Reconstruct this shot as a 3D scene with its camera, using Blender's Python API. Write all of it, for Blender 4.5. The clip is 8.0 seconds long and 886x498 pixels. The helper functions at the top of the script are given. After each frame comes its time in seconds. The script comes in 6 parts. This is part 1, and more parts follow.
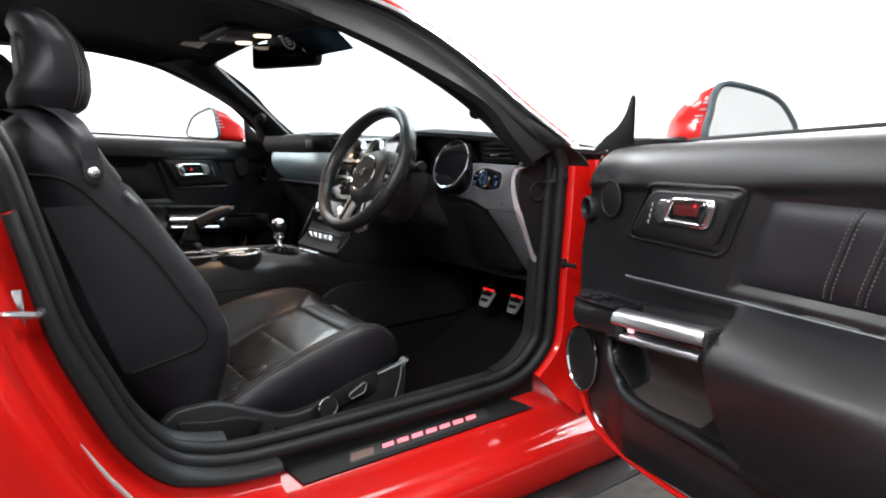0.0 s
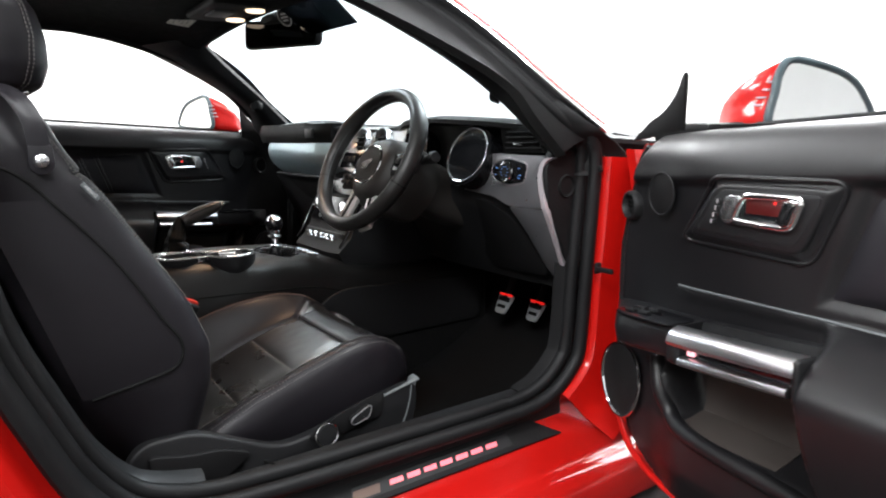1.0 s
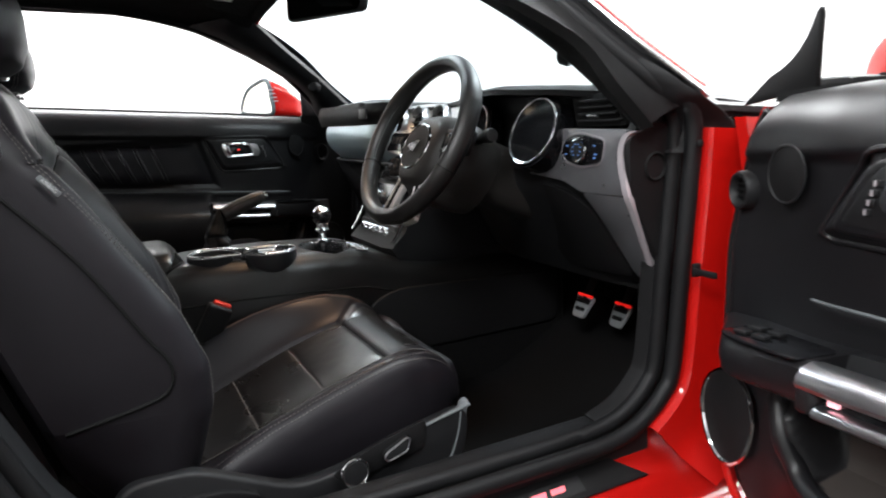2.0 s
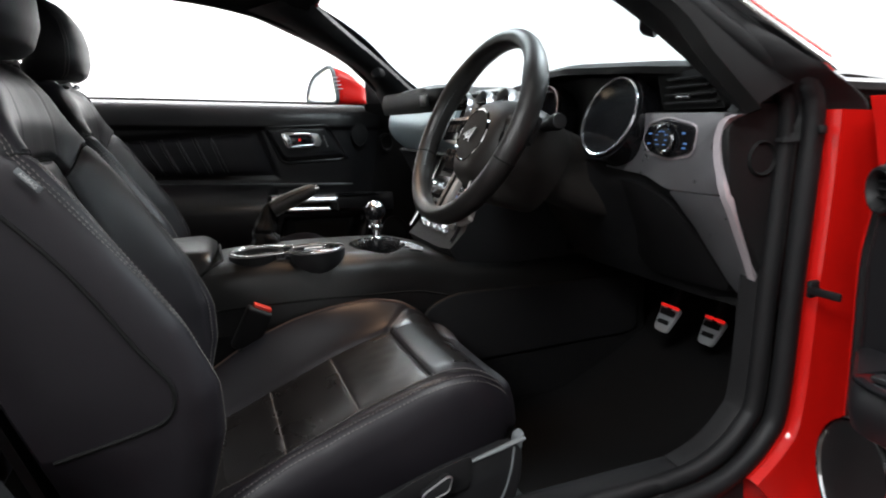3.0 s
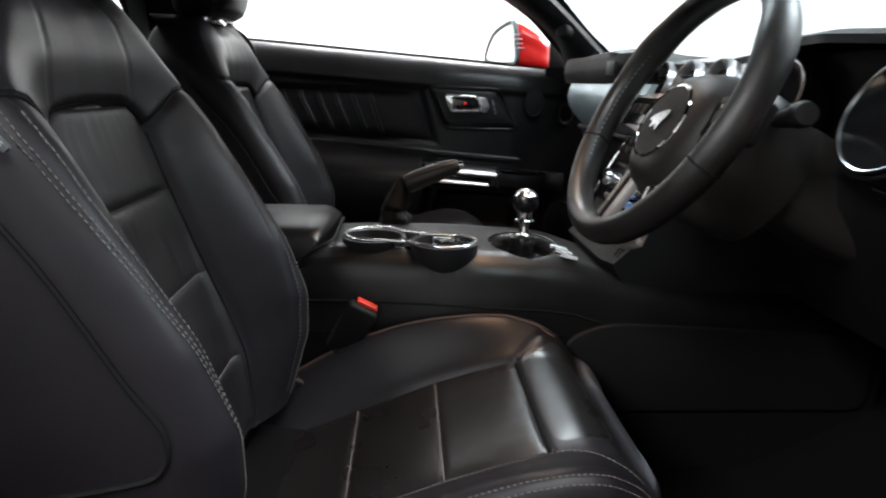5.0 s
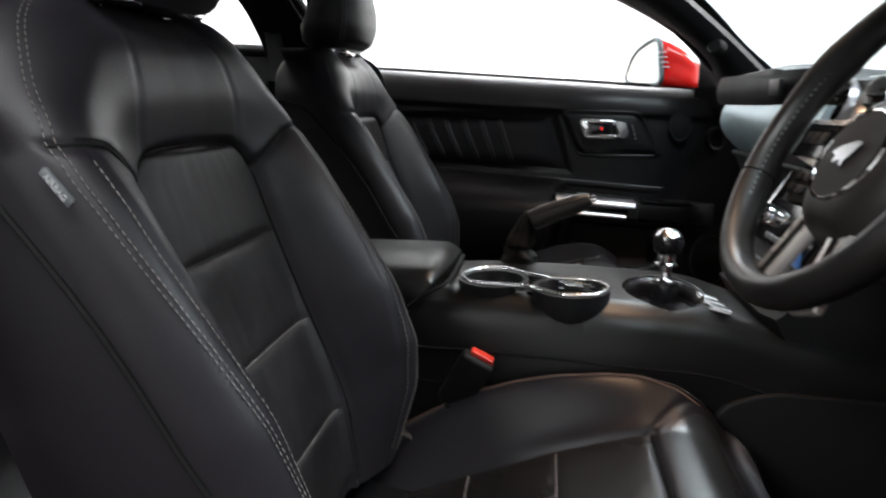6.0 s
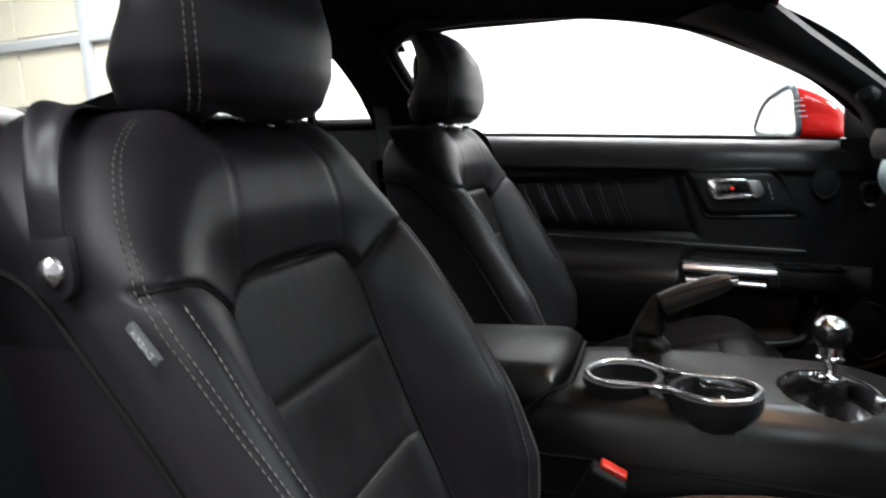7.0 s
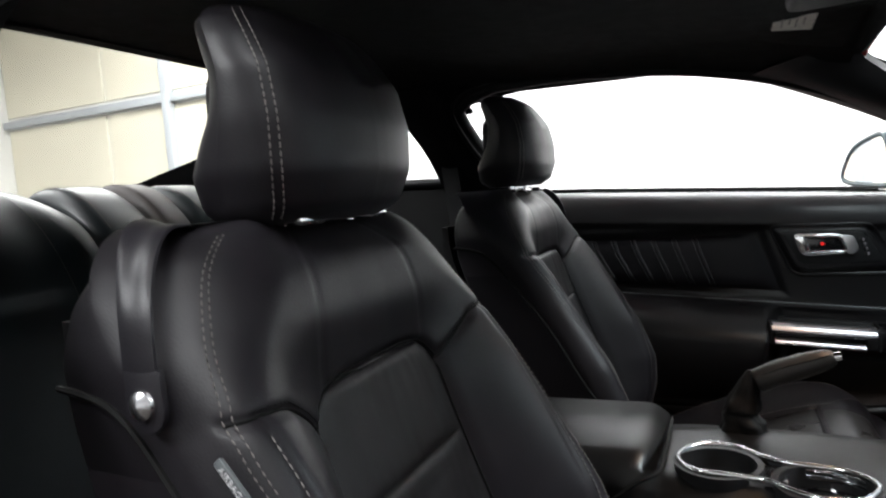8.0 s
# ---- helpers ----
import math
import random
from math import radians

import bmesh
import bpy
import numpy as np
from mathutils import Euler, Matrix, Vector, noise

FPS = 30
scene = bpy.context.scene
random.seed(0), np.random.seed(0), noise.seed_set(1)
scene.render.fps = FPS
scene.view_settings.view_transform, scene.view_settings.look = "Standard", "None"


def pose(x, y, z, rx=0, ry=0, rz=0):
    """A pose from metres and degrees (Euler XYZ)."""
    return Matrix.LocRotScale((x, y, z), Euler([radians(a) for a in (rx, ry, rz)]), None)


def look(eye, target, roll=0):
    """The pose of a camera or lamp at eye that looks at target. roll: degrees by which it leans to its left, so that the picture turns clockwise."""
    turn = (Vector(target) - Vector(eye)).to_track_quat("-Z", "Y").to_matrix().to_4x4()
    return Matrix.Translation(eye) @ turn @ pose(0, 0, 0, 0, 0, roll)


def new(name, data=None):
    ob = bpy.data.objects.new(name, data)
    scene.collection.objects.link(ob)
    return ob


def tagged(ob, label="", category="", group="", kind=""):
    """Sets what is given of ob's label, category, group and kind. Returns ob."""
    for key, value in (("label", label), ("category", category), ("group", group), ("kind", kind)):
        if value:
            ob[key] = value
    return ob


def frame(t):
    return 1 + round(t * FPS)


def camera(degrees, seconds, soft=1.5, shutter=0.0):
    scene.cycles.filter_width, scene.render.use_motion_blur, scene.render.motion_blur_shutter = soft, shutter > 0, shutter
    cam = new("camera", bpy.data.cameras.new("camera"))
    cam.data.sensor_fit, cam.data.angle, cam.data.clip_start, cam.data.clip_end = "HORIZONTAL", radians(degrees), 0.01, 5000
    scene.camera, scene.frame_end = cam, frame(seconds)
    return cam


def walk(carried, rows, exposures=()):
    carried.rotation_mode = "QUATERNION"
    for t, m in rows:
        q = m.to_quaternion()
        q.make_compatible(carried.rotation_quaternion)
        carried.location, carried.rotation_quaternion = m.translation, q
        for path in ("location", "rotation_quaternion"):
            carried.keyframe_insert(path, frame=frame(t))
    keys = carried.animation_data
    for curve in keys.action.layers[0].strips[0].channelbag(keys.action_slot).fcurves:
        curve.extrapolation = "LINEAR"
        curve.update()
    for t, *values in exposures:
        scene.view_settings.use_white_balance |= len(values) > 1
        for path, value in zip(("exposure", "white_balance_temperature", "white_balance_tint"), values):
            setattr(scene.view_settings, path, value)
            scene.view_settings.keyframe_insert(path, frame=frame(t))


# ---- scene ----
cam = camera(68.1, 8.0, soft=2.0, shutter=0.5)
PATH = [
    (0, (1.844, 0.036, 0.969), (0.238, 1.18, 0.632), -0.9),
    (0.5, (1.762, 0.077, 0.957), (0.167, 1.233, 0.614), -0.6),
    (1, (1.677, 0.125, 0.951), (0.066, 1.258, 0.601), -0.8),
    (1.5, (1.601, 0.204, 0.938), (-0.071, 1.241, 0.575), -1.4),
    (2, (1.522, 0.31, 0.931), (-0.23, 1.193, 0.543), -2.7),
    (3.5, (1.332, 0.445, 0.917), (-0.545, 1.002, 0.509), -2.1),
    (4, (1.25, 0.486, 0.92), (-0.653, 0.927, 0.493), -0.6),
    (5.5, (1.085, 0.557, 0.922), (-0.851, 0.471, 0.43), 1.1),
    (6, (1.03, 0.563, 0.931), (-0.899, 0.266, 0.493), -0.1),
    (6.5, (0.982, 0.549, 0.951), (-0.926, 0.081, 0.58), -1.3),
    (7, (0.948, 0.537, 0.979), (-0.931, -0.082, 0.69), -3.0),
    (7.5, (0.934, 0.526, 1.008), (-0.918, -0.195, 0.786), -4.0),
    (8, (0.929, 0.515, 1.029), (-0.899, -0.282, 0.873), -4.5),
]
walk(cam, [(t, look(eye, target, roll)) for t, eye, target, roll in PATH], [(0, 0.30), (1.0, 0.22), (2.0, 0.10), (3.5, 0.0), (8, 0.0)])

# world: only a faint grey, the hall is closed
world = bpy.data.worlds.new("hall_air")
scene.world = world
world.use_nodes = True
world.node_tree.nodes["Background"].inputs[0].default_value = (0.9, 0.95, 1.0, 1)
world.node_tree.nodes["Background"].inputs[1].default_value = 0.2

HALL = dict(x0=-5.5, x1=8.5, y0=-9.0, y1=7.0, h=4.4)
LAMP_POWER = 430.0
LAMPS = [(-3.4, -4.0, 1.0), (-3.4, 0.6, 1.1), (-0.6, 4.8, 1.7), (4.2, -3.0, 1.05), (0.6, -4.0, 1.0), (2.2, 1.5, 0.44)]
for lx, ly, share in LAMPS:
    lamp = bpy.data.lights.new("ceiling_lamp", "AREA")
    lamp.shape, lamp.size, lamp.size_y, lamp.energy, lamp.color = "RECTANGLE", 1.6, 2.4, LAMP_POWER * share, (0.975, 1.0, 1.02)
    new("ceiling_lamp", lamp).matrix_world = pose(lx, ly, HALL["h"] - 0.12)
# the two lit reading lamps of the overhead console
for lx in (-0.072, 0.076):
    lamp = bpy.data.lights.new("reading_lamp", "AREA")
    lamp.shape, lamp.size, lamp.energy, lamp.color = "DISK", 0.044, 0.52, (1.0, 0.62, 0.38)
    lamp.spread = radians(115)
    new("reading_lamp", lamp).matrix_world = pose(lx, 0.712, 1.2385)


# ---- materials ----
def material(name, color, rough=0.5, metal=0.0, spec=0.5, vary=0.15, scale=6.0, grain=0.0, grain_scale=300.0, coat=0.0, kind="noise", rough_vary=0.08):
    m = bpy.data.materials.new(name)
    m.use_nodes = True
    t = m.node_tree
    b = t.nodes["Principled BSDF"]
    b.inputs["Roughness"].default_value, b.inputs["Metallic"].default_value = rough, metal
    b.inputs["Specular IOR Level"].default_value = spec
    b.inputs["Coat Weight"].default_value = coat
    b.inputs["Coat Roughness"].default_value = 0.10
    co = t.nodes.new("ShaderNodeTexCoord")
    big = t.nodes.new("ShaderNodeTexNoise")
    big.inputs["Scale"].default_value, big.inputs["Detail"].default_value = scale, 4.0
    t.links.new(co.outputs["Object"], big.inputs["Vector"])
    ramp = t.nodes.new("ShaderNodeMapRange")
    ramp.interpolation_type = "SMOOTHERSTEP"
    ramp.inputs["From Min"].default_value, ramp.inputs["From Max"].default_value = 0.22, 0.78
    ramp.inputs["To Min"].default_value, ramp.inputs["To Max"].default_value = 1 - vary, 1 + vary
    t.links.new(big.outputs["Fac"], ramp.inputs["Value"])
    mul = t.nodes.new("ShaderNodeVectorMath")
    mul.operation = "SCALE"
    mul.inputs[0].default_value = color
    t.links.new(ramp.outputs[0], mul.inputs["Scale"])
    t.links.new(mul.outputs[0], b.inputs["Base Color"])
    rr = t.nodes.new("ShaderNodeMapRange")
    rr.interpolation_type = "SMOOTHERSTEP"
    rr.inputs["From Min"].default_value, rr.inputs["From Max"].default_value = 0.22, 0.78
    rr.inputs["To Min"].default_value, rr.inputs["To Max"].default_value = max(0.0, rough - rough_vary), min(1.0, rough + rough_vary)
    t.links.new(big.outputs["Fac"], rr.inputs["Value"])
    t.links.new(rr.outputs[0], b.inputs["Roughness"])
    if grain > 0:
        if kind == "leather":
            fine = t.nodes.new("ShaderNodeTexVoronoi")
            fine.feature = "SMOOTH_F1"
            out = fine.outputs["Distance"]
        else:
            fine = t.nodes.new("ShaderNodeTexNoise")
            fine.inputs["Detail"].default_value = 3.0
            out = fine.outputs["Fac"]
        fine.inputs["Scale"].default_value = grain_scale
        t.links.new(co.outputs["Object"], fine.inputs["Vector"])
        crease = t.nodes.new("ShaderNodeTexNoise")
        crease.inputs["Scale"].default_value, crease.inputs["Detail"].default_value = grain_scale / 14.0, 4.0
        t.links.new(co.outputs["Object"], crease.inputs["Vector"])
        add = t.nodes.new("ShaderNodeMath")
        add.operation = "MULTIPLY_ADD"
        add.inputs[1].default_value = 0.8
        t.links.new(crease.outputs["Fac"], add.inputs[0])
        t.links.new(out, add.inputs[2])
        bump = t.nodes.new("ShaderNodeBump")
        bump.inputs["Strength"].default_value, bump.inputs["Distance"].default_value = grain, 0.0012
        t.links.new(add.outputs[0], bump.inputs["Height"])
        t.links.new(bump.outputs[0], b.inputs["Normal"])
    return m


def glow(name, color, strength):
    m = material(name, color, 0.4)
    b = m.node_tree.nodes["Principled BSDF"]
    b.inputs["Emission Color"].default_value, b.inputs["Emission Strength"].default_value = (*color, 1), strength
    return m


def glass_material(name, tint=(0.96, 0.98, 0.97)):
    m = bpy.data.materials.new(name)
    m.use_nodes = True
    t = m.node_tree
    t.nodes.remove(t.nodes["Principled BSDF"])
    clear, gloss = t.nodes.new("ShaderNodeBsdfTransparent"), t.nodes.new("ShaderNodeBsdfGlossy")
    clear.inputs[0].default_value = (*tint, 1)
    gloss.inputs["Roughness"].default_value = 0.01
    mix = t.nodes.new("ShaderNodeMixShader")
    mix.inputs[0].default_value = 0.03
    t.links.new(clear.outputs[0], mix.inputs[1])
    t.links.new(gloss.outputs[0], mix.inputs[2])
    t.links.new(mix.outputs[0], t.nodes["Material Output"].inputs[0])
    return m


LEATHER = material("black_leather", (0.0098, 0.0086, 0.0108), 0.45, spec=0.28, vary=0.12, scale=5, grain=0.10, grain_scale=620, kind="leather")
LEATHER_INSERT = material("black_leather_insert", (0.0090, 0.0081, 0.0088), 0.45, spec=0.36, vary=0.2, scale=9, grain=0.12, grain_scale=620, kind="leather", rough_vary=0.1)
CUSHION_INSERT = material("worn_glossy_leather_insert", (0.0112, 0.0102, 0.0100), 0.30, spec=0.52, vary=0.12, scale=11, grain=0.10, grain_scale=620, kind="leather", rough_vary=0.05)
LEATHER_SIDE = material("black_leather_side", (0.0112, 0.0102, 0.0130), 0.46, spec=0.30, vary=0.08, scale=4, grain=0.09, grain_scale=620, kind="leather")
WHEEL_LEATHER = material("steering_wheel_leather", (0.0100, 0.0090, 0.0086), 0.42, spec=0.45, vary=0.15, scale=14, grain=0.2, grain_scale=700, kind="leather")
DOOR_TRIM = material("satin_black_door_trim", (0.0072, 0.0069, 0.0078), 0.40, spec=0.40, vary=0.08, scale=5, grain=0.10, grain_scale=900)
PLASTIC = material("black_moulded_plastic", (0.010, 0.010, 0.0108), 0.48, spec=0.28, vary=0.1, scale=5, grain=0.2, grain_scale=900)
DARK_PLASTIC = material("deep_black_plastic", (0.0062, 0.0060, 0.0064), 0.6, spec=0.18, vary=0.1, scale=5, grain=0.2, grain_scale=800)
GLOSS_BLACK = material("gloss_black_plastic", (0.006, 0.006, 0.007), 0.12, spec=0.5, vary=0.05)
CARPET = material("black_carpet", (0.0050, 0.0048, 0.0050), 0.95, spec=0.1, vary=0.35, scale=90, grain=0.9, grain_scale=700)
HEADLINER = material("black_headliner_cloth", (0.006, 0.006, 0.006), 0.95, spec=0.1, vary=0.15, scale=40, grain=0.4, grain_scale=900)
RUBBER = material("black_rubber_seal", (0.0055, 0.0055, 0.006), 0.55, spec=0.22, vary=0.12, scale=8, grain=0.15, grain_scale=400)
RED = material("red_car_paint", (0.40, 0.0045, 0.0028), 0.5, spec=0.10, vary=0.03, scale=3, coat=0.7, rough_vary=0.02)
CHROME = material("polished_chrome", (0.80, 0.80, 0.81), 0.07, 1.0, vary=0.03, scale=20, rough_vary=0.03)
SOFT_CHROME = material("softly_polished_chrome", (0.62, 0.62, 0.63), 0.22, 1.0, vary=0.03, scale=20, rough_vary=0.03)
CONSOLE = material("soft_console_skin", (0.0048, 0.0046, 0.0046), 0.38, spec=0.38, vary=0.1, scale=5, grain=0.12, grain_scale=700, kind="leather")
SATIN = material("satin_aluminium", (0.55, 0.55, 0.57), 0.28, 1.0, vary=0.02, scale=6, rough_vary=0.02)
TRIM_SILVER = material("brushed_silver_trim", (0.30, 0.30, 0.315), 0.34, 0.82, vary=0.06, scale=25, grain=0.08, grain_scale=1200)
TRIM_BLUE = material("brushed_aluminium_dash_trim", (0.34, 0.43, 0.47), 0.38, 0.6, vary=0.06, scale=25, grain=0.08, grain_scale=1200)
TRIM_EDGE = material("pale_trim_edge", (0.42, 0.38, 0.40), 0.4, 0.3, vary=0.05)
THREAD = material("grey_stitching_thread", (0.11, 0.10, 0.095), 0.8, vary=0.15, scale=60)
SEAM = material("dark_seam", (0.004, 0.004, 0.004), 0.8, spec=0.2, vary=0.05)
GREY_PLASTIC = material("grey_plastic", (0.10, 0.11, 0.115), 0.5, vary=0.08)
PAPER = material("printed_label_paper", (0.82, 0.80, 0.73), 0.7, vary=0.08, scale=60)
WHITE_INK = material("pale_print", (0.55, 0.55, 0.56), 0.6)
GREY_INK = material("grey_print", (0.30, 0.27, 0.25), 0.6)
BELT_WEB = material("seat_belt_webbing", (0.018, 0.018, 0.019), 0.75, vary=0.15, scale=200, grain=0.5, grain_scale=1400)
RED_PLASTIC = material("red_buckle_button", (0.60, 0.035, 0.02), 0.35, vary=0.06)
RED_GLOW = glow("red_ambient_glow", (1.0, 0.02, 0.015), 0.55)
GAITER = material("soft_gaiter_leather", (0.0045, 0.0042, 0.0042), 0.6, spec=0.22, vary=0.2, scale=20, grain=0.2, grain_scale=600, kind="leather")
SPOKE_SILVER = material("painted_silver_spoke", (0.60, 0.58, 0.56), 0.30, 0.55, vary=0.05, scale=30)
PEDAL_METAL = material("brushed_pedal_metal", (0.32, 0.33, 0.34), 0.40, 0.4, vary=0.08, scale=40, grain=0.1, grain_scale=900)
SILL_GLOW = glow("red_lit_lettering", (1.0, 0.16, 0.20), 0.55)
LAMP_GLOW = glow("warm_reading_lamp", (1.0, 0.80, 0.58), 1.6)
BLUE_GLOW = glow("blue_lit_button", (0.08, 0.18, 0.42), 0.05)
MIRROR = material("mirror_glass", (0.90, 0.92, 0.92), 0.01, 1.0, vary=0.0, rough_vary=0.0)
BENCH_LEATHER = material("glossy_rear_leather", (0.0066, 0.0098, 0.0115), 0.40, spec=0.30, vary=0.05, scale=5, grain=0.08, grain_scale=620, kind="leather", rough_vary=0.02)
SOFT_DASH = material("soft_brown_black_dash_skin", (0.019, 0.0168, 0.0155), 0.48, spec=0.34, vary=0.12, scale=8, grain=0.18, grain_scale=800, kind="leather")
TAN_LEATHER = material("worn_tan_grey_leather", (0.060, 0.050, 0.046), 0.55, spec=0.25, vary=0.12, scale=12, grain=0.1, grain_scale=620, kind="leather")
GLASS = glass_material("clear_car_glass", (0.87, 0.92, 0.94))
TINT = glass_material("tinted_sun_band", (0.05, 0.055, 0.06))
BLUE_TINT = material("mirror_frame_plastic", (0.05, 0.075, 0.085), 0.4, vary=0.2, scale=30)
WALL_WHITE = material("white_painted_wall", (0.86, 0.86, 0.85), 0.8, spec=0.2, vary=0.02, scale=1.5, grain=0.05, grain_scale=60)
WALL_GREY = material("grey_painted_wall", (0.74, 0.74, 0.74), 0.8, spec=0.2, vary=0.03, scale=1.5)
WALL_CREAM = material("cream_wall_panel", (0.83, 0.79, 0.66), 0.6, spec=0.3, vary=0.03, scale=1.2)
BEAM_GREY = material("grey_painted_steel", (0.50, 0.53, 0.57), 0.5, vary=0.06, scale=3)
CONCRETE = material("dark_workshop_floor", (0.026, 0.0215, 0.0185), 0.85, spec=0.25, vary=0.55, scale=22, grain=0.6, grain_scale=120)
TAN = material("tan_leather_piping", (0.09, 0.05, 0.035), 0.6, vary=0.1)
BARK_BLACK = material("side_skirt_plastic", (0.02, 0.019, 0.02), 0.45, vary=0.15, scale=10, grain=0.2, grain_scale=500)


# ---- mesh tools ----
def V(*a):
    return Vector(a)


def lerp(a, b, t):
    return a + (b - a) * t


def sstep(a, b, x):
    t = min(1.0, max(0.0, (x - a) / (b - a)))
    return t * t * (3 - 2 * t)


def interp(x, rows):
    """Smooth table look-up: rows of (x, a, b, ...)."""
    xs = [r[0] for r in rows]
    return [float(np.interp(x, xs, [r[k] for r in rows])) for k in range(1, len(rows[0]))]


def soften(rows, width):
    """The same table in finer steps, with its kinks rounded over the given width."""
    x0, x1 = rows[0][0], rows[-1][0]
    xs, out = np.linspace(x0, x1, 121), []
    for x in xs:
        reach = min(width, x - x0, x1 - x)
        if reach < 1e-5:
            out.append((float(x), *interp(x, rows)))
            continue
        near = np.linspace(-1.6, 1.6, 17)
        share = np.exp(-near ** 2)
        vals = np.array([interp(x + d * reach / 1.6, rows) for d in near])
        out.append((float(x), *[float(v) for v in (vals * share[:, None]).sum(0) / share.sum()]))
    return out


def curve(points, n):
    """n + 1 points of a smooth curve through the given ones."""
    p = [Vector(q) for q in points]
    p = [p[0] * 2 - p[1]] + p + [p[-1] * 2 - p[-2]]
    out, last = [], len(p) - 3
    for i in range(n + 1):
        s = i / n * last
        k = min(int(s), last - 1)
        t = s - k
        a, b, c, d = p[k], p[k + 1], p[k + 2], p[k + 3]
        out.append(0.5 * (2 * b + (c - a) * t + (2 * a - 5 * b + 4 * c - d) * t * t + (3 * b - a - 3 * c + d) * t ** 3))
    return out


def loft(rings, cap=True, closed=True):
    bm = bmesh.new()
    vs = [[bm.verts.new(p) for p in r] for r in rings]
    n = len(rings[0])
    for a, b in zip(vs, vs[1:]):
        for i in range(n if closed else n - 1):
            j = (i + 1) % n
            bm.faces.new((a[i], a[j], b[j], b[i]))
    if cap and closed:
        bm.faces.new(list(reversed(vs[0])))
        bm.faces.new(vs[-1])
    bmesh.ops.recalc_face_normals(bm, faces=bm.faces)
    return bm


def tube(points, r, n=8, closed=False, flat=1.0):
    """A round (or flattened) cord along points; r is one radius or one for each point."""
    p = [Vector(q) for q in points]
    m = len(p)
    rs = r if isinstance(r, (list, tuple)) else [r] * m
    up, rings = None, []
    for i in range(m):
        a, b = (p[i - 1], p[(i + 1) % m]) if closed else (p[max(0, i - 1)], p[min(m - 1, i + 1)])
        t = (b - a).normalized()
        if up is None:
            up = V(0, 0, 1) if abs(t.z) < 0.9 else V(0, 1, 0)
        up = (up - t * up.dot(t)).normalized()
        side = t.cross(up)
        rings.append([p[i] + (math.cos(2 * math.pi * k / n) * side + math.sin(2 * math.pi * k / n) * up * flat) * rs[i] for k in range(n)])
    if closed:
        rings.append(rings[0])
        bm = loft(rings, cap=False)
        bmesh.ops.remove_doubles(bm, verts=bm.verts, dist=1e-6)
        return bm
    return loft(rings)


def box(cx, cy, cz, sx, sy, sz, bevel=0.004, seg=2, turn=None):
    bm = bmesh.new()
    bmesh.ops.create_cube(bm, size=1.0)
    bmesh.ops.scale(bm, vec=(sx, sy, sz), verts=bm.verts)
    if bevel:
        bmesh.ops.bevel(bm, geom=bm.edges[:], offset=min(bevel, 0.45 * min(sx, sy, sz)), segments=seg, profile=0.5, affect="EDGES")
    bm.transform(Matrix.Translation((cx, cy, cz)) @ (turn.to_4x4() if turn else Matrix()))
    return bm


def prism(outline, vec, bevel=0.003, seg=2):
    """A flat outline (3D points) pushed along vec, with rounded edges."""
    bm = bmesh.new()
    f = bm.faces.new([bm.verts.new(p) for p in outline])
    new_geom = bmesh.ops.extrude_face_region(bm, geom=[f])["geom"]
    bmesh.ops.translate(bm, vec=vec, verts=[g for g in new_geom if isinstance(g, bmesh.types.BMVert)])
    bmesh.ops.recalc_face_normals(bm, faces=bm.faces)
    if bevel:
        sharp = [e for e in bm.edges if len(e.link_faces) == 2 and e.calc_face_angle(0) > 0.6]
        bmesh.ops.bevel(bm, geom=sharp, offset=bevel, segments=seg, profile=0.5, affect="EDGES", clamp_overlap=True)
    return bm


def sheet(fn, nu, nv, thick=None):
    """A surface fn(u, v), u and v from 0 to 1, given depth along the vector thick."""
    bm = bmesh.new()
    g = [[bm.verts.new(fn(i / nu, j / nv)) for j in range(nv + 1)] for i in range(nu + 1)]
    for i in range(nu):
        for j in range(nv):
            bm.faces.new((g[i][j], g[i + 1][j], g[i + 1][j + 1], g[i][j + 1]))
    if thick is not None:
        d = Vector(thick)
        h = [[bm.verts.new(w.co + d) for w in row] for row in g]
        for i in range(nu):
            for j in range(nv):
                bm.faces.new((h[i][j + 1], h[i + 1][j + 1], h[i + 1][j], h[i][j]))
        rim = [(i, 0) for i in range(nu)] + [(nu, j) for j in range(nv)] + [(i, nv) for i in range(nu, 0, -1)] + [(0, j) for j in range(nv, 0, -1)]
        for (a, b), (c, e) in zip(rim, rim[1:] + rim[:1]):
            bm.faces.new((g[a][b], h[a][b], h[c][e], g[c][e]))
        bmesh.ops.recalc_face_normals(bm, faces=bm.faces)
    return bm


def lathe(profile, n=32, m=None):
    """Turns (radius, height) pairs round z, closed at both ends."""
    rings = [[V(r * math.cos(2 * math.pi * k / n), r * math.sin(2 * math.pi * k / n), z) for k in range(n)] for r, z in profile]
    bm = loft(rings)
    if m is not None:
        bm.transform(m)
    return bm


def facing(origin, normal):
    """A frame at origin whose z points along normal."""
    return Matrix.Translation(origin) @ Vector(normal).to_track_quat("Z", "Y").to_matrix().to_4x4()


def join(*bms):
    out = bms[0]
    for b in bms[1:]:
        me = bpy.data.meshes.new("tmp")
        b.to_mesh(me)
        out.from_mesh(me)
        bpy.data.meshes.remove(me)
        b.free()
    return out


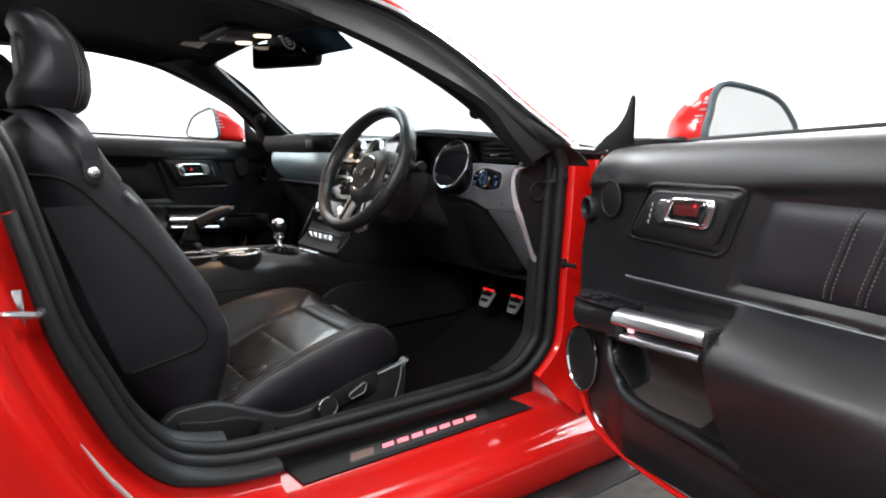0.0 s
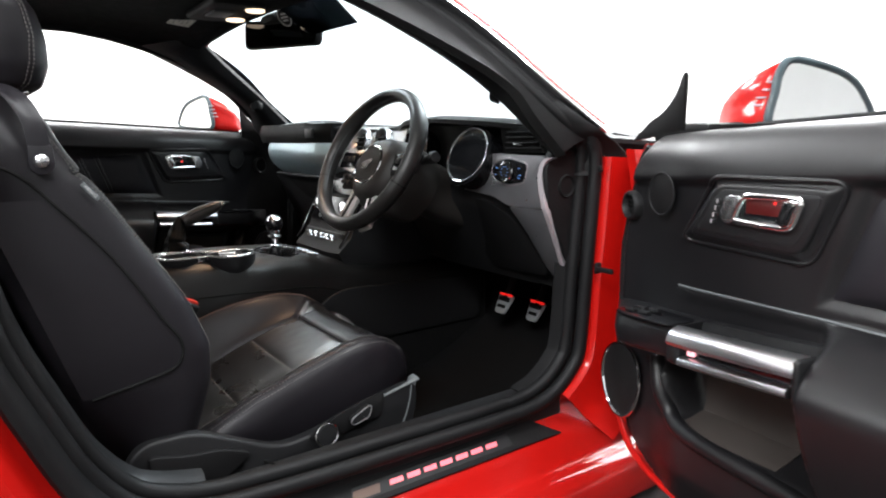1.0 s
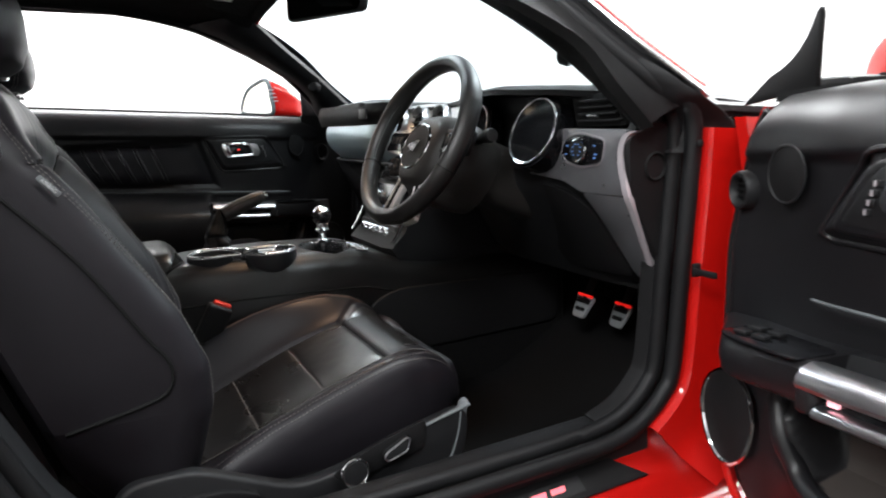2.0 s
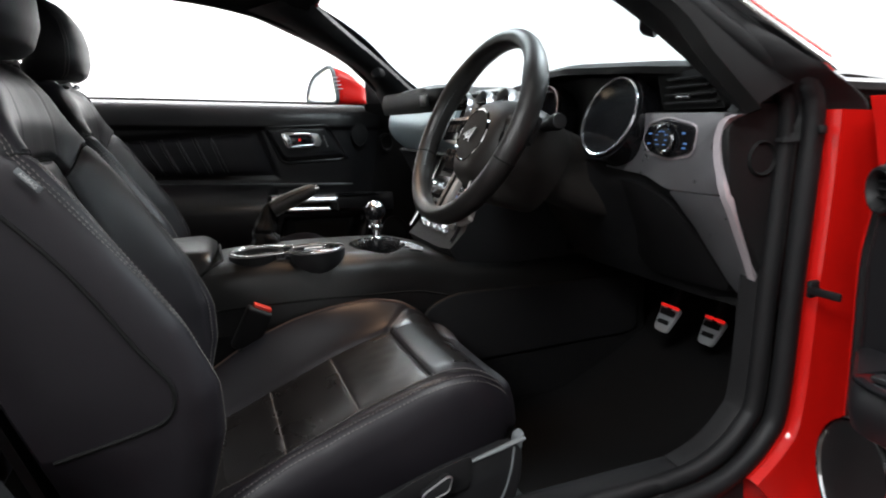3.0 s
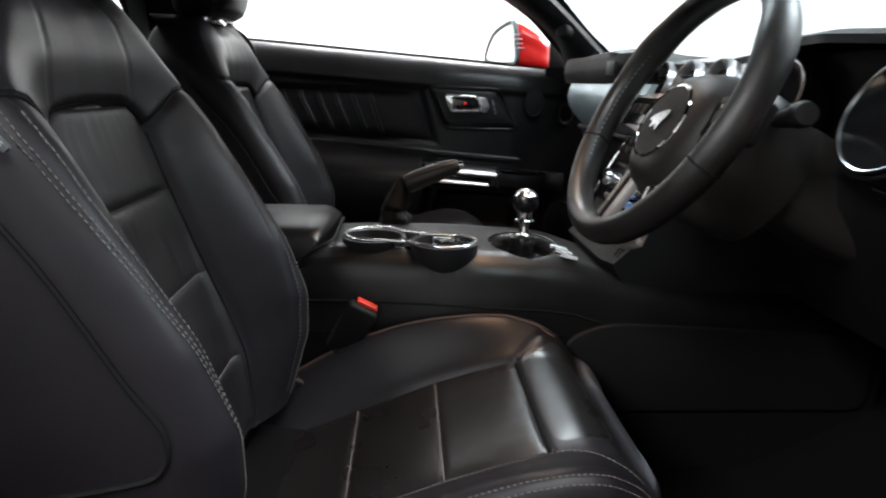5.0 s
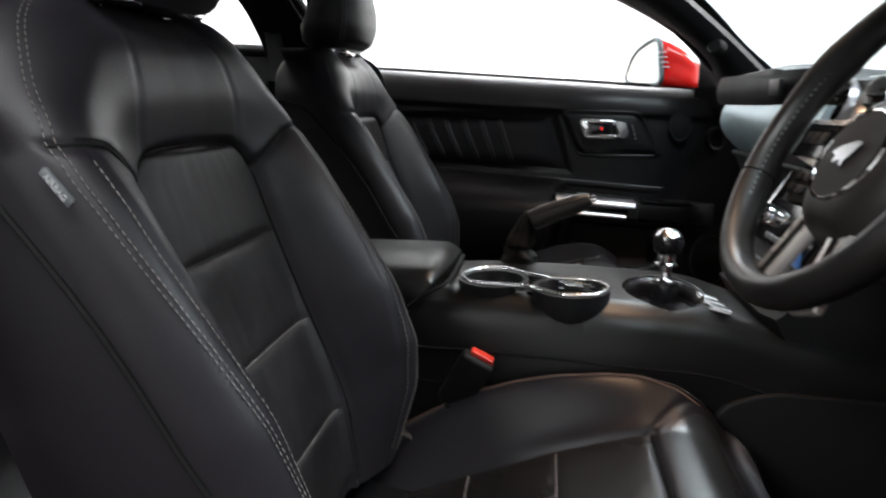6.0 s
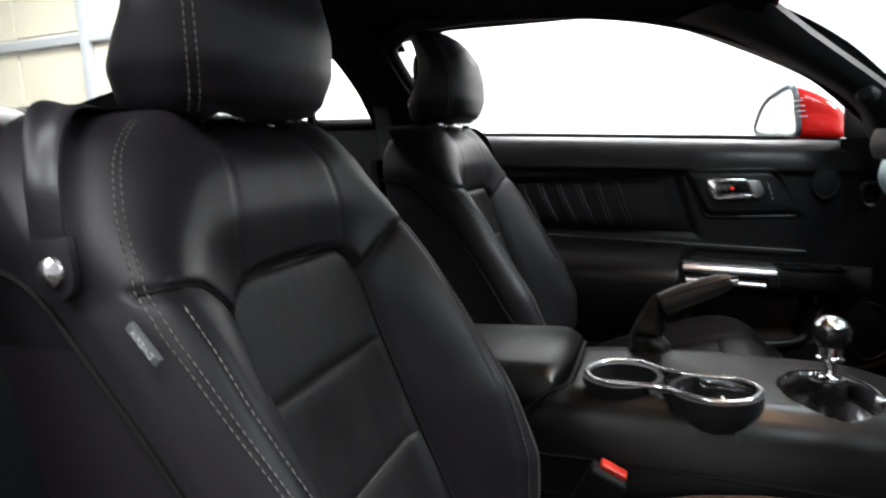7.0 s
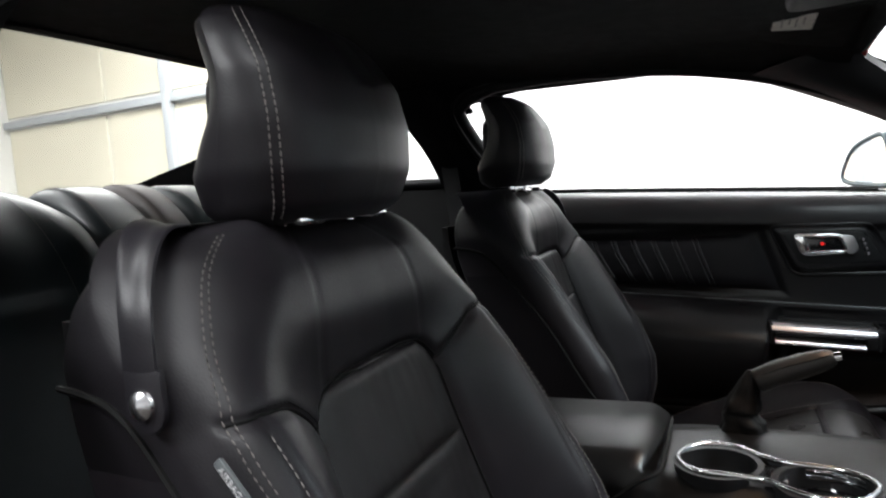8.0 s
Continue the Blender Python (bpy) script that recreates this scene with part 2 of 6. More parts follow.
def stitches(points, length=0.0040, gap=0.0024, r=0.00075, lift=(0, 0, 0)):
    """Short threads along a line, one after another."""
    p = [Vector(q) + Vector(lift) for q in points]
    seg = [(b - a).length for a, b in zip(p, p[1:])]
    total, out, s = sum(seg), None, 0.0

    def at(d):
        for a, b, l in zip(p, p[1:], seg):
            if d <= l or b is p[-1]:
                return a.lerp(b, min(1.0, d / max(l, 1e-9)))
            d -= l
    verts, faces = [], []
    while s + length < total:
        a, b = at(s), at(s + length)
        t = (b - a).normalized()
        side = t.cross(V(0, 0, 1) if abs(t.z) < 0.9 else V(1, 0, 0)).normalized()
        up = side.cross(t)
        k = len(verts)
        for c, w in ((a, 0.5), (a.lerp(b, 0.5), 1.0), (b, 0.5)):
            verts += [c + side * r * w, c + up * r * w, c - side * r * w, c - up * r * w]
        for o in (0, 4):
            for i in range(4):
                j = (i + 1) % 4
                faces.append((k + o + i, k + o + j, k + o + 4 + j, k + o + 4 + i))
        faces += [(k + 3, k + 2, k + 1, k), (k + 8, k + 9, k + 10, k + 11)]
        s += length + gap
    me = bpy.data.meshes.new("tmp")
    me.from_pydata(verts, [], faces)
    bm = bmesh.new()
    bm.from_mesh(me)
    bpy.data.meshes.remove(me)
    return bm


BEND = None


def link(name, bm, mat, m=None, angle=40):
    if BEND is not None:
        for v in bm.verts:
            v.co = BEND(v.co)
    if m is not None:
        bm.transform(m)
        if m.determinant() < 0:
            bmesh.ops.reverse_faces(bm, faces=bm.faces)
    me = bpy.data.meshes.new(name)
    bm.to_mesh(me)
    bm.free()
    me.materials.append(mat)
    me.polygons.foreach_set("use_smooth", [True] * len(me.polygons))
    me.set_sharp_from_angle(angle=radians(angle))
    return new(name, me)


PLACE = None


def part(name, bm, mat, parent, label="", angle=40):
    """One mesh under a thing or under a part."""
    ob = link(name, bm, mat, PLACE, angle)
    ob.parent = parent
    if parent.type == "EMPTY":
        ob.matrix_parent_inverse = parent.matrix_basis.inverted()
    return tagged(ob, label)


def thing(name, at, label, category, group=""):
    ob = new(name)
    ob.empty_display_size = 0.05
    ob.matrix_basis = Matrix.Translation((PLACE @ Vector(at)) if PLACE is not None else at)
    return tagged(ob, label, category, group)


def structure(name, bm, mat, label="", category="", angle=40):
    return tagged(link(name, bm, mat, None, angle), label, category, kind="structure")


def loop2d(points, n):
    """A closed smooth loop through 2D or 3D points."""
    p = [Vector((*q, 0)) if len(q) == 2 else Vector(q) for q in points]
    m = len(p)
    out = []
    for i in range(n):
        s = i / n * m
        k = int(s)
        t = s - k
        a, b, c, d = p[(k - 1) % m], p[k % m], p[(k + 1) % m], p[(k + 2) % m]
        out.append(0.5 * (2 * b + (c - a) * t + (2 * a - 5 * b + 4 * c - d) * t * t + (3 * b - a - 3 * c + d) * t ** 3))
    return out


def round_poly(points, r, n=4):
    """A polygon (2D) with its corners rounded."""
    out, m = [], len(points)
    for i in range(m):
        a, b, c = (Vector(points[(i + k) % m]) for k in (-1, 0, 1))
        d1, d2 = (a - b), (c - b)
        q = min(r, 0.45 * d1.length, 0.45 * d2.length)
        s, e = b + d1.normalized() * q, b + d2.normalized() * q
        for k in range(n + 1):
            t = k / n
            out.append((1 - t) ** 2 * s + 2 * t * (1 - t) * b + t * t * e)
    return out


# ---- the hall round the car ----
X0, X1, Y0, Y1, HH = -5.5, 8.5, -9.0, 7.0, 4.4
structure("floor", sheet(lambda u, v: V(lerp(X0 - 0.2, X1 + 0.2, u), lerp(Y0 - 0.2, Y1 + 0.2, v), 0), 2, 2, (0, 0, -0.2)), CONCRETE, "dark brown-grey concrete workshop floor", "floor")
structure("ceiling", box((X0 + X1) / 2, (Y0 + Y1) / 2, HH + 0.1, X1 - X0 + 0.4, Y1 - Y0 + 0.4, 0.2, 0), WALL_WHITE, "white workshop ceiling", "ceiling")
structure("wall_east", box(X1 + 0.1, (Y0 + Y1) / 2, HH / 2, 0.2, Y1 - Y0, HH, 0), WALL_GREY, "grey painted wall", "wall")
structure("wall_north", box((X0 + X1) / 2, Y1 + 0.1, HH / 2, X1 - X0 + 0.4, 0.2, HH, 0), WALL_WHITE, "bright white painted wall", "wall")
structure("wall_south", box((X0 + X1) / 2, Y0 - 0.1, HH / 2, X1 - X0 + 0.4, 0.2, HH, 0), WALL_WHITE, "bright white painted wall", "wall")
west = structure("wall_west", box(X0 - 0.1, (Y0 + Y1) / 2, HH / 2, 0.2, Y1 - Y0, HH, 0), WALL_WHITE, "cream panelled wall with grey steel rail and posts", "wall")
yy = Y0 + 0.02
while yy < -3.6:
    wide = 1.96
    part("panel", box(X0 + 0.01, yy + wide / 2, 1.24, 0.03, wide, 2.44, 0.006, 1), WALL_CREAM, west)
    part("panel", box(X0 + 0.01, yy + wide / 2, 3.5, 0.03, wide, 1.7, 0.006, 1), WALL_CREAM, west)
    yy += 2.0
part("rail", box(X0 + 0.06, (Y0 - 3.0) / 2, 2.54, 0.10, -3.05 - Y0, 0.10, 0.008), BEAM_GREY, west, "grey steel rail along the wall")
for py in (-5.85, -3.4):
    part("post", box(X0 + 0.08, py, HH / 2, 0.12, 0.11, HH - 0.01, 0.008), BEAM_GREY, west, "grey steel wall post")
for lx, ly, share in LAMPS:
    fix = thing("ceiling_light", (lx, ly, HH), "white rectangular ceiling light panel", "ceiling light", "ceiling lights of the hall")
    for dx, dy, sx, sy in ((-0.83, 0, 0.06, 2.52), (0.83, 0, 0.06, 2.52), (0, -1.23, 1.6, 0.06), (0, 1.23, 1.6, 0.06)):
        part("frame_bar", box(lx + dx, ly + dy, HH - 0.075, sx, sy, 0.15, 0.004), BEAM_GREY, fix)

# ---- car body ----
body = thing("bodyshell", (0, 0, 0.2), "glossy red two-door car body with black seals and open cabin", "car body")


def lean(z):
    """How far a side leans inwards above the belt line."""
    return max(0.0, z - 0.95) * 0.75


# door opening in the side view, (y, z), from the sill at the front round the rear to the roof and the front pillar
OPEN_REAR = [(0.92, 0.402), (0.70, 0.405), (0.52, 0.408), (0.42, 0.412), (0.346, 0.418), (0.282, 0.435), (0.235, 0.462), (0.188, 0.524), (0.15, 0.611), (0.115, 0.703), (0.092, 0.80), (0.075, 0.88), (0.055, 0.96), (0.015, 1.06), (-0.025, 1.16), (-0.035, 1.24), (0.04, 1.285)]
OPEN_TOP = [(0.04, 1.285), (0.25, 1.298), (0.45, 1.295), (0.62, 1.28), (0.76, 1.252), (0.87, 1.202), (0.965, 1.122), (1.052, 1.020), (1.128, 0.943)]
FAR_TOP = [(0.04, 1.290), (0.20, 1.292), (0.40, 1.278), (0.57, 1.247), (0.73, 1.194), (0.87, 1.118), (0.98, 1.03), (1.05, 0.98), (1.12, 0.935)]
OPEN_FRONT = [(1.128, 0.943), (1.142, 0.90), (1.135, 0.80), (1.122, 0.66), (1.108, 0.51), (1.085, 0.465), (1.04, 0.428), (0.985, 0.408), (0.92, 0.402)]


def rear_rows(sgn):
    """The far side's window reaches a little further back."""
    return OPEN_REAR if sgn > 0 else [(y - 0.045 * sstep(0.95, 1.12, z), z) for y, z in OPEN_REAR]


def top_rows(sgn):
    return OPEN_TOP if sgn > 0 else FAR_TOP


def side_curve(rows, n):
    return [V(0, p.y, p.z) for p in curve([(0, y, z) for y, z in rows], n)]


def outward(pts):
    c = V(0, 0.55, 0.82)
    out = []
    for i, p in enumerate(pts):
        t = (pts[min(i + 1, len(pts) - 1)] - pts[max(i - 1, 0)]).normalized()
        n = V(0, -t.z, t.y)
        out.append(n if n.dot(p - c) > 0 else -n)
    return out


def rim(rows, n, profile, x0, sgn=1, scale=None):
    """A profile of (outwards, sideways) pairs run along a stretch of the opening."""
    pts = side_curve(rows, n)
    outs = outward(pts)
    rings = []
    for i, (p, o) in enumerate(zip(pts, outs)):
        k = scale(i / n) if scale else 1.0
        ring = []
        for a, b in profile:
            q = p + o * a * k
            ring.append(V(sgn * (x0 + b - lean(q.z)), q.y, q.z))
        rings.append(ring)
    return loft(rings, cap=False, closed=False)


def solid_rim(rows, n, profile, x0, sgn=1, scale=None):
    bm = rim(rows, n, profile, x0, sgn, scale)
    bmesh.ops.solidify(bm, geom=bm.faces[:], thickness=-0.003)
    return bm


JAMB = [(-0.004, -0.05), (0.0, -0.012), (0.012, 0.0), (0.034, 0.004), (0.042, 0.012), (0.046, 0.03), (0.052, 0.044), (0.075, 0.05), (0.082, 0.058), (0.086, 0.08), (0.094, 0.09), (0.11, 0.094)]
for sgn in (1, -1):
    quarter_rows = OPEN_REAR[3:12]
    part("rear_quarter_panel", solid_rim(quarter_rows, 60, JAMB + [(0.16, 0.098), (0.30, 0.10), (0.55, 0.085)], 0.80, sgn), RED, body, "glossy red rear quarter and door jamb")
    flange = [(-0.014, -0.034), (-0.006, -0.004), (0.006, 0.011), (0.020, 0.016), (0.030, 0.017), (0.037, 0.013), (0.039, 0.006)]
    part("seal_flange", solid_rim(quarter_rows, 60, flange, 0.80, sgn, lambda t: lerp(0.30, 0.52, sstep(0.08, 0.42, t)) - 0.2 * sstep(0.6, 0.95, t)), RUBBER, body, "broad black rubber flange along the rear jamb")
    for off, dx in ((0.062, 0.0465), (0.108, 0.0925)):
        pts = side_curve(quarter_rows, 60)
        part("jamb_crease", tube([V(sgn * (0.80 + dx), p.y + o.y * off, p.z + o.z * off) for p, o in zip(pts, outward(pts))], 0.0045, 8), RED, body, "rounded red crease of the rear jamb")
    part("hinge_pillar", solid_rim(OPEN_FRONT[1:7], 40, [(0.004, -0.022), (0.004, -0.012), (0.01, 0.0), (0.05, 0.006), (0.075, 0.014), (0.09, 0.03), (0.12, 0.06)], 0.80, sgn), RED, body, "glossy red hinge pillar")
    rail = [(0.004, -0.024), (0.010, -0.012), (0.022, -0.004), (0.030, 0.004), (0.038, 0.008), (0.047, 0.004), (0.056, -0.010)]
    outer_rail = [(0.018, -0.020), (0.020, -0.010), (0.024, -0.006), (0.029, -0.008), (0.031, -0.016), (0.032, -0.022)]
    part("roof_rail", solid_rim(rear_rows(sgn)[13:] + top_rows(sgn)[1:], 70, outer_rail if sgn > 0 else rail[:5], 0.80, sgn, (lambda t: lerp(2.0, 1.0, sstep(0.5, 0.72, t))) if sgn > 0 else None), RED, body, "red roof rail and outer front pillar")
    part("drip_moulding", rim(top_rows(sgn)[2:], 50, [(0.001, -0.014), (0.003, 0.004), (0.005, 0.007), (0.013, 0.004), (0.022, -0.001), (0.024, -0.007)], 0.80, sgn), CHROME, body, "bright moulding along the roof rail")
# sill: sloping top, red rocker and black skirt
for sgn in (1, -1):
    prof = [(0.705, 0.392), (0.725, 0.412), (0.738, 0.41), (0.745, 0.388), (0.752, 0.38), (0.795, 0.352), (0.812, 0.335), (0.822, 0.305), (0.84, 0.296), (0.872, 0.288), (0.884, 0.272), (0.886, 0.215), (0.872, 0.196), (0.80, 0.19), (0.705, 0.20)]
    rings = [[V(sgn * x, y, z) for x, z in prof] for y in np.linspace(0.16, 1.30, 24)]
    part("rocker", loft(rings), RED, body, "glossy red sill and rocker panel", 48)
    prof = [(0.80, 0.186), (0.89, 0.186), (0.918, 0.178), (0.925, 0.168), (0.918, 0.158), (0.80, 0.15)]
    rings = [[V(sgn * x, y, z) for x, z in prof] for y in np.linspace(0.05, 1.35, 12)]
    part("side_skirt", loft(rings), BARK_BLACK, body, "black plastic side skirt", 25)

# roof skin, rear deck and scuttle
ROOF = [(0.80, 1.245, 0.50), (0.72, 1.275, 0.535), (0.55, 1.31, 0.56), (0.30, 1.340, 0.575), (0.0, 1.362, 0.575), (-0.30, 1.385, 0.575), (-0.60, 1.39, 0.57)]


def roof_point(u, v, drop):
    y = lerp(0.76, -0.42, v)
    z, w = interp(-y, [(-a, b, c) for a, b, c in ROOF])
    s = 2 * u - 1
    return V(s * w, y, z - (0.05 - 0.03 * sstep(0.45, 0.7, y)) * s * s - 0.01 * s ** 8 - drop)


part("roof", sheet(lambda u, v: roof_point(u, v, 0), 24, 30, (0, 0, -0.006)), RED, body, "glossy red roof skin")


def liner_point(u, v):
    y = lerp(0.735, -0.415, v)
    z, w = interp(-y, [(-0.735, 1.252, 0.50), (-0.60, 1.262, 0.53), (-0.40, 1.285, 0.555), (-0.1, 1.295, 0.575), (0.3, 1.318, 0.585), (0.6, 1.318, 0.585)])
    s = 2 * u - 1
    return V(s * w, y, z - 0.035 * abs(s) ** 4)


part("headliner", sheet(liner_point, 24, 30, (0, 0, 0.008)), HEADLINER, body, "black cloth headliner")
# windscreen header and rear header
part("windscreen_header", tube(curve([(-0.47, 0.742, 1.242), (-0.2, 0.738, 1.254), (0, 0.738, 1.257), (0.2, 0.738, 1.254), (0.47, 0.742, 1.242)], 24), 0.017, 10), HEADLINER, body)
for sgn in (1, -1):
    # inner side trim above the windows, joined to the headliner
    TOPW = [(-0.12, 1.238), (0.0, 1.246), (0.06, 1.254), (0.12, 1.258), (0.248, 1.262), (0.434, 1.249), (0.542, 1.227), (0.62, 1.203)]

    def cant(u, v, sgn=sgn):
        p = curve([(0, y, z) for y, z in TOPW], 20)[int(round(u * 20))]
        a = V(sgn * (0.782 - lean(p.z)), p.y, p.z)
        b = V(sgn * 0.50, p.y, interp(p.y, [(0.0, 1.283), (0.4, 1.272), (0.7, 1.243)])[0])
        q = a.lerp(b, v)
        q.z += 0.008 * math.sin(math.pi * v)
        return q

    part("cant_trim", sheet(cant, 20, 8, (0, 0, 0.012)), HEADLINER, body, "black cloth trim above the side window")
    # front pillar trim: window edge to windscreen edge
    WIN = [(0.568, 0.56, 1.222), (0.608, 0.666, 1.182), (0.658, 0.818, 1.112), (0.712, 0.94, 1.035), (0.745, 0.985, 0.965), (0.762, 1.04, 0.90)]
    SCR = [(0.40, 0.742, 1.248), (0.455, 0.757, 1.236), (0.515, 0.845, 1.168), (0.575, 0.965, 1.075), (0.64, 1.09, 0.965), (0.66, 1.17, 0.90)]
    if sgn < 0:
        SCR[:4] = [(0.445, 0.732, 1.250), (0.492, 0.742, 1.236), (0.540, 0.830, 1.168), (0.588, 0.955, 1.075)]
    wc, sc = curve(WIN, 24), curve(SCR, 24)

    def pillar(u, v, sgn=sgn):
        i = int(round(u * 24))
        p = wc[i].lerp(sc[i], v)
        bulge = math.sin(math.pi * v)
        deep = 1.0 if sgn < 0 else 0.30
        return V(sgn * (p.x - 0.03 * bulge * deep), p.y - 0.022 * bulge * deep, p.z - 0.006 * bulge)

    pil = part("front_pillar_trim", sheet(pillar, 24, 12, (sgn * 0.012, 0.012, 0.006)), PLASTIC if sgn < 0 else HEADLINER, body, "black front pillar trim")
    part("pillar_knob", lathe([(0.001, 0.010), (0.014, 0.009), (0.019, 0.004), (0.021, -0.012), (0.001, -0.014)], 20, facing((-0.598, 0.94, 1.052) if sgn < 0 else (0.606, 1.015, 1.030), (-sgn * 0.7, -0.6, 0.2))), DARK_PLASTIC, pil, "round black pillar tweeter")
    outer = [V(0.768 - lean(p.z), p.y - 0.012, p.z - 0.010) for p in side_curve(top_rows(sgn)[3:], 24)]

    def filler(u, v, sgn=sgn, outer=outer, wc=wc):
        i = int(round(u * 24))
        p = wc[i].lerp(outer[i], v)
        return V(sgn * p.x, p.y, p.z + 0.004 * math.sin(math.pi * v))

    part("pillar_liner", sheet(filler, 24, 6, (sgn * 0.006, 0.006, 0.006)), DARK_PLASTIC, pil, "black rubber lining of the front pillar")
    part("window_frame_trim", solid_rim(rear_rows(sgn)[11:] + top_rows(sgn)[1:], 80, [(-0.010, -0.055), (-0.008, -0.036), (-0.004, -0.026), (0.012, -0.028), (0.05, -0.05)], 0.80, sgn), DARK_PLASTIC, body, "black inner window frame trim")
    # centre pillar, rear quarter trim and belt shelf
    CP = [(0.755, 0.02, 0.985), (0.70, -0.03, 1.06), (0.635, -0.065, 1.15), (0.565, -0.085, 1.245), (0.52, -0.09, 1.285)]
    CR = [(0.73, -0.165, 0.985), (0.68, -0.175, 1.06), (0.62, -0.192, 1.15), (0.555, -0.235, 1.245), (0.50, -0.25, 1.285)]
    a, b = curve(CP, 16), curve(CR, 16)

    def bpillar(u, v, sgn=sgn, a=a, b=b):
        i = int(round(u * 16))
        p = a[i].lerp(b[i], v)
        return V(sgn * (p.x - 0.022 * math.sin(math.pi * v)), p.y, p.z)

    part("centre_pillar_trim", sheet(bpillar, 16, 8, (sgn * 0.02, 0, 0)), DARK_PLASTIC, body, "black centre pillar trim")
    part("rear_side_trim", sheet(lambda u, v, sgn=sgn: V(sgn * (lerp(0.70, 0.735, v) - 0.03 * u), lerp(0.04, -0.75, u), lerp(0.42, 1.052 + 0.035 * u, v)), 12, 10, (sgn * 0.03, 0, 0)), DARK_PLASTIC, body, "black rear side trim panel")
    part("quarter_ledge", tube([V(sgn * (0.726 - 0.03 * u), lerp(0.0, -0.75, u), 1.060 + 0.035 * u) for u in np.linspace(0, 1, 12)], 0.013, 10), PLASTIC, body, "black ledge under the quarter window")
    # rear pillar between quarter glass and rear screen
    part("rear_pillar_trim", sheet(lambda u, v, sgn=sgn: V(sgn * (lerp(0.70, 0.53, v) - u * lerp(0.40, 0.02, v)), lerp(lerp(-0.36, -0.30, v), lerp(-1.15, -0.40, v), u), lerp(1.06, 1.285, v)), 10, 10, (sgn * 0.02, 0, 0)), HEADLINER, body, "black cloth rear pillar trim")
    part("quarter_header", sheet(lambda u, v, sgn=sgn: V(sgn * lerp(0.585, 0.50, v), lerp(-0.04, -0.42, u), lerp(1.225, 1.285, v)), 6, 4, (sgn * 0.01, 0, 0.005)), HEADLINER, body)
# parcel shelf and bulkhead behind the rear seat
part("parcel_shelf", sheet(lambda u, v: V(lerp(-0.66, 0.66, u), lerp(-0.56, -1.15, v), 1.055 + 0.02 * v), 4, 4, (0, 0, -0.03)), CARPET, body, "black felt parcel shelf")
part("bulkhead", sheet(lambda u, v: V(lerp(-0.70, 0.70, u), -0.72, lerp(0.2, 1.03, v)), 2, 2, (0, -0.03, 0)), CARPET, body)
part("rear_deck", sheet(lambda u, v: V(lerp(-0.80, 0.80, u), lerp(-1.12, -1.5, v), 1.06 - 0.02 * v), 8, 4, (0, 0, -0.02)), RED, body, "glossy red boot deck")
part("rear_header", tube(curve([(-0.50, -0.375, 1.290), (-0.25, -0.38, 1.318), (0, -0.38, 1.324), (0.25, -0.38, 1.324), (0.50, -0.375, 1.305)], 24), 0.010, 10), HEADLINER, body)
# footwell: floor, tunnel side, firewall, kick panels
part("floor_pan", sheet(lambda u, v: V(lerp(-0.71, 0.71, u), lerp(-0.72, 1.50, v), 0.285 + 0.16 * sstep(0.80, 1.0, v)), 6, 24, (0, 0, -0.03)), CARPET, body, "black carpeted cabin floor")
part("firewall", sheet(lambda u, v: V(lerp(-0.74, 0.74, u), 1.47 + 0.03 * v, lerp(0.40, 0.915, v)), 4, 4, (0, 0.03, 0)), CARPET, body, "black carpeted firewall")
part("scuttle", sheet(lambda u, v: V(lerp(-0.70, 0.70, u), lerp(1.28, 1.52, v), 0.945 - 0.03 * v), 4, 3, (0, 0, -0.03)), DARK_PLASTIC, body)
part("hinge_trim", sheet(lambda u, v: V(-0.742, lerp(0.93, 1.30, u), lerp(0.36, 0.965, v)), 4, 8, (-0.02, 0, 0)), DARK_PLASTIC, body, "black trim beside the dashboard")
for sgn in (1, -1):
    part("kick_panel", sheet(lambda u, v, sgn=sgn: V(sgn * (0.715 + 0.02 * v), lerp(1.17, 1.5, u), lerp(0.36, 0.66, v)), 4, 4, (sgn * 0.04, 0, 0)), DARK_PLASTIC, body)
    part("carpet_side", sheet(lambda u, v, sgn=sgn: V(sgn * lerp(0.69, 0.712, v), lerp(-0.1, 1.2, u), lerp(0.26, 0.395, v)), 4, 2, (sgn * 0.01, 0, 0)), CARPET, body)
# seals round both openings
for sgn in (1, -1):
    loop = side_curve(rear_rows(sgn), 70)[:-1] + side_curve(top_rows(sgn), 50)[:-1] + side_curve(OPEN_FRONT, 50)[:-1]
    outs = outward(loop)
    part("door_seal", tube([V(sgn * (0.776 - lean(p.z)), p.y - o.y * 0.008, p.z - o.z * 0.008) for p, o in zip(loop, outs)], 0.0135, 10, True), RUBBER, body, "black rubber door seal")
    part("inner_seal", tube([V(sgn * (0.748 + 0.03 * sstep(0.93, 0.99, p.z) - lean(p.z)), p.y - o.y * 0.020, p.z - o.z * 0.020) for p, o in zip(loop, outs)], 0.0135, 10, True), RUBBER, body, "black rubber inner seal")
# side trim inside the opening at the rear edge and the dark pillar cover in front
part("pillar_cover", solid_rim(OPEN_REAR[4:12], 40, [(-0.030, -0.10), (-0.028, -0.085), (-0.022, -0.07), (-0.012, -0.055)], 0.80, 1), PLASTIC, body, "black plastic pillar cover")
part("front_cover", solid_rim(OPEN_FRONT[0:8], 40, [(-0.022, -0.10), (-0.021, -0.085), (-0.018, -0.065), (-0.010, -0.052)], 0.80, 1), DARK_PLASTIC, body, "black plastic kick trim")
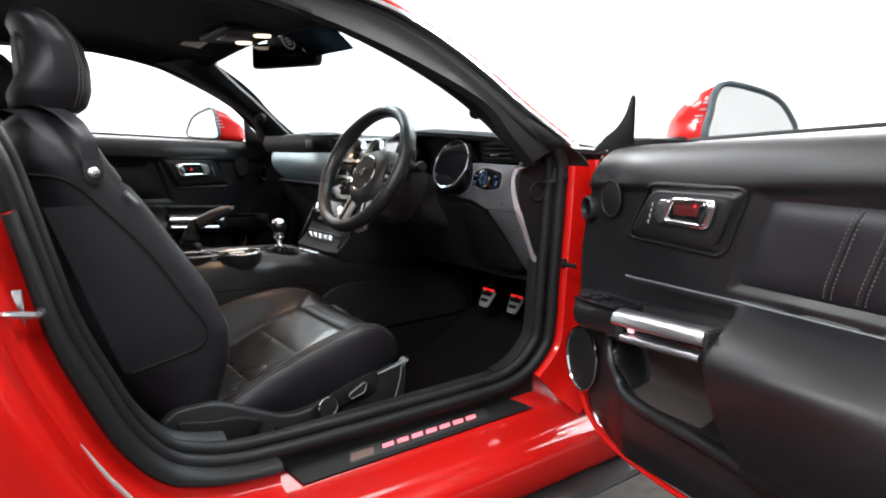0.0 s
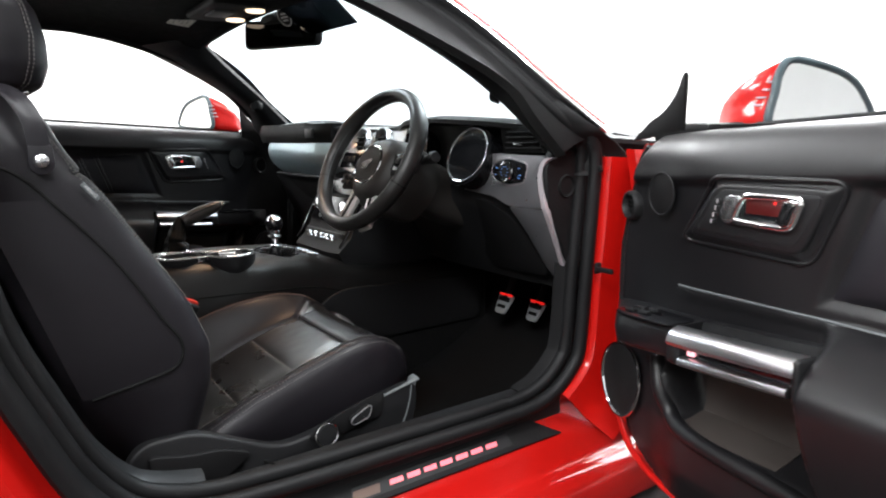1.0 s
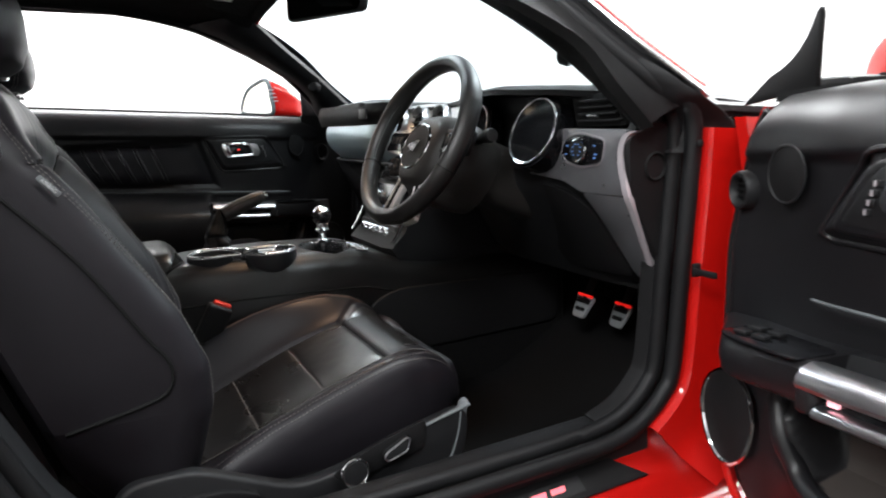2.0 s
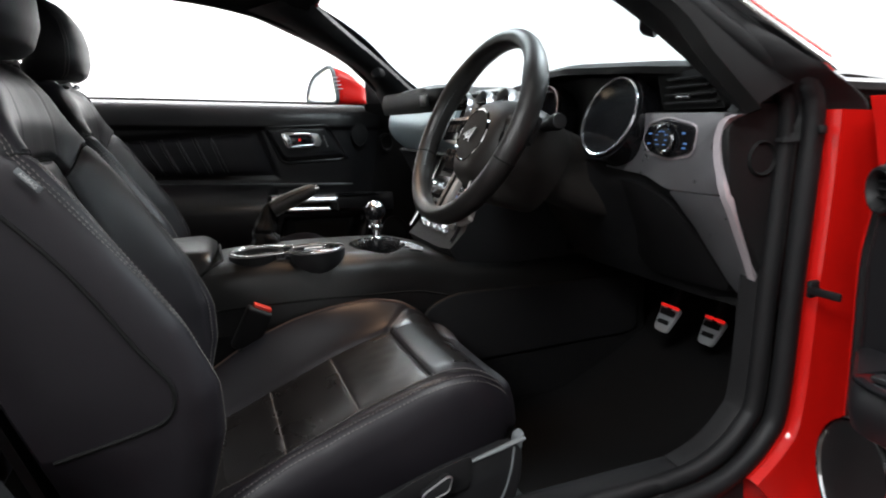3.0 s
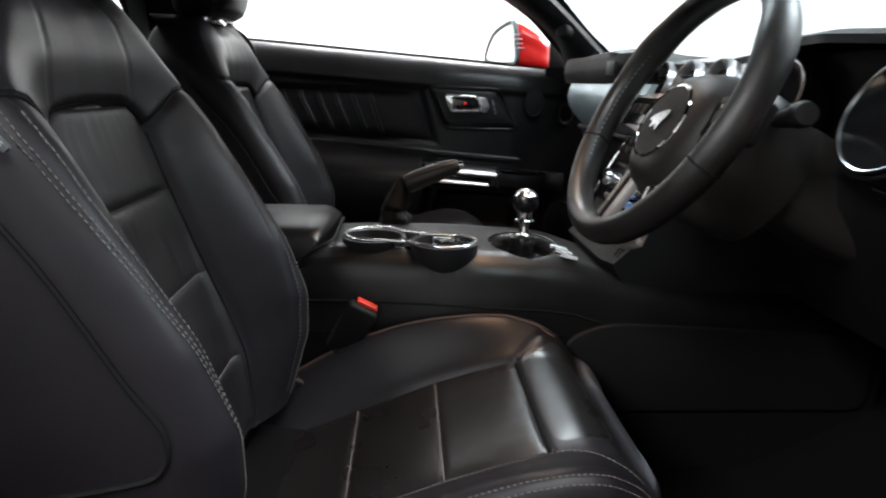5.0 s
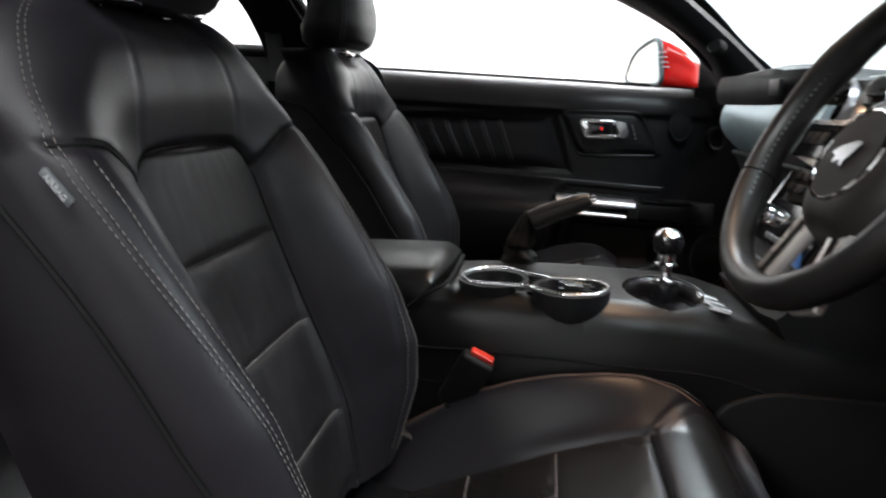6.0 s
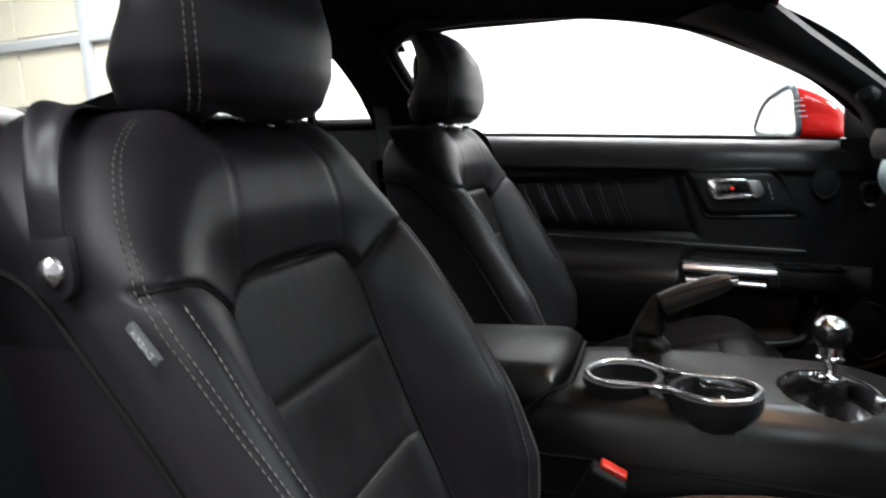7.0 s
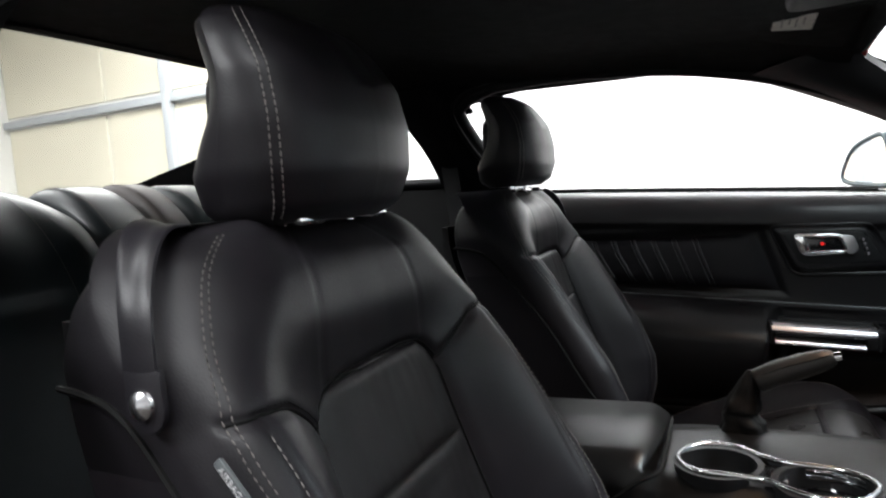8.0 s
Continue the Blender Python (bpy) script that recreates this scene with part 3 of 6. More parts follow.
# black sill trim inside the rocker, and the hinge stay
part("sill_trim", loft([[V(x, y, z) for x, z in ((0.64, 0.33), (0.652, 0.380), (0.670, 0.408), (0.695, 0.421), (0.728, 0.4255), (0.752, 0.423), (0.762, 0.414), (0.764, 0.36), (0.64, 0.30))] for y in np.linspace(0.27, 1.06, 16)]), PLASTIC, body, "black plastic sill trim", 30)
part("sill_joint", box(0.716, 0.468, 0.4205, 0.075, 0.0025, 0.012, 0.0008, 1, Euler((0, radians(-6), radians(14))).to_matrix()), SEAM, body)
part("door_striker", join(tube(curve([(0.808, 0.04, 0.752), (0.842, 0.045, 0.752), (0.848, 0.07, 0.748), (0.842, 0.09, 0.744), (0.808, 0.092, 0.744)], 16), 0.005, 8), box(0.807, 0.062, 0.748, 0.006, 0.024, 0.055, 0.003)), SATIN, body, "metal door striker")
part("check_strap", join(box(0.835, 1.10, 0.682, 0.045, 0.006, 0.010, 0.002), box(0.812, 1.108, 0.682, 0.008, 0.016, 0.022, 0.003)), DARK_PLASTIC, body, "dark door check strap")
part("jamb_film", tube(curve([(0.853, 0.118, 0.555), (0.856, 0.150, 0.492), (0.858, 0.185, 0.440), (0.862, 0.215, 0.415)], 16), [0.0008, 0.0015, 0.002, 0.0025, 0.003, 0.003, 0.0035, 0.0035, 0.0035, 0.003, 0.0025, 0.002, 0.002, 0.0018, 0.0015, 0.001, 0.0008], 8), GREY_INK, body, "pale scuffed film on the jamb edge")


def pillar_foot(u, v):
    """Moulded rubber that runs out of the pillar and widens towards the top of the hinge post."""
    z = lerp(0.862, 1.02, v)
    y1 = float(np.interp(z, (0.862, 0.875, 0.895, 0.908, 0.925, 0.943, 0.97, 1.02), (1.196, 1.206, 1.212, 1.206, 1.182, 1.146, 1.104, 1.052)))
    y = y1 - lerp(0.092, 0.035, sstep(0.0, 1.0, v)) * (1 - u)
    x = 0.800 - lean(z) - 0.012 * (1 - sstep(0.0, 0.25, v)) * 0.5 - 0.034 * (1 - u) ** 2 - 0.016 * sstep(0.80, 1.0, u) ** 2
    x -= 0.006 * math.exp(-((y - 1.118 + 0.5 * (z - 0.862)) / 0.010) ** 2) * (1 - sstep(0.5, 0.9, v)) + 0.012 * sstep(0.75, 1.0, v)
    return V(x, y, z)


part("pillar_foot", sheet(pillar_foot, 28, 28, (-0.030, 0, 0)), RUBBER, body, "moulded black rubber foot of the front pillar", 60)
part("foot_clip", box(0.797, 1.125, 0.876, 0.008, 0.010, 0.012, 0.003), DARK_PLASTIC, body)
# front wing behind the hinge pillar, seen past the windscreen pillar
part("front_wing", sheet(lambda u, v: V(0.895 - 0.05 * v ** 3 - 0.02 * u, lerp(1.165, 1.62, u), lerp(0.30, 0.914 - 0.025 * u, v)), 10, 14, (-0.02, 0, 0)), RED, body, "glossy red front wing")
part("front_wing", sheet(lambda u, v: V(-0.905 + 0.05 * v ** 3 + 0.02 * u, lerp(1.20, 1.62, u), lerp(0.30, 0.905 - 0.02 * u, v)), 10, 14, (0.02, 0, 0)), RED, body, "glossy red front wing")

# glass
sc = curve([(0.43, 0.748, 1.25), (0.535, 0.85, 1.17), (0.575, 0.97, 1.077), (0.65, 1.10, 0.962)], 16)


def screen(u, v):
    p = sc[int(round(v * 16))]
    s = 2 * u - 1
    return V(s * p.x, p.y + (1 - s * s) * lerp(0.0, 0.24, v), p.z + (1 - s * s) * 0.008)


ws = part("windscreen", sheet(screen, 24, 16, (0, 0.003, 0.003)), GLASS, body, "clear windscreen glass")
rs = part("rear_screen", sheet(lambda u, v: V(lerp(-0.60, 0.60, u) * (1 - 0.12 * v), lerp(-1.12, -0.385, v), lerp(1.065, 1.300, v) + 0.028 * math.sin(math.pi * u)), 12, 8, (0, 0, 0.004)), glass_material("tinted_rear_glass", (0.87, 0.87, 0.85)), body, "tinted rear screen glass")
rs.visible_shadow = False
band = part("sun_band", sheet(lambda u, v: V(lerp(0.13, 0.40, u), lerp(0.748, 0.83 - 0.02 * u, v), lerp(1.245, 1.190, v) - 0.01 * u), 4, 4, (0, 0.002, 0.002)), TINT, ws, "dark tinted band behind the mirror")


# ---- seats ----
BACK = [
    (0.455, 0.338, 0.372, 0.225, 0.212), (0.50, 0.332, 0.385, 0.20, 0.222), (0.56, 0.320, 0.402, 0.182, 0.231), (0.62, 0.300, 0.402, 0.163, 0.235),
    (0.70, 0.274, 0.372, 0.138, 0.236), (0.78, 0.249, 0.325, 0.113, 0.235), (0.86, 0.224, 0.278, 0.088, 0.232), (0.90, 0.2155, 0.250, 0.076, 0.230),
    (0.94, 0.2190, 0.232, 0.070, 0.229), (0.975, 0.2105, 0.222, 0.072, 0.218), (1.0, 0.194, 0.208, 0.083, 0.202), (1.016, 0.182, 0.194, 0.10, 0.180), (1.024, 0.17, 0.176, 0.12, 0.150),
]
BACK = soften(BACK, 0.016)
# seams on the front of the backrest, as (side share, height)
SEAM_RIM = [(0.0, 0.890), (0.25, 0.889), (0.37, 0.884), (0.44, 0.873), (0.475, 0.856), (0.475, 0.79), (0.49, 0.68), (0.515, 0.57), (0.53, 0.46)]
SEAM_ARM = [(0.475, 0.858), (0.60, 0.880), (0.72, 0.897), (0.83, 0.902), (0.94, 0.902)]
SEAM_HEAD = [(0.40, 0.884), (0.385, 0.93), (0.365, 0.98), (0.35, 1.018)]
SEAM_SIDE = [(0.85, 0.900), (0.845, 0.83), (0.78, 0.70), (0.735, 0.60), (0.72, 0.46)]
PANELS = [(0.47, 0.5592), (0.5608, 0.6742), (0.6758, 0.7837), (0.7853, 0.884)]


def off_line(a, z, rows, width=0.23):
    """Distance in the face from a seam."""
    best = 1.0
    for (a0, z0), (a1, z1) in zip(rows, rows[1:]):
        dx, dz, px, pz = (a1 - a0) * width, z1 - z0, (a - a0) * width, z - z0
        t = min(1.0, max(0.0, (px * dx + pz * dz) / (dx * dx + dz * dz)))
        best = min(best, math.hypot(px - t * dx, pz - t * dz))
    return best


def rim_half(z):
    """Half the width of the centre panels, as a side share."""
    return float(np.interp(-z, [-r[1] for r in SEAM_RIM], [r[0] for r in SEAM_RIM]))


def back_front(s, z, sink=True):
    """Front face of the backrest at the side share s (-1 to 1) and height z."""
    yc, yb, ybk, w = interp(z, BACK)
    a = abs(s)
    slope = min(1.0, max(0.0, (a - 0.12) / 0.78))
    y = yc + (yb - yc) * lerp(sstep(0.40, 0.84, a), 0.5 * slope + 0.5 * slope * slope, sstep(0.855, 0.975, z))
    high = sstep(0.885, 0.995, z)
    edge = lerp(0.84, 0.50, high)
    e = max(0.0, (a - edge) / (1 - edge))
    y -= lerp(0.05, 0.092, high) * (1 - math.sqrt(max(0.0, 1 - e * e)))
    if sink:
        inside = a < 0.48 and z < 0.89 and a < rim_half(z)
        d = off_line(a, z, SEAM_RIM)
        y -= 0.0055 * math.exp(-(d / 0.0050) ** 2)
        if inside:
            y -= 0.0058 * sstep(0.0, 0.004, d)
        elif z > 0.87:
            y += 0.0016 * math.exp(-((d - 0.016) / 0.022) ** 2) * (1 - sstep(0.4, 0.7, a))
        y -= 0.0045 * math.exp(-(off_line(a, z, SEAM_ARM) / 0.0042) ** 2)
        y -= 0.0012 * math.exp(-(off_line(a, z, SEAM_HEAD) / 0.0036) ** 2)
        y -= 0.0024 * math.exp(-(off_line(a, z, SEAM_SIDE) / 0.0040) ** 2)
    return V(s * w, y, z)


def side_x(y, z):
    """Outer face of the backrest flank."""
    yc, yb, ybk, w = interp(z, BACK)
    return lerp(0.97 * w, w, min(1.0, max(0.0, (y - ybk - 0.035) / (yb - 0.05 - ybk - 0.035))))


def headrest_bm():
    rows = soften([(1.018, 0.122, 0.205, 0.095), (1.03, 0.104, 0.225, 0.108), (1.06, 0.102, 0.236, 0.119), (1.10, 0.124, 0.236, 0.122), (1.14, 0.130, 0.227, 0.119), (1.168, 0.122, 0.209, 0.111), (1.186, 0.114, 0.194, 0.102), (1.198, 0.120, 0.174, 0.082)], 0.007)
    rings = []
    for z in 1.108 + 0.090 * np.sin(np.linspace(-1, 1, 41) * math.pi / 2):
        yb, yf, w = interp(z, rows)
        ring = []
        for k in range(480):
            t = 2 * math.pi * k / 480
            c, s = math.cos(t), math.sin(t)
            ex = 0.42
            x = math.copysign(abs(c) ** ex, c) * w
            yv = math.copysign(abs(s) ** 0.62, s)
            yy = lerp(yb, yf, (yv + 1) / 2) - (0.014 * (x / w) ** 2 if s > 0 else 0)
            waist = 0.05 + 0.07 * math.exp(-((z - 1.125) / 0.028) ** 2)
            ring.append(V(x * (1 - waist * sstep(-0.25, 0.9, -yv)), yy, z))
        run = [0.0]
        for a, b in zip(ring, ring[1:] + ring[:1]):
            run.append(run[-1] + (b - a).length)
        rings.append([ring[min(479, int(np.searchsorted(run, run[-1] * k / 84)))] for k in range(84)])
    return loft(rings), rows


CUSH = [(0.33, 0.398, 0.45, 0.205), (0.42, 0.428, 0.500, 0.213), (0.48, 0.452, 0.530, 0.217), (0.54, 0.475, 0.549, 0.219), (0.59, 0.495, 0.559, 0.220), (0.65, 0.514, 0.565, 0.220), (0.70, 0.528, 0.566, 0.219), (0.75, 0.534, 0.556, 0.213), (0.785, 0.524, 0.535, 0.203), (0.805, 0.500, 0.508, 0.192)]
CUSH = soften(CUSH, 0.016)
CUSH_LIFT = 0.0
NEAR_DROP = [(0.33, -0.036), (0.525, -0.034), (0.594, -0.025), (0.665, -0.010), (0.73, 0.0)]
CUSH_PANELS = [(0.36, 0.4769), (0.4785, 0.5882), (0.5898, 0.703)]
RIM_HALF = 0.55


def roll_edge(y):
    """Inner side of the front roll, as a side share."""
    return -(RIM_HALF + 0.30 * min(1.0, max(0.0, (y - 0.703) / 0.064)))


def cush_top(s, y, sink=True):
    zc, zb, w = interp(y, CUSH)
    a = abs(s)
    if s > 0:
        zb += interp(y, NEAR_DROP)[0]
        w *= 1.055
    z = zc + (zb + (0.006 if s < 0 else -0.004) - zc) * sstep(RIM_HALF - 0.03, 0.93, a)
    e = max(0.0, (a - 0.86) / 0.14)
    z -= 0.05 * (1 - math.sqrt(max(0.0, 1 - e * e)))
    if sink:
        if y < 0.71:
            z -= 0.0050 * math.exp(-((a - RIM_HALF) * w / 0.0045) ** 2)
            if a < RIM_HALF:
                z -= 0.007 * sstep(0.0, 0.004, (RIM_HALF - a) * w) * (1 - sstep(0.700, 0.708, y))
        z -= 0.0045 * math.exp(-((y - 0.705) / 0.0045) ** 2) * (1 - sstep(RIM_HALF, RIM_HALF + 0.04, a))
        if s < 0 and y > 0.70:
            z -= 0.0035 * math.exp(-((s - roll_edge(y)) * w / 0.0045) ** 2) * (1 - sstep(0.775, 0.79, y))
    return V(s * w - 0.045, y, z + CUSH_LIFT)


def seat(label, group, raised=0.0, cushion_lift=0.0):
    global CUSH_LIFT
    CUSH_LIFT = cushion_lift
    th = thing("bucket_seat", (0, 0.5, 0.29), label, "car seat", group)
    # backrest
    rings = []
    for z in np.concatenate([np.linspace(0.455, 0.84, 96), np.linspace(0.843, 0.985, 58), np.linspace(0.99, 1.024, 12)]):
        yc, yb, ybk, w = interp(z, BACK)
        front = [back_front(s, z) - V(0, 0, 0.010 * sstep(0.98, 1.02, z) * (1 - sstep(0.40, 0.62, abs(s)))) for s in np.sin(np.linspace(-1, 1, 141) * math.pi / 2)]
        back = [V(s * w * 0.97, ybk + 0.035 * abs(s) ** 4, z) for s in np.linspace(1, -1, 17)]
        rings.append(front + back)
    br = part("backrest", loft(rings), LEATHER, th, "black leather backrest with side bolsters", 60)
    EDGE = soften([(0.455, 0.825), (0.62, 0.840), (0.70, 0.868), (0.77, 0.902), (0.826, 0.932), (0.878, 0.952), (0.905, 0.943), (0.930, 0.908), (0.952, 0.880), (0.972, 0.858), (0.992, 0.836), (1.005, 0.812), (1.016, 0.782)], 0.015)
    for off in (0.0, 0.018):
        for sg in (1, -1):
            line = [back_front(sg * (interp(z, EDGE)[0] - off), z) + V(sg * 0.001, 0.0012, 0) for z in np.linspace(0.47, 1.016, 70)]
            part("stitching", stitches(line), THREAD, br, "pale grey seam stitching")
    for sg in (1, -1):
        part("stitching", stitches([back_front(sg * (float(np.interp(-z, [-r[1] for r in SEAM_SIDE], [r[0] for r in SEAM_SIDE])) + 0.022), z) + V(0, 0.0012, 0) for z in np.linspace(0.48, 0.893, 44)], r=0.0008), THREAD, br, "pale grey seam stitching")
        for rows, n in ((SEAM_RIM, 60), (SEAM_ARM, 24)):
            line = [back_front(sg * p.x, p.y) + V(0, 0.0006, 0) for p in curve([(a, z, 0) for a, z in rows], n)]
            part("seam", tube(line, 0.0012, 6), SEAM, br)
        part("stitching", stitches([back_front(sg * a, z + 0.005) + V(0, 0.0010, 0) for a, z in ((lerp(0.50, 0.90, k / 20), float(np.interp(lerp(0.50, 0.90, k / 20), [r[0] for r in SEAM_ARM], [r[1] for r in SEAM_ARM]))) for k in range(21))], r=0.0006), SEAM, br)
    for z0, z1 in PANELS:
        def pad(u, v, z0=z0, z1=z1):
            z = lerp(z0, z1, v)
            k = 2 * u - 1
            p = back_front(k * (rim_half(z) - 0.010), z, False)
            puff = (1 - k ** 10) * (1 - (2 * v - 1) ** 12)
            return p + V(0, -0.0030 - 0.0022 * abs(k) ** 14 + (0.0030 + 0.0007 * noise.noise(V(9 * k, 16 * z, 1.3)) + 0.0004 * noise.noise(V(30 * k, 22 * z, 5.7))) * puff, 0)

        part("insert_panel", sheet(pad, 44, 24, (0, -0.006, 0)), LEATHER_INSERT, br, "smooth leather centre panel", 60)
    for z0, mat in ((0.560, THREAD), (0.675, THREAD), (0.7845, SEAM)):
        part("seam", tube([back_front(k * 0.46, z0, False) + V(0, -0.0030, 0) for k in np.linspace(-1, 1, 28)], 0.0007, 6), mat, br)
    # side panel seam and back panel
    for sg in (1, -1):
        rows = [(0.100, 0.922), (0.125, 0.919), (0.150, 0.913), (0.172, 0.898), (0.201, 0.866), (0.268, 0.782), (0.325, 0.685), (0.352, 0.64), (0.346, 0.605), (0.31, 0.59), (0.225, 0.572)]
        pts = curve([(sg * (side_x(y, z) + 0.0002), y, z) for y, z in rows], 40)
        part("side_seam", tube([p + V(sg * 0.0006, 0, 0) for p in pts], 0.0026, 6), SEAM, br, "dark seam round the backrest side panel")
    part("back_panel", sheet(lambda u, v: V(lerp(-0.19, 0.19, u), interp(lerp(0.50, 0.96, v), BACK)[2] - 0.006, lerp(0.50, 0.96, v)), 10, 14, (0, 0.012, 0)), PLASTIC, th, "black plastic seat back panel")
    at = V(0.2325, 0.2500, 0.877)
    m = Matrix.Translation(at) @ Matrix(((0.0, 0.0, 1.0, 0), (0.633, 0.774, 0.0, 0), (-0.774, 0.633, 0.0, 0), (0, 0, 0, 1)))
    tg = box(0, 0, 0, 0.030, 0.0072, 0.004, 0.0015)
    tg.transform(m)
    tagob = part("airbag_tag", tg, GREY_PLASTIC, br, "dark sewn tag with pale lettering")
    font = bpy.data.curves.new("tag_text", "FONT")
    font.body, font.size, font.align_x, font.align_y, font.extrude = "AIRBAG", 0.0060, "CENTER", "CENTER", 0.0003
    tmp = bpy.data.objects.new("tag_text", font)
    scene.collection.objects.link(tmp)
    me = bpy.data.meshes.new_from_object(tmp.evaluated_get(bpy.context.evaluated_depsgraph_get()))
    bpy.data.objects.remove(tmp)
    tb = bmesh.new()
    tb.from_mesh(me)
    flip = Matrix.Diagonal((-1 if PLACE.determinant() < 0 else 1, 1, 1, 1))
    tb.transform(m @ Matrix.Translation((0, 0, 0.0024)) @ flip)
    part("tag_lettering", tb, WHITE_INK, tagob, "pale printed word AIRBAG")
    # belt guide strap on the shoulder
    strap = curve([(0.120, 0.132, 1.016), (0.155, 0.140, 1.026), (0.188, 0.156, 1.022), (0.216, 0.176, 1.004), (0.2335, 0.190, 0.975), (0.2375, 0.194, 0.950), (0.2375, 0.1945, 0.928)], 28)

    def strap_pt(u, v):
        i = int(round(v * 28))
        k = 2 * u - 1
        wide = 0.0195 - 0.0065 * sstep(0.15, 0.75, v)
        fold = 0.0008 * math.sin(2.4 * math.pi * u + 1.0) * (1 - sstep(0.4, 0.8, v))
        return strap[i] + V(fold - 0.004 * k * k * (1 - v), k * wide, fold - 0.004 * k * (1 - v))

    sp = part("belt_strap", sheet(strap_pt, 16, 28, (0.0022, 0, 0.0008)), LEATHER_SIDE, th, "black leather belt guide strap with snap button")
    tab = [(-0.0145, 0.942), (0.0145, 0.942)] + [(0.0155 * math.cos(a), 0.918 - 0.0155 * math.sin(a)) for a in np.linspace(0, math.pi, 11)]
    part("strap_tab", prism([V(0.2345, 0.1955 + y, z) for y, z in tab], (0.0055, 0.0005, 0), 0.0015), LEATHER_SIDE, sp)
    part("snap_button", lathe([(0.001, 0.006), (0.005, 0.0050), (0.0085, 0.003), (0.0095, 0.0), (0.001, -0.001)], 24, facing((0.2400, 0.196, 0.921), (1, 0.05, 0.05))), SATIN, sp, "bright chrome snap button")
    # headrest
    bm, rows = headrest_bm()
    bm.transform(Matrix.Translation((0, 0, raised)))
    hr = part("headrest", bm, LEATHER, th, "black leather headrest with double stitching", 75)
    for sg in (1, -1):
        for dx in (0.0, 0.0046):
            line = []
            for z in np.linspace(1.022, 1.196, 36):
                yb, yf, w = interp(z, rows)
                x = w * 0.925 - dx
                t = x / w
                sv = (max(0.0, 1 - abs(t) ** (2 / 0.42))) ** 0.5
                yv = sv ** 0.62
                line.append(V(sg * x, lerp(yb, yf, (yv + 1) / 2) - 0.014 * t * t + 0.001, z + raised))
            part("stitching", stitches(line, 0.0045, 0.0018, 0.0010), THREAD, hr, "pale grey double stitching")
    shell = [V(0.083 * math.copysign(abs(math.cos(a)) ** 0.5, math.cos(a)), 0.1205, 1.112 + raised + 0.050 * math.copysign(abs(math.sin(a)) ** 0.6, math.sin(a))) for a in np.linspace(0, 2 * math.pi, 41)[:-1]]
    part("back_shell", prism(shell, (0, 0.02, 0), 0.006, 3), PLASTIC, hr, "smooth black plastic shell on the headrest's rear")
    for sg in (1, -1):
        part("headrest_post", tube([(sg * 0.055, 0.165, 0.99), (sg * 0.055, 0.165, 1.03 + raised)], 0.006, 12), CHROME, th, "chrome headrest post")
        part("post_collar", join(lathe([(0.001, 0.008), (0.010, 0.007), (0.013, 0.0), (0.001, 0.0)], 16, Matrix.Translation((sg * 0.055, 0.165, 1.016))), box(sg * 0.055, 0.192, 1.0195, 0.034, 0.018, 0.009, 0.003)), CHROME, th, "bright headrest post collar")
    # cushion
    rings = []
    for y in np.linspace(0.33, 0.805, 120):
        w = interp(y, CUSH)[2]
        top = [cush_top(s, y) for s in np.linspace(-1, 1, 113)]
        d = sstep(0.70, 0.805, y)
        low = lerp(0.385, 0.43, d)
        bottom = [V(s * (w - 0.008) - 0.045, y, low) for s in np.linspace(1, -1, 9)]
        rings.append(top + bottom)
    last = rings[-1]
    mid = sum(last, V(0, 0, 0)) / len(last)
    for k, (dy, sh) in enumerate(((0.010, 0.93), (0.017, 0.82), (0.020, 0.6))):
        rings.append([mid + (p - mid) * sh + V(0, dy, 0) for p in last])
    cu = part("cushion", loft(rings), LEATHER, th, "black leather seat cushion with side bolsters", 60)
    for y0, y1 in CUSH_PANELS:
        def pad(u, v, y0=y0, y1=y1):
            y, k = lerp(y0, y1, v), 2 * u - 1
            puff = (1 - k ** 10) * (1 - (2 * v - 1) ** 12)
            wrinkle = 0.0009 * noise.noise(V(5 * k, 38 * y, 3.1)) * sstep(0.56, 0.64, y)
            return cush_top(k * (RIM_HALF - 0.014), y, False) + V(0, 0, -0.0030 + 0.0030 * puff + wrinkle)

        part("insert_panel", sheet(pad, 44, 28, (0, 0, -0.006)), CUSHION_INSERT, cu, "glossy worn leather centre panel", 60)

    def roll(u, v):
        y = lerp(0.709, 0.797, v)
        k = lerp(roll_edge(y) + 0.03, RIM_HALF - 0.01, u)
        puff = (1 - (2 * u - 1) ** 8) * (1 - (2 * v - 1) ** 8)
        return cush_top(k, y, False) + V(0, 0, -0.002 + 0.0032 * puff)

    part("front_roll", sheet(roll, 40, 26, (0, 0, -0.005)), CUSHION_INSERT, cu, "glossy leather front roll of the cushion", 60)
    for sg in (1, -1):
        for off in (0.0, 0.032):
            part("stitching", stitches([cush_top(sg * (0.945 - off), y) + V(sg * 0.0005, 0, 0.0012) for y in np.linspace(0.35, 0.80, 44)], r=0.0009), THREAD, cu, "pale grey seam stitching")
    part("stitching", stitches([cush_top(RIM_HALF + 0.03 + 0.25 * sstep(0.72, 0.80, y), y) + V(0, 0, 0.0014) for y in np.linspace(0.36, 0.797, 44)], r=0.0009), THREAD, cu, "pale grey seam stitching")
    part("piping", tube([cush_top(lerp(-0.90, -0.84, sstep(0.66, 0.77, y)), y) + V(0, 0, 0.0006) for y in np.linspace(0.36, 0.775, 34)], 0.0016, 6), TAN, cu)
    for yy, mat in ((0.477, THREAD), (0.589, THREAD), (0.7055, SEAM)):
        part("seam", tube([cush_top(k, yy, False) + V(0, 0, -0.0028) for k in np.linspace(-0.53, 0.53, 24)], 0.0012, 6), mat, cu)
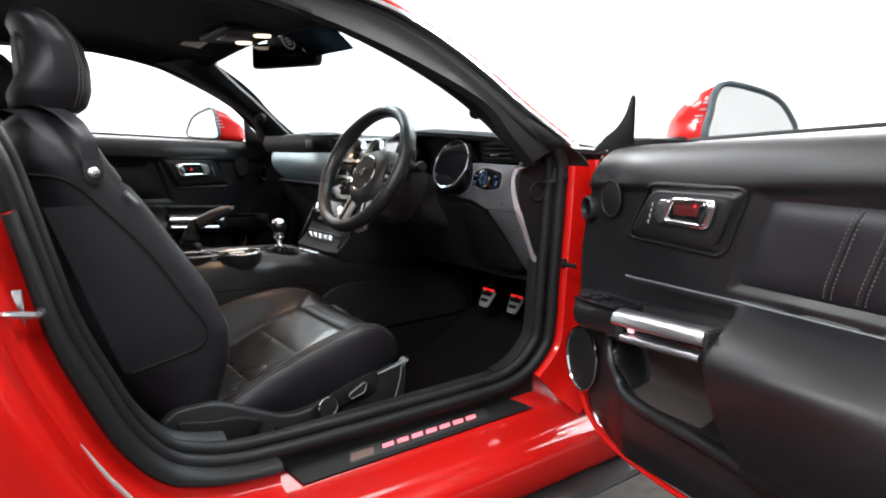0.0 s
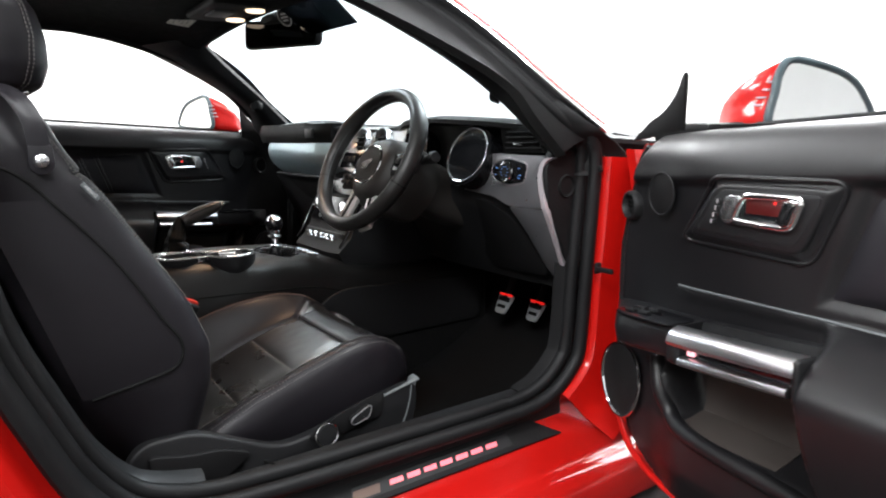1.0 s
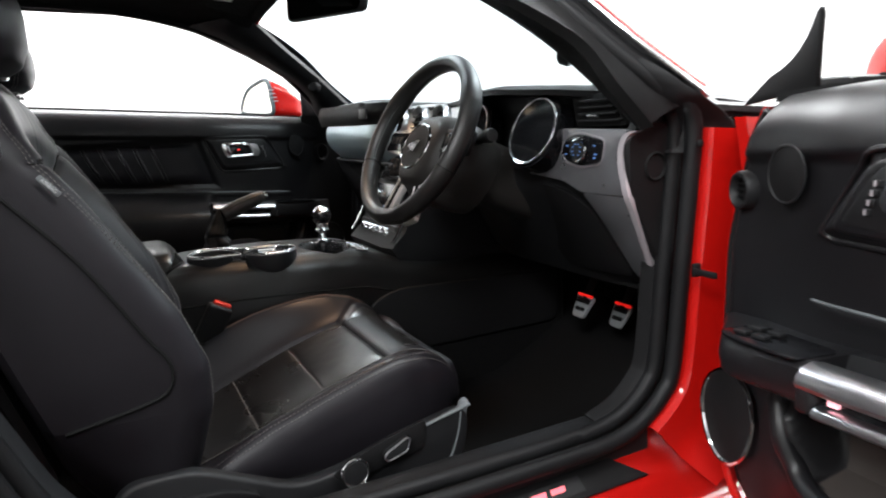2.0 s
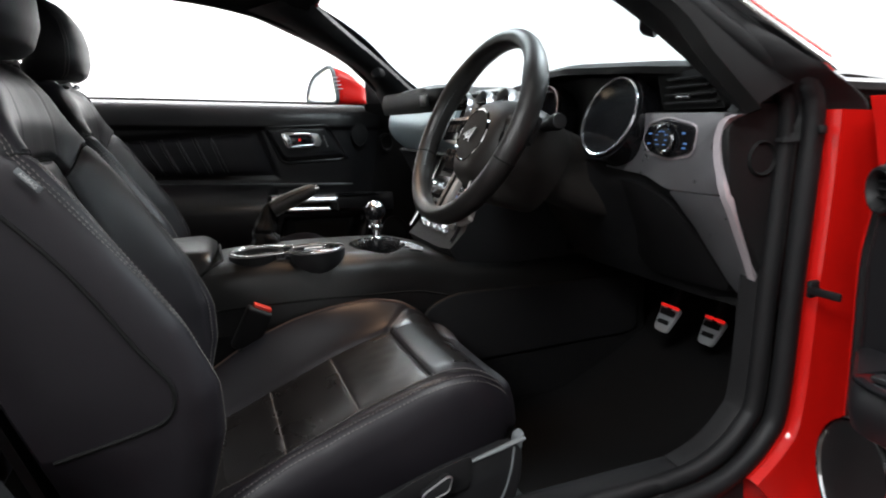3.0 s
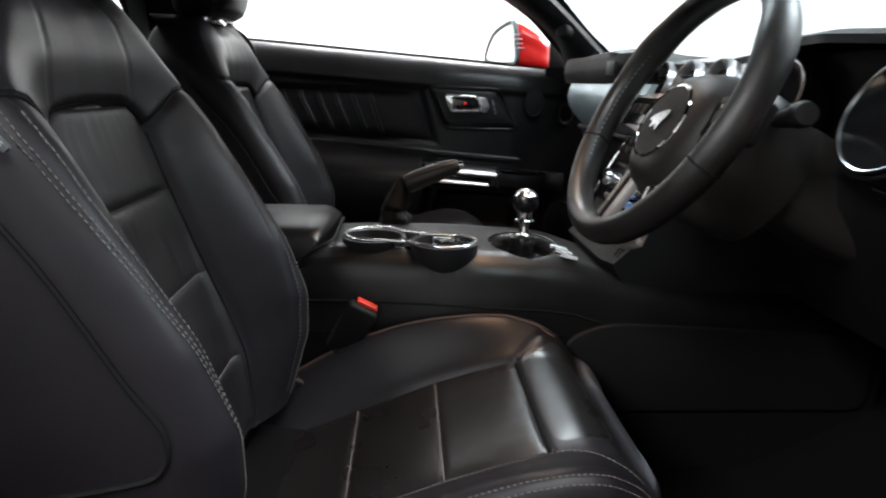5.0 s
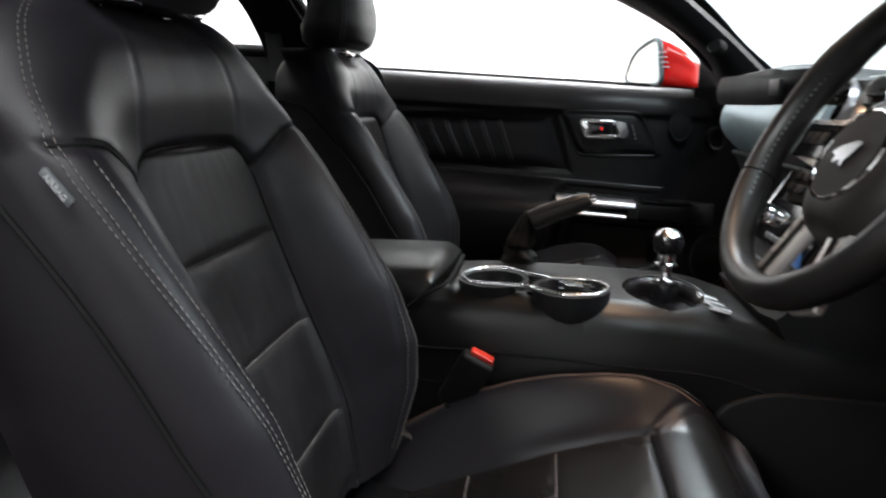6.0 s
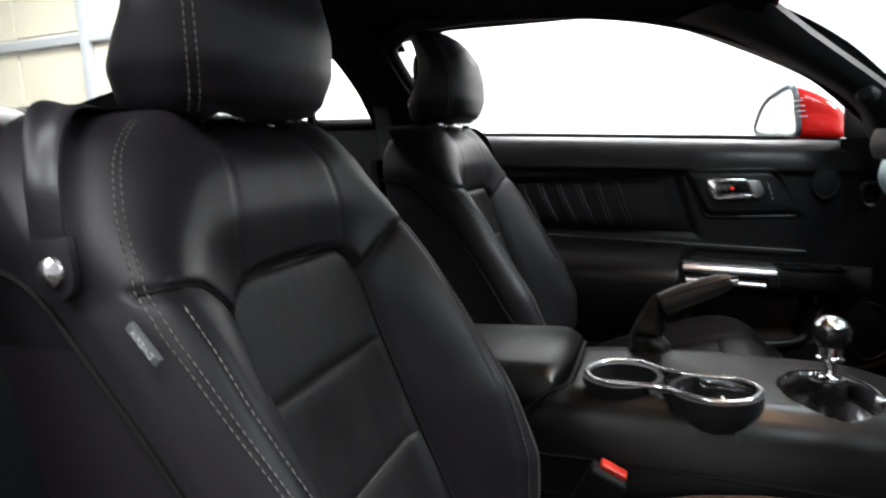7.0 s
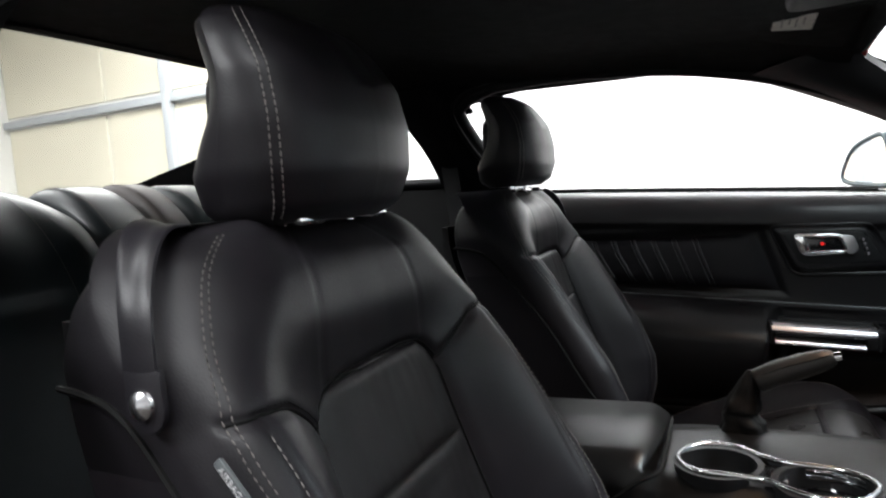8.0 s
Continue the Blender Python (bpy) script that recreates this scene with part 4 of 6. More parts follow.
    # plastic side cover, base and rails
    for sg in (1, -1):
        poly = [(0.785, 0.476), (0.778, 0.41), (0.757, 0.362), (0.55, 0.352), (0.45, 0.372), (0.29, 0.372), (0.255, 0.41), (0.258, 0.462), (0.285, 0.487), (0.36, 0.487), (0.43, 0.452), (0.50, 0.418), (0.57, 0.426), (0.66, 0.452)]
        out = [V(sg * 0.208, p.x, p.y) for p in round_poly(poly, 0.03, 3)]
        cov = part("side_cover", prism(out, (sg * 0.026, 0, 0), 0.006, 3), PLASTIC, th, "black plastic seat side cover")
        if sg > 0:
            rec = [V(0.236, p.x, p.y) for p in round_poly([(0.545, 0.425), (0.57, 0.405), (0.70, 0.428), (0.705, 0.475), (0.62, 0.456)], 0.012, 3)]
            part("control_recess", prism(rec, (0.004, 0, 0), 0.0015), DARK_PLASTIC, cov, "recessed seat control panel")
            ringm = facing((0.243, 0.580, 0.424), (1, 0, 0.05))
            part("recliner_knob", lathe([(0.001, 0.009), (0.0175, 0.0085), (0.020, 0.004), (0.020, -0.004), (0.001, -0.004)], 28, ringm), PLASTIC, cov, "round black seat control knob")
            part("knob_ring", tube([ringm @ V(0.0208 * math.cos(a), 0.0208 * math.sin(a), 0.006) for a in np.linspace(0, 2 * math.pi, 29)[:-1]], 0.0019, 6, True), CHROME, cov, "thin chrome ring")
            lev = [V(0.241, p.x, p.y) for p in round_poly([(0.626, 0.436), (0.632, 0.429), (0.664, 0.438), (0.670, 0.457), (0.663, 0.459), (0.630, 0.443)], 0.005, 3)]
            part("seat_switch", prism(lev, (0.012, 0, 0), 0.003), PLASTIC, cov, "black slide switch with bright edge")
            part("switch_edge", tube([p + V(0.0115, 0, 0) for p in lev], 0.0014, 6, True), SATIN, cov, "bright edge of the slide switch")
            front = [V(0.20, y, z) for y, z in ((0.792, 0.478), (0.780, 0.472), (0.752, 0.365), (0.765, 0.362))]
            part("cover_front", prism(front, (0.022, 0, 0), 0.004), GREY_PLASTIC, cov, "grey front edge of the side cover")
            part("cover_edge", tube(curve([(0.232, 0.60, 0.437), (0.233, 0.66, 0.452), (0.233, 0.72, 0.464), (0.232, 0.785, 0.477)], 16), [0.0008 + 0.0042 * k / 16 for k in range(17)], 8, flat=0.6), GREY_PLASTIC, cov, "grey upper edge of the side cover")
            part("cover_rib", tube(curve([(0.235, 0.768, 0.468), (0.2355, 0.760, 0.43), (0.2355, 0.742, 0.392), (0.235, 0.70, 0.372)], 16), 0.0017, 6), GREY_PLASTIC, cov)
            hing = [V(0.215, p.x, p.y) for p in round_poly([(0.285, 0.470), (0.30, 0.40), (0.38, 0.385), (0.45, 0.43), (0.40, 0.45), (0.345, 0.455)], 0.015, 3)]
            part("hinge_cover", prism(hing, (0.030, 0, 0), 0.006, 3), DARK_PLASTIC, cov, "black hinge cover")
    part("seat_base", box(-0.01, 0.53, 0.375, 0.36, 0.42, 0.085, 0.012), DARK_PLASTIC, th)
    for sg in (1, -1):
        part("seat_rail", box(sg * 0.16 - 0.01, 0.54, 0.315, 0.04, 0.56, 0.045, 0.006), SATIN, th, "metal seat rail")
    return th


PLACE = Matrix.Translation((0.415, 0, 0))
seat("black leather front seat with grey stitching, backrest upright", "front seats")
PLACE = Matrix.Translation((-0.405, -0.048, 0.012)) @ Matrix.Diagonal((-1, 1, 1, 1))
seat("black leather front seat beside the far closed door", "front seats", 0.010, 0.028)
PLACE = None


# ---- doors: u runs from the hinge along the door, v towards the cabin ----
def belt(u):
    return 0.953 + 0.058 * (u - 0.2)


FRONT_EDGE = [(0.33, 0.26), (0.36, 0.17), (0.40, 0.115), (0.46, 0.085), (0.55, 0.07), (0.75, 0.075), (0.90, 0.11), (0.97, 0.15)]


def door_front(z):
    return interp(z, FRONT_EDGE)[0]


def in_poly(u, z, poly, soft):
    """How deep (0 to 1) a place lies inside a convex outline, with a soft edge."""
    d = 1e9
    for (a, b), (c, e) in zip(poly, poly[1:] + poly[:1]):
        l = math.hypot(c - a, e - b)
        d = min(d, ((c - a) * (z - b) - (e - b) * (u - a)) / l)
    return sstep(-soft / 2, soft / 2, d)


HANDLE_PANEL = [(0.285, 0.800), (0.475, 0.792), (0.525, 0.888), (0.345, 0.882)]
INSERT = [(0.505, 0.742), (1.13, 0.745), (1.13, 0.885), (0.55, 0.890)]
POCKET = [(0.285, 0.500), (0.52, 0.495), (0.49, 0.605), (0.255, 0.61)]


def door_v(u, z):
    """Depth of the inner door trim."""
    b = belt(u)
    v = 0.088
    v += 0.010 * sstep(b - 0.086, b - 0.070, z) + 0.006 * sstep(0.70, 0.86, z)
    e = max(0.0, (z - (b - 0.075)) / 0.075)
    v -= 0.058 * (1 - math.sqrt(max(0.0, 1 - min(1.0, e) ** 2)))
    v -= 0.009 * in_poly(u, z, INSERT, 0.022)
    v += 0.012 * in_poly(u, z, HANDLE_PANEL, 0.016)
    # armrest: low shelf with switches in front, then a thick padded rest
    start = 0.522 + 0.26 * max(0.0, 0.65 - z)
    pad = sstep(start - 0.014, start + 0.030, u) * (1 - sstep(1.00, 1.16, u))
    under = min(1.0, max(0.0, (0.635 - z) / 0.165))
    over = min(1.0, max(0.0, (z - 0.635) / 0.088))
    arm_pad = math.sqrt(1 - under ** 2.2) * (1 - over ** 2.4) * 0.110 * pad
    v += arm_pad
    v += 0.003 * sstep(0.705, 0.713, z) * (1 - sstep(0.718, 0.724, z)) * sstep(0.25, 0.3, u)
    v -= 0.055 * in_poly(u, z, POCKET, 0.02) * (1 - 0.9 * pad)
    v += 0.016 * math.exp(-(((u - 0.255) / 0.018) ** 2)) * sstep(0.50, 0.56, z) * (1 - sstep(0.575, 0.60, z))
    v += 0.014 * sstep(0.505, 0.485, z) * sstep(0.20, 0.30, u)
    v -= 0.012 * sstep(0.42, 0.36, z)
    v -= 0.024 * sstep(0.30, 0.14, u)
    v -= 0.05 * sstep(0.05, 0.0, u - door_front(z))
    return v


def on(u, z, lift=0.0):
    return V(u, door_v(u, z) + lift, z)


def car_door(label, driver):
    global PLACE
    global BEND
    th = thing("hinged_door", (0.6, 0, 0.34), label, "car door", "doors of the car")
    slope = [(0.50, 0.0), (0.63, 0.075), (0.69, 0.075), (0.715, 0.02), (0.75, 0.0)] if driver else [(0.45, 0.0), (0.62, 0.08), (0.72, 0.08), (0.77, 0.06), (0.84, 0.0), (0.93, 0.0), (0.96, 0.010)]

    def rise(p):
        """Armrest, pull and the insert's lower edge climb towards the rear."""
        return V(p.x, p.y, p.z + interp(p.z, slope)[0] * (min(p.x, 0.545 if driver else 0.95) - 0.54))

    BEND = rise

    def skin(u, v, out=0.0):
        z = lerp(0.335, 0.94, v)
        f = door_front(z)
        x = lerp(f, 1.20, u)
        return V(x, -0.088 + 0.03 * (1 - v) ** 2 + 0.012 * math.sin(math.pi * v) * -1, lerp(0.335, belt(x) - 0.01, v))

    part("outer_skin", sheet(skin, 24, 24, (0, 0.006, 0)), RED, th, "glossy red outer door skin")

    def shell(u, v):
        z = lerp(0.335, 0.93, v)
        x = lerp(door_front(z), 1.20, u)
        return V(x, 0.03, z)

    part("inner_shell", sheet(shell, 24, 24, (0, -0.006, 0)), RED, th, "red painted inner door frame")
    part("door_edge", sheet(lambda u, v: V(door_front(lerp(0.335, 0.935, v)) - 0.002 * math.sin(math.pi * u), lerp(-0.084, 0.034, u), lerp(0.335, 0.935, v)), 6, 30, (0.006, 0, 0)), RED, th, "red door end")
    part("door_bottom", sheet(lambda u, v: V(lerp(0.26, 1.20, v), lerp(-0.060, 0.034, u), 0.335 - 0.004 * math.sin(math.pi * u)), 4, 8, (0, 0, 0.006)), RED, th, "red lower door edge")
    part("lower_hem", tube(curve([(0.105, 0.060, 0.47), (0.135, 0.066, 0.41), (0.19, 0.072, 0.372), (0.28, 0.076, 0.352), (0.45, 0.078, 0.342), (0.80, 0.078, 0.338), (1.19, 0.078, 0.338)], 40), 0.006, 8), RED, th, "red folded lower door edge")
    part("door_seal", tube([V(door_front(z) + 0.02, 0.04, z) for z in np.linspace(0.36, 0.93, 24)], 0.008, 8), RUBBER, th)

    def trim(u, v):
        z = lerp(0.362, 1.0, v)
        x = lerp(door_front(min(z, 0.95)) + 0.012, 1.19, u)
        z = lerp(0.362, belt(x), v)
        return on(x, z)

    tr = part("trim_panel", sheet(trim, 240, 170, (0, -0.02, 0)), DOOR_TRIM, th, "black moulded inner door trim with padded armrest", 70)
    part("belt_shelf", sheet(lambda u, v: V(lerp(0.16, 1.19, u), lerp(0.044, -0.055, v), belt(lerp(0.16, 1.19, u)) + 0.002 * (1 - v)), 20, 4, (0, 0, -0.012)), DARK_PLASTIC, th, "black upper door ledge")
    part("belt_weatherstrip", tube([V(u, -0.03, belt(u) + 0.005) for u in np.linspace(0.30, 1.19, 16)], 0.005, 6), RUBBER, th)
    part("demister_slot", box(0.345, 0.045, belt(0.345) + 0.003, 0.09, 0.008, 0.003, 0.001), SEAM, th)
    # padded insert with seams and paired stitching
    ins = part("insert_pad", sheet(lambda u, v: V(lerp(lerp(0.515, 0.558, v), 1.11, u), door_v(0.8, 0.815) + 0.012 * (1 - abs(2 * v - 1) ** 5) * (1 - max(0.0, 1 - u * 14) ** 2), lerp(0.749, 0.882, v)), 90, 24, (0, -0.012, 0)), LEATHER_SIDE, th, "soft black padded door insert")
    for k in range(6):
        ut, ub = 0.692 + 0.047 * k, 0.655 + 0.045 * k
        part("rib", tube([V(lerp(ub, ut, t), door_v(0.8, 0.815) + 0.012 * (1 - abs(2 * (lerp(0.755, 0.877, t) - 0.749) / 0.133 - 1) ** 5) - 0.0005, lerp(0.755, 0.877, t)) for t in np.linspace(0, 1, 14)], 0.003, 8), LEATHER_SIDE, ins)
        for d in (-0.0055, 0.0055):
            part("stitching", stitches([V(lerp(ub, ut, t) + d, door_v(0.8, 0.815) + 0.013 * (1 - abs(2 * (lerp(0.755, 0.877, t) - 0.749) / 0.133 - 1) ** 5) + 0.0005, lerp(0.755, 0.877, t)) for t in np.linspace(0, 1, 14)], r=0.001), THREAD if driver else GREY_PLASTIC, ins, "pale paired stitching")
    part("armrest_seam", tube([on(u, 0.722, 0.001) for u in np.linspace(0.27, 1.13, 40)], 0.0018, 6), GREY_PLASTIC, tr)
    # door release
    rec = [V(p.x, 0.1068, p.y) for p in round_poly([(0.382, 0.834), (0.398, 0.870), (0.484, 0.872), (0.470, 0.832)], 0.011, 4)]
    hp = part("release_panel", prism([V(p.x, 0.090, p.y) for p in round_poly([(0.296, 0.803), (0.345, 0.884), (0.520, 0.887), (0.481, 0.798)], 0.02, 4)], (0, 0.016, 0), 0.007, 3), DOOR_TRIM, th, "raised black door release panel")
    part("release_plate", prism([V(p.x, 0.102, p.y) for p in round_poly([(0.312, 0.812), (0.354, 0.876), (0.508, 0.878), (0.474, 0.809)], 0.014, 4)], (0, 0.0048, 0), 0.0016), PLASTIC, hp, "matt black plate round the release")
    lipline = [V(p.x, 0, p.y) for p in round_poly([(0.281, 0.793), (0.337, 0.893), (0.534, 0.896), (0.490, 0.787)], 0.022, 5)]
    part("panel_lip", tube([on(p.x, p.z, 0.001) for p in lipline], 0.0035, 8, True), DOOR_TRIM, hp)
    part("release_cup", prism(rec, (0, 0.002, 0), 0.0005), GLOSS_BLACK, hp, "dark cup behind the release lever")
    part("cup_lamp", box(0.444, 0.1098, 0.863, 0.004, 0.002, 0.004, 0.001) if driver else box(0.43, 0.1090, 0.852, 0.006, 0.002, 0.006, 0.001), RED_GLOW, hp, "small red lamp in the cup")
    if driver:
        # red light spread over the cup, put in as a faintly glowing patch
        part("cup_glow", box(0.428, 0.1092, 0.856, 0.054, 0.0012, 0.020, 0.0005), glow("dim_red_glow", (0.05, 0.001, 0.001), 0.08), hp, "dim glowing patch for the red light spread in the cup")
    part("release_bezel", tube([p + V(0, 0.005, 0) for p in rec], 0.0050, 10, True), CHROME, hp, "chrome frame round the release")
    lv = [V(p.x, 0.108, p.y) for p in round_poly([(0.452, 0.837), (0.463, 0.868), (0.484, 0.869), (0.471, 0.835)], 0.006, 3)]
    part("release_lever", prism(lv, (0, 0.012, 0), 0.004, 3), CHROME, hp, "chrome door release lever")
    lv2 = [V(p.x, 0.106, p.y) for p in round_poly([(0.362, 0.842), (0.372, 0.868), (0.396, 0.870), (0.384, 0.830), (0.370, 0.830)], 0.006, 3)]
    part("release_mount", prism(lv2, (0, 0.010, 0), 0.003, 3), SATIN, hp, "bright end of the release")
    for k in range(4):
        mb = part("memory_button", box(0.346 + 0.003 * k, 0.1075, 0.829 + 0.0098 * k, 0.009, 0.004, 0.007, 0.001), PLASTIC, hp, "small lock and memory button")
        part("button_mark", box(0.3445 + 0.003 * k, 0.1098, 0.829 + 0.0098 * k, 0.0022, 0.001, 0.0055, 0), TRIM_EDGE, mb)
    # speakers
    def grille(u, z, ru, rz, name, label, chrome):
        y = door_v(u, z) + (0.004 if chrome else 0.010)
        pts = [V(u + ru * math.cos(a), y + (0.0 if not chrome else 0.006), z + rz * math.sin(a)) for a in np.linspace(0, 2 * math.pi, 37)[:-1]]
        g = part(name, prism(pts, (0, 0.004, 0), 0.0015), DARK_PLASTIC, th, label)
        part("ring", tube([p + V(0, 0.004, 0) for p in pts], 0.0030 if chrome else 0.0018, 6, True), CHROME if chrome else PLASTIC, g, "chrome speaker ring" if chrome else "")
        return g

    sp = grille(0.134, 0.526, 0.048, 0.082, "door_speaker", "round black door speaker with chrome ring", True)
    grille(0.236, 0.859, 0.026, 0.033, "tweeter", "small round black tweeter grille", False)
    vm = facing((0.143, door_v(0.143, 0.831) + 0.004, 0.831), (-0.25, 1, 0))
    vent = part("side_vent", lathe([(0.0165, -0.006), (0.0175, 0.004), (0.0205, 0.0075), (0.0235, 0.0065), (0.0255, 0.002), (0.026, -0.01), (0.012, -0.012)], 28, vm), PLASTIC, th, "round black demister vent")
    part("vent_bore", lathe([(0.001, -0.004), (0.0168, -0.005), (0.001, -0.008)], 20, vm), SEAM, vent)
    for k in (-1, 0, 1):
        fin = box(0, 0, 0, 0.030 - 0.004 * abs(k), 0.0014, 0.004, 0.0004, 1)
        fin.transform(vm @ Matrix.Translation((0, 0.008 * k, -0.001)))
        part("vent_fin", fin, DARK_PLASTIC, vent)
    # pull handle
    us = np.linspace(0.336, 0.545, 14)
    shelf = [(0.0, 0.634), (0.80, 0.640), (0.95, 0.650), (1.0, 0.668), (0.97, 0.685), (0.88, 0.6925), (0.0, 0.6925)]
    part("armrest_shelf", loft([[V(u, 0.070 + 0.100 * k * sstep(0.10, 0.235, u), z) for k, z in shelf] for u in np.linspace(0.135, 0.338, 24)]), DOOR_TRIM, th, "black armrest shelf with the window switches", 35)
    carrier = [(0.085, 0.636), (0.160, 0.636), (0.172, 0.644), (0.172, 0.676), (0.166, 0.690), (0.150, 0.690), (0.144, 0.672), (0.112, 0.672), (0.106, 0.692), (0.085, 0.692)]
    part("grab_well", loft([[V(u, v, z) for v, z in carrier] for u in us]), PLASTIC, th, "black grab well behind the pull", 25)
    bar = [(0.148, 0.6920), (0.164, 0.6950), (0.178, 0.6925), (0.186, 0.6850), (0.188, 0.6770), (0.184, 0.6715), (0.172, 0.6715), (0.172, 0.688), (0.150, 0.688)]
    pull = part("pull_handle", loft([[V(u, v + 0.003 * math.sin(math.pi * (u - 0.345) / 0.194), z) for v, z in bar] for u in np.linspace(0.345, 0.539, 20)]), SATIN, th, "bright satin metal door pull", 50)
    part("pull_grip", loft([[V(u, v, z) for v, z in ((0.170, 0.645), (0.183, 0.645), (0.188, 0.649), (0.187, 0.655), (0.182, 0.658), (0.170, 0.658))] for u in np.linspace(0.366, 0.533, 8)]), SATIN, pull, "bright lower bar of the pull", 50)
    part("pull_end", box(0.352, 0.170, 0.666, 0.024, 0.030, 0.042, 0.008, 3), PLASTIC, pull, "dark end piece of the pull")
    part("pull_end", box(0.541, 0.165, 0.668, 0.010, 0.040, 0.052, 0.005, 3), PLASTIC, pull, "dark end piece of the pull")
    part("pull_lining", box(0.448, 0.172, 0.6645, 0.165, 0.004, 0.013, 0.001), GLOSS_BLACK, pull, "gloss black lining of the pull")
    if driver:
        part("pull_lamp", box(0.382, 0.1755, 0.6655, 0.012, 0.006, 0.008, 0.001), glow("pink_lamp", (1, 0.45, 0.5), 1.0), pull, "small lit lamp in the pull")
    sw = part("switch_plate", prism([V(p.x, p.y, 0.692) for p in round_poly([(0.205, 0.10), (0.20, 0.155), (0.24, 0.168), (0.330, 0.172), (0.335, 0.115)], 0.012, 3)], (0, 0, 0.0025), 0.001), GLOSS_BLACK, th, "window switch plate on the armrest")
    for k in range(4):
        part("window_switch", box(0.232 + 0.028 * (k % 2), 0.125 + 0.022 * (k // 2), 0.6965, 0.019, 0.013, 0.003, 0.001), PLASTIC, sw)
    part("pocket_liner", sheet(lambda u, v: on(lerp(0.29, 0.46, u), lerp(0.492, 0.585, v), 0.002), 10, 6, (0, -0.004, 0)), material("brown_grey_pocket_felt", (0.036, 0.028, 0.024), 0.8, vary=0.15, scale=20), th, "brown-grey lined door pocket")
    lip = curve([(u, 0, z) for u, z in ((0.226, 0.606), (0.246, 0.552), (0.264, 0.510), (0.302, 0.487), (0.435, 0.480), (0.62, 0.476), (0.90, 0.474), (1.12, 0.474))], 50)
    lip = [on(p.x, p.z, 0.003) for p in lip]
    for _ in range(12):
        lip = lip[:1] + [(a + b * 2 + c) / 4 for a, b, c in zip(lip, lip[1:], lip[2:])] + lip[-1:]
    part("pocket_lip", tube(lip, 0.0135, 12), DOOR_TRIM, th, "rounded lip of the door pocket")
    # sail panel and door mirror
    sail = [V(u, -0.006, z) for u, z in ((0.062, 0.938), (0.080, 0.954), (0.106, 0.974), (0.125, 0.983), (0.139, 0.992), (0.152, 1.005), (0.163, 1.020), (0.1745, 1.046), (0.1795, 1.0525), (0.1815, 1.045), (0.1800, 0.957))]
    part("sail_panel", prism(sail, (0, 0.009, 0), 0.0010), DARK_PLASTIC, th, "black triangular sail panel")
    BEND = None
    moved = PLACE
    if not driver:
        PLACE = PLACE @ Matrix.Translation((0.05, 0.085, 0.012))
    turn = 0.18 if driver else 0.30
    mr = part("mirror_shell", loft(mirror_rings(turn)), RED, th, "glossy red door mirror shell")
    part("mirror_frame", tube(mirror_face(0.0, 1.0, turn), 0.0075, 8, True), BLUE_TINT, mr, "dark mirror rim")
    part("mirror_glass", prism(mirror_face(0.002, 0.97, turn), (-0.003, 0, 0), 0), MIRROR, mr, "mirror glass reflecting the bright hall")
    if driver:
        part("mirror_foot", box(0.16, -0.11, 0.955, 0.07, 0.14, 0.03, 0.01), DARK_PLASTIC, mr)
    for k in range(4):
        part("mirror_rib", box(0.205 + 0.003 * k, -0.149 - 0.0035 * k, 0.998 + 0.013 * k, 0.020, 0.010, 0.0035, 0.001), TRIM_EDGE, mr)
    PLACE = moved
    return th


MIRROR_OUT = [(-0.155, 0.958), (-0.160, 1.02), (-0.168, 1.055), (-0.190, 1.074), (-0.245, 1.067), (-0.31, 1.048), (-0.350, 1.015), (-0.366, 0.968), (-0.25, 0.954)]


def mirror_face(du, k, turn):
    c = V(0, -0.255, 1.015)
    return [V(0.245 + du - turn * (p.x + 0.255), c.y + (p.x - c.y) * k, c.z + (p.y - c.z) * k) for p in loop2d(MIRROR_OUT, 48)]


def mirror_rings(turn):
    face = mirror_face(0.0, 1.0, turn)
    tip, mid = V(0.105, -0.195, 0.966), V(0.245, -0.255, 1.012)
    rings = []
    for f in (0.0, 0.06, 0.14, 0.25, 0.38, 0.52, 0.66, 0.79, 0.89, 0.96, 0.99):
        keep = 0.985 if f == 0 else 1.04 * math.sqrt(1 - f ** 1.7)
        rings.append([mid.lerp(tip, f) + (p - mid) * keep for p in face])
    return rings


dx, dy = math.cos(radians(-8.7)), math.sin(radians(-8.7))
PLACE = Matrix(((dx, dy, 0, 0.814), (dy, -dx, 0, 1.134), (0, 0, 1, -0.008), (0, 0, 0, 1)))
car_door("red car door standing wide open, black inner trim with chrome handles", True)
PLACE = Matrix(((0, 1, 0, -0.814), (-1, 0, 0, 1.134), (0, 0, 1, 0.012), (0, 0, 0, 1)))
car_door("closed red car door with black inner trim and bright pull handle", False)
PLACE = None


# ---- dashboard ----
dash = thing("dashboard", (0, 1.2, 0.95), "black dashboard with brushed metal trim and chrome-ringed gauges", "dashboard")
TOPZ = [(-0.70, 0.955, 1.00), (-0.55, 0.975, 0.955), (-0.40, 0.985, 0.945), (-0.20, 0.990, 0.945), (-0.12, 0.978, 0.975), (-0.06, 0.965, 1.02), (0.10, 0.965, 1.03), (0.20, 0.972, 1.03), (0.24, 0.985, 1.02), (0.38, 0.988, 1.01), (0.55, 0.978, 1.03), (0.66, 0.968, 1.06), (0.72, 0.945, 1.09)]


def dash_top(u, v):
    x = lerp(-0.70, 0.72, u)
    z, y = interp(x, TOPZ)
    yy = lerp(y, 1.40, v)
    return V(x, yy, z + 0.006 * math.sin(math.pi * min(1, v * 3)) - 0.02 * v - 0.004 * (1 - sstep(0, 0.05, v)))


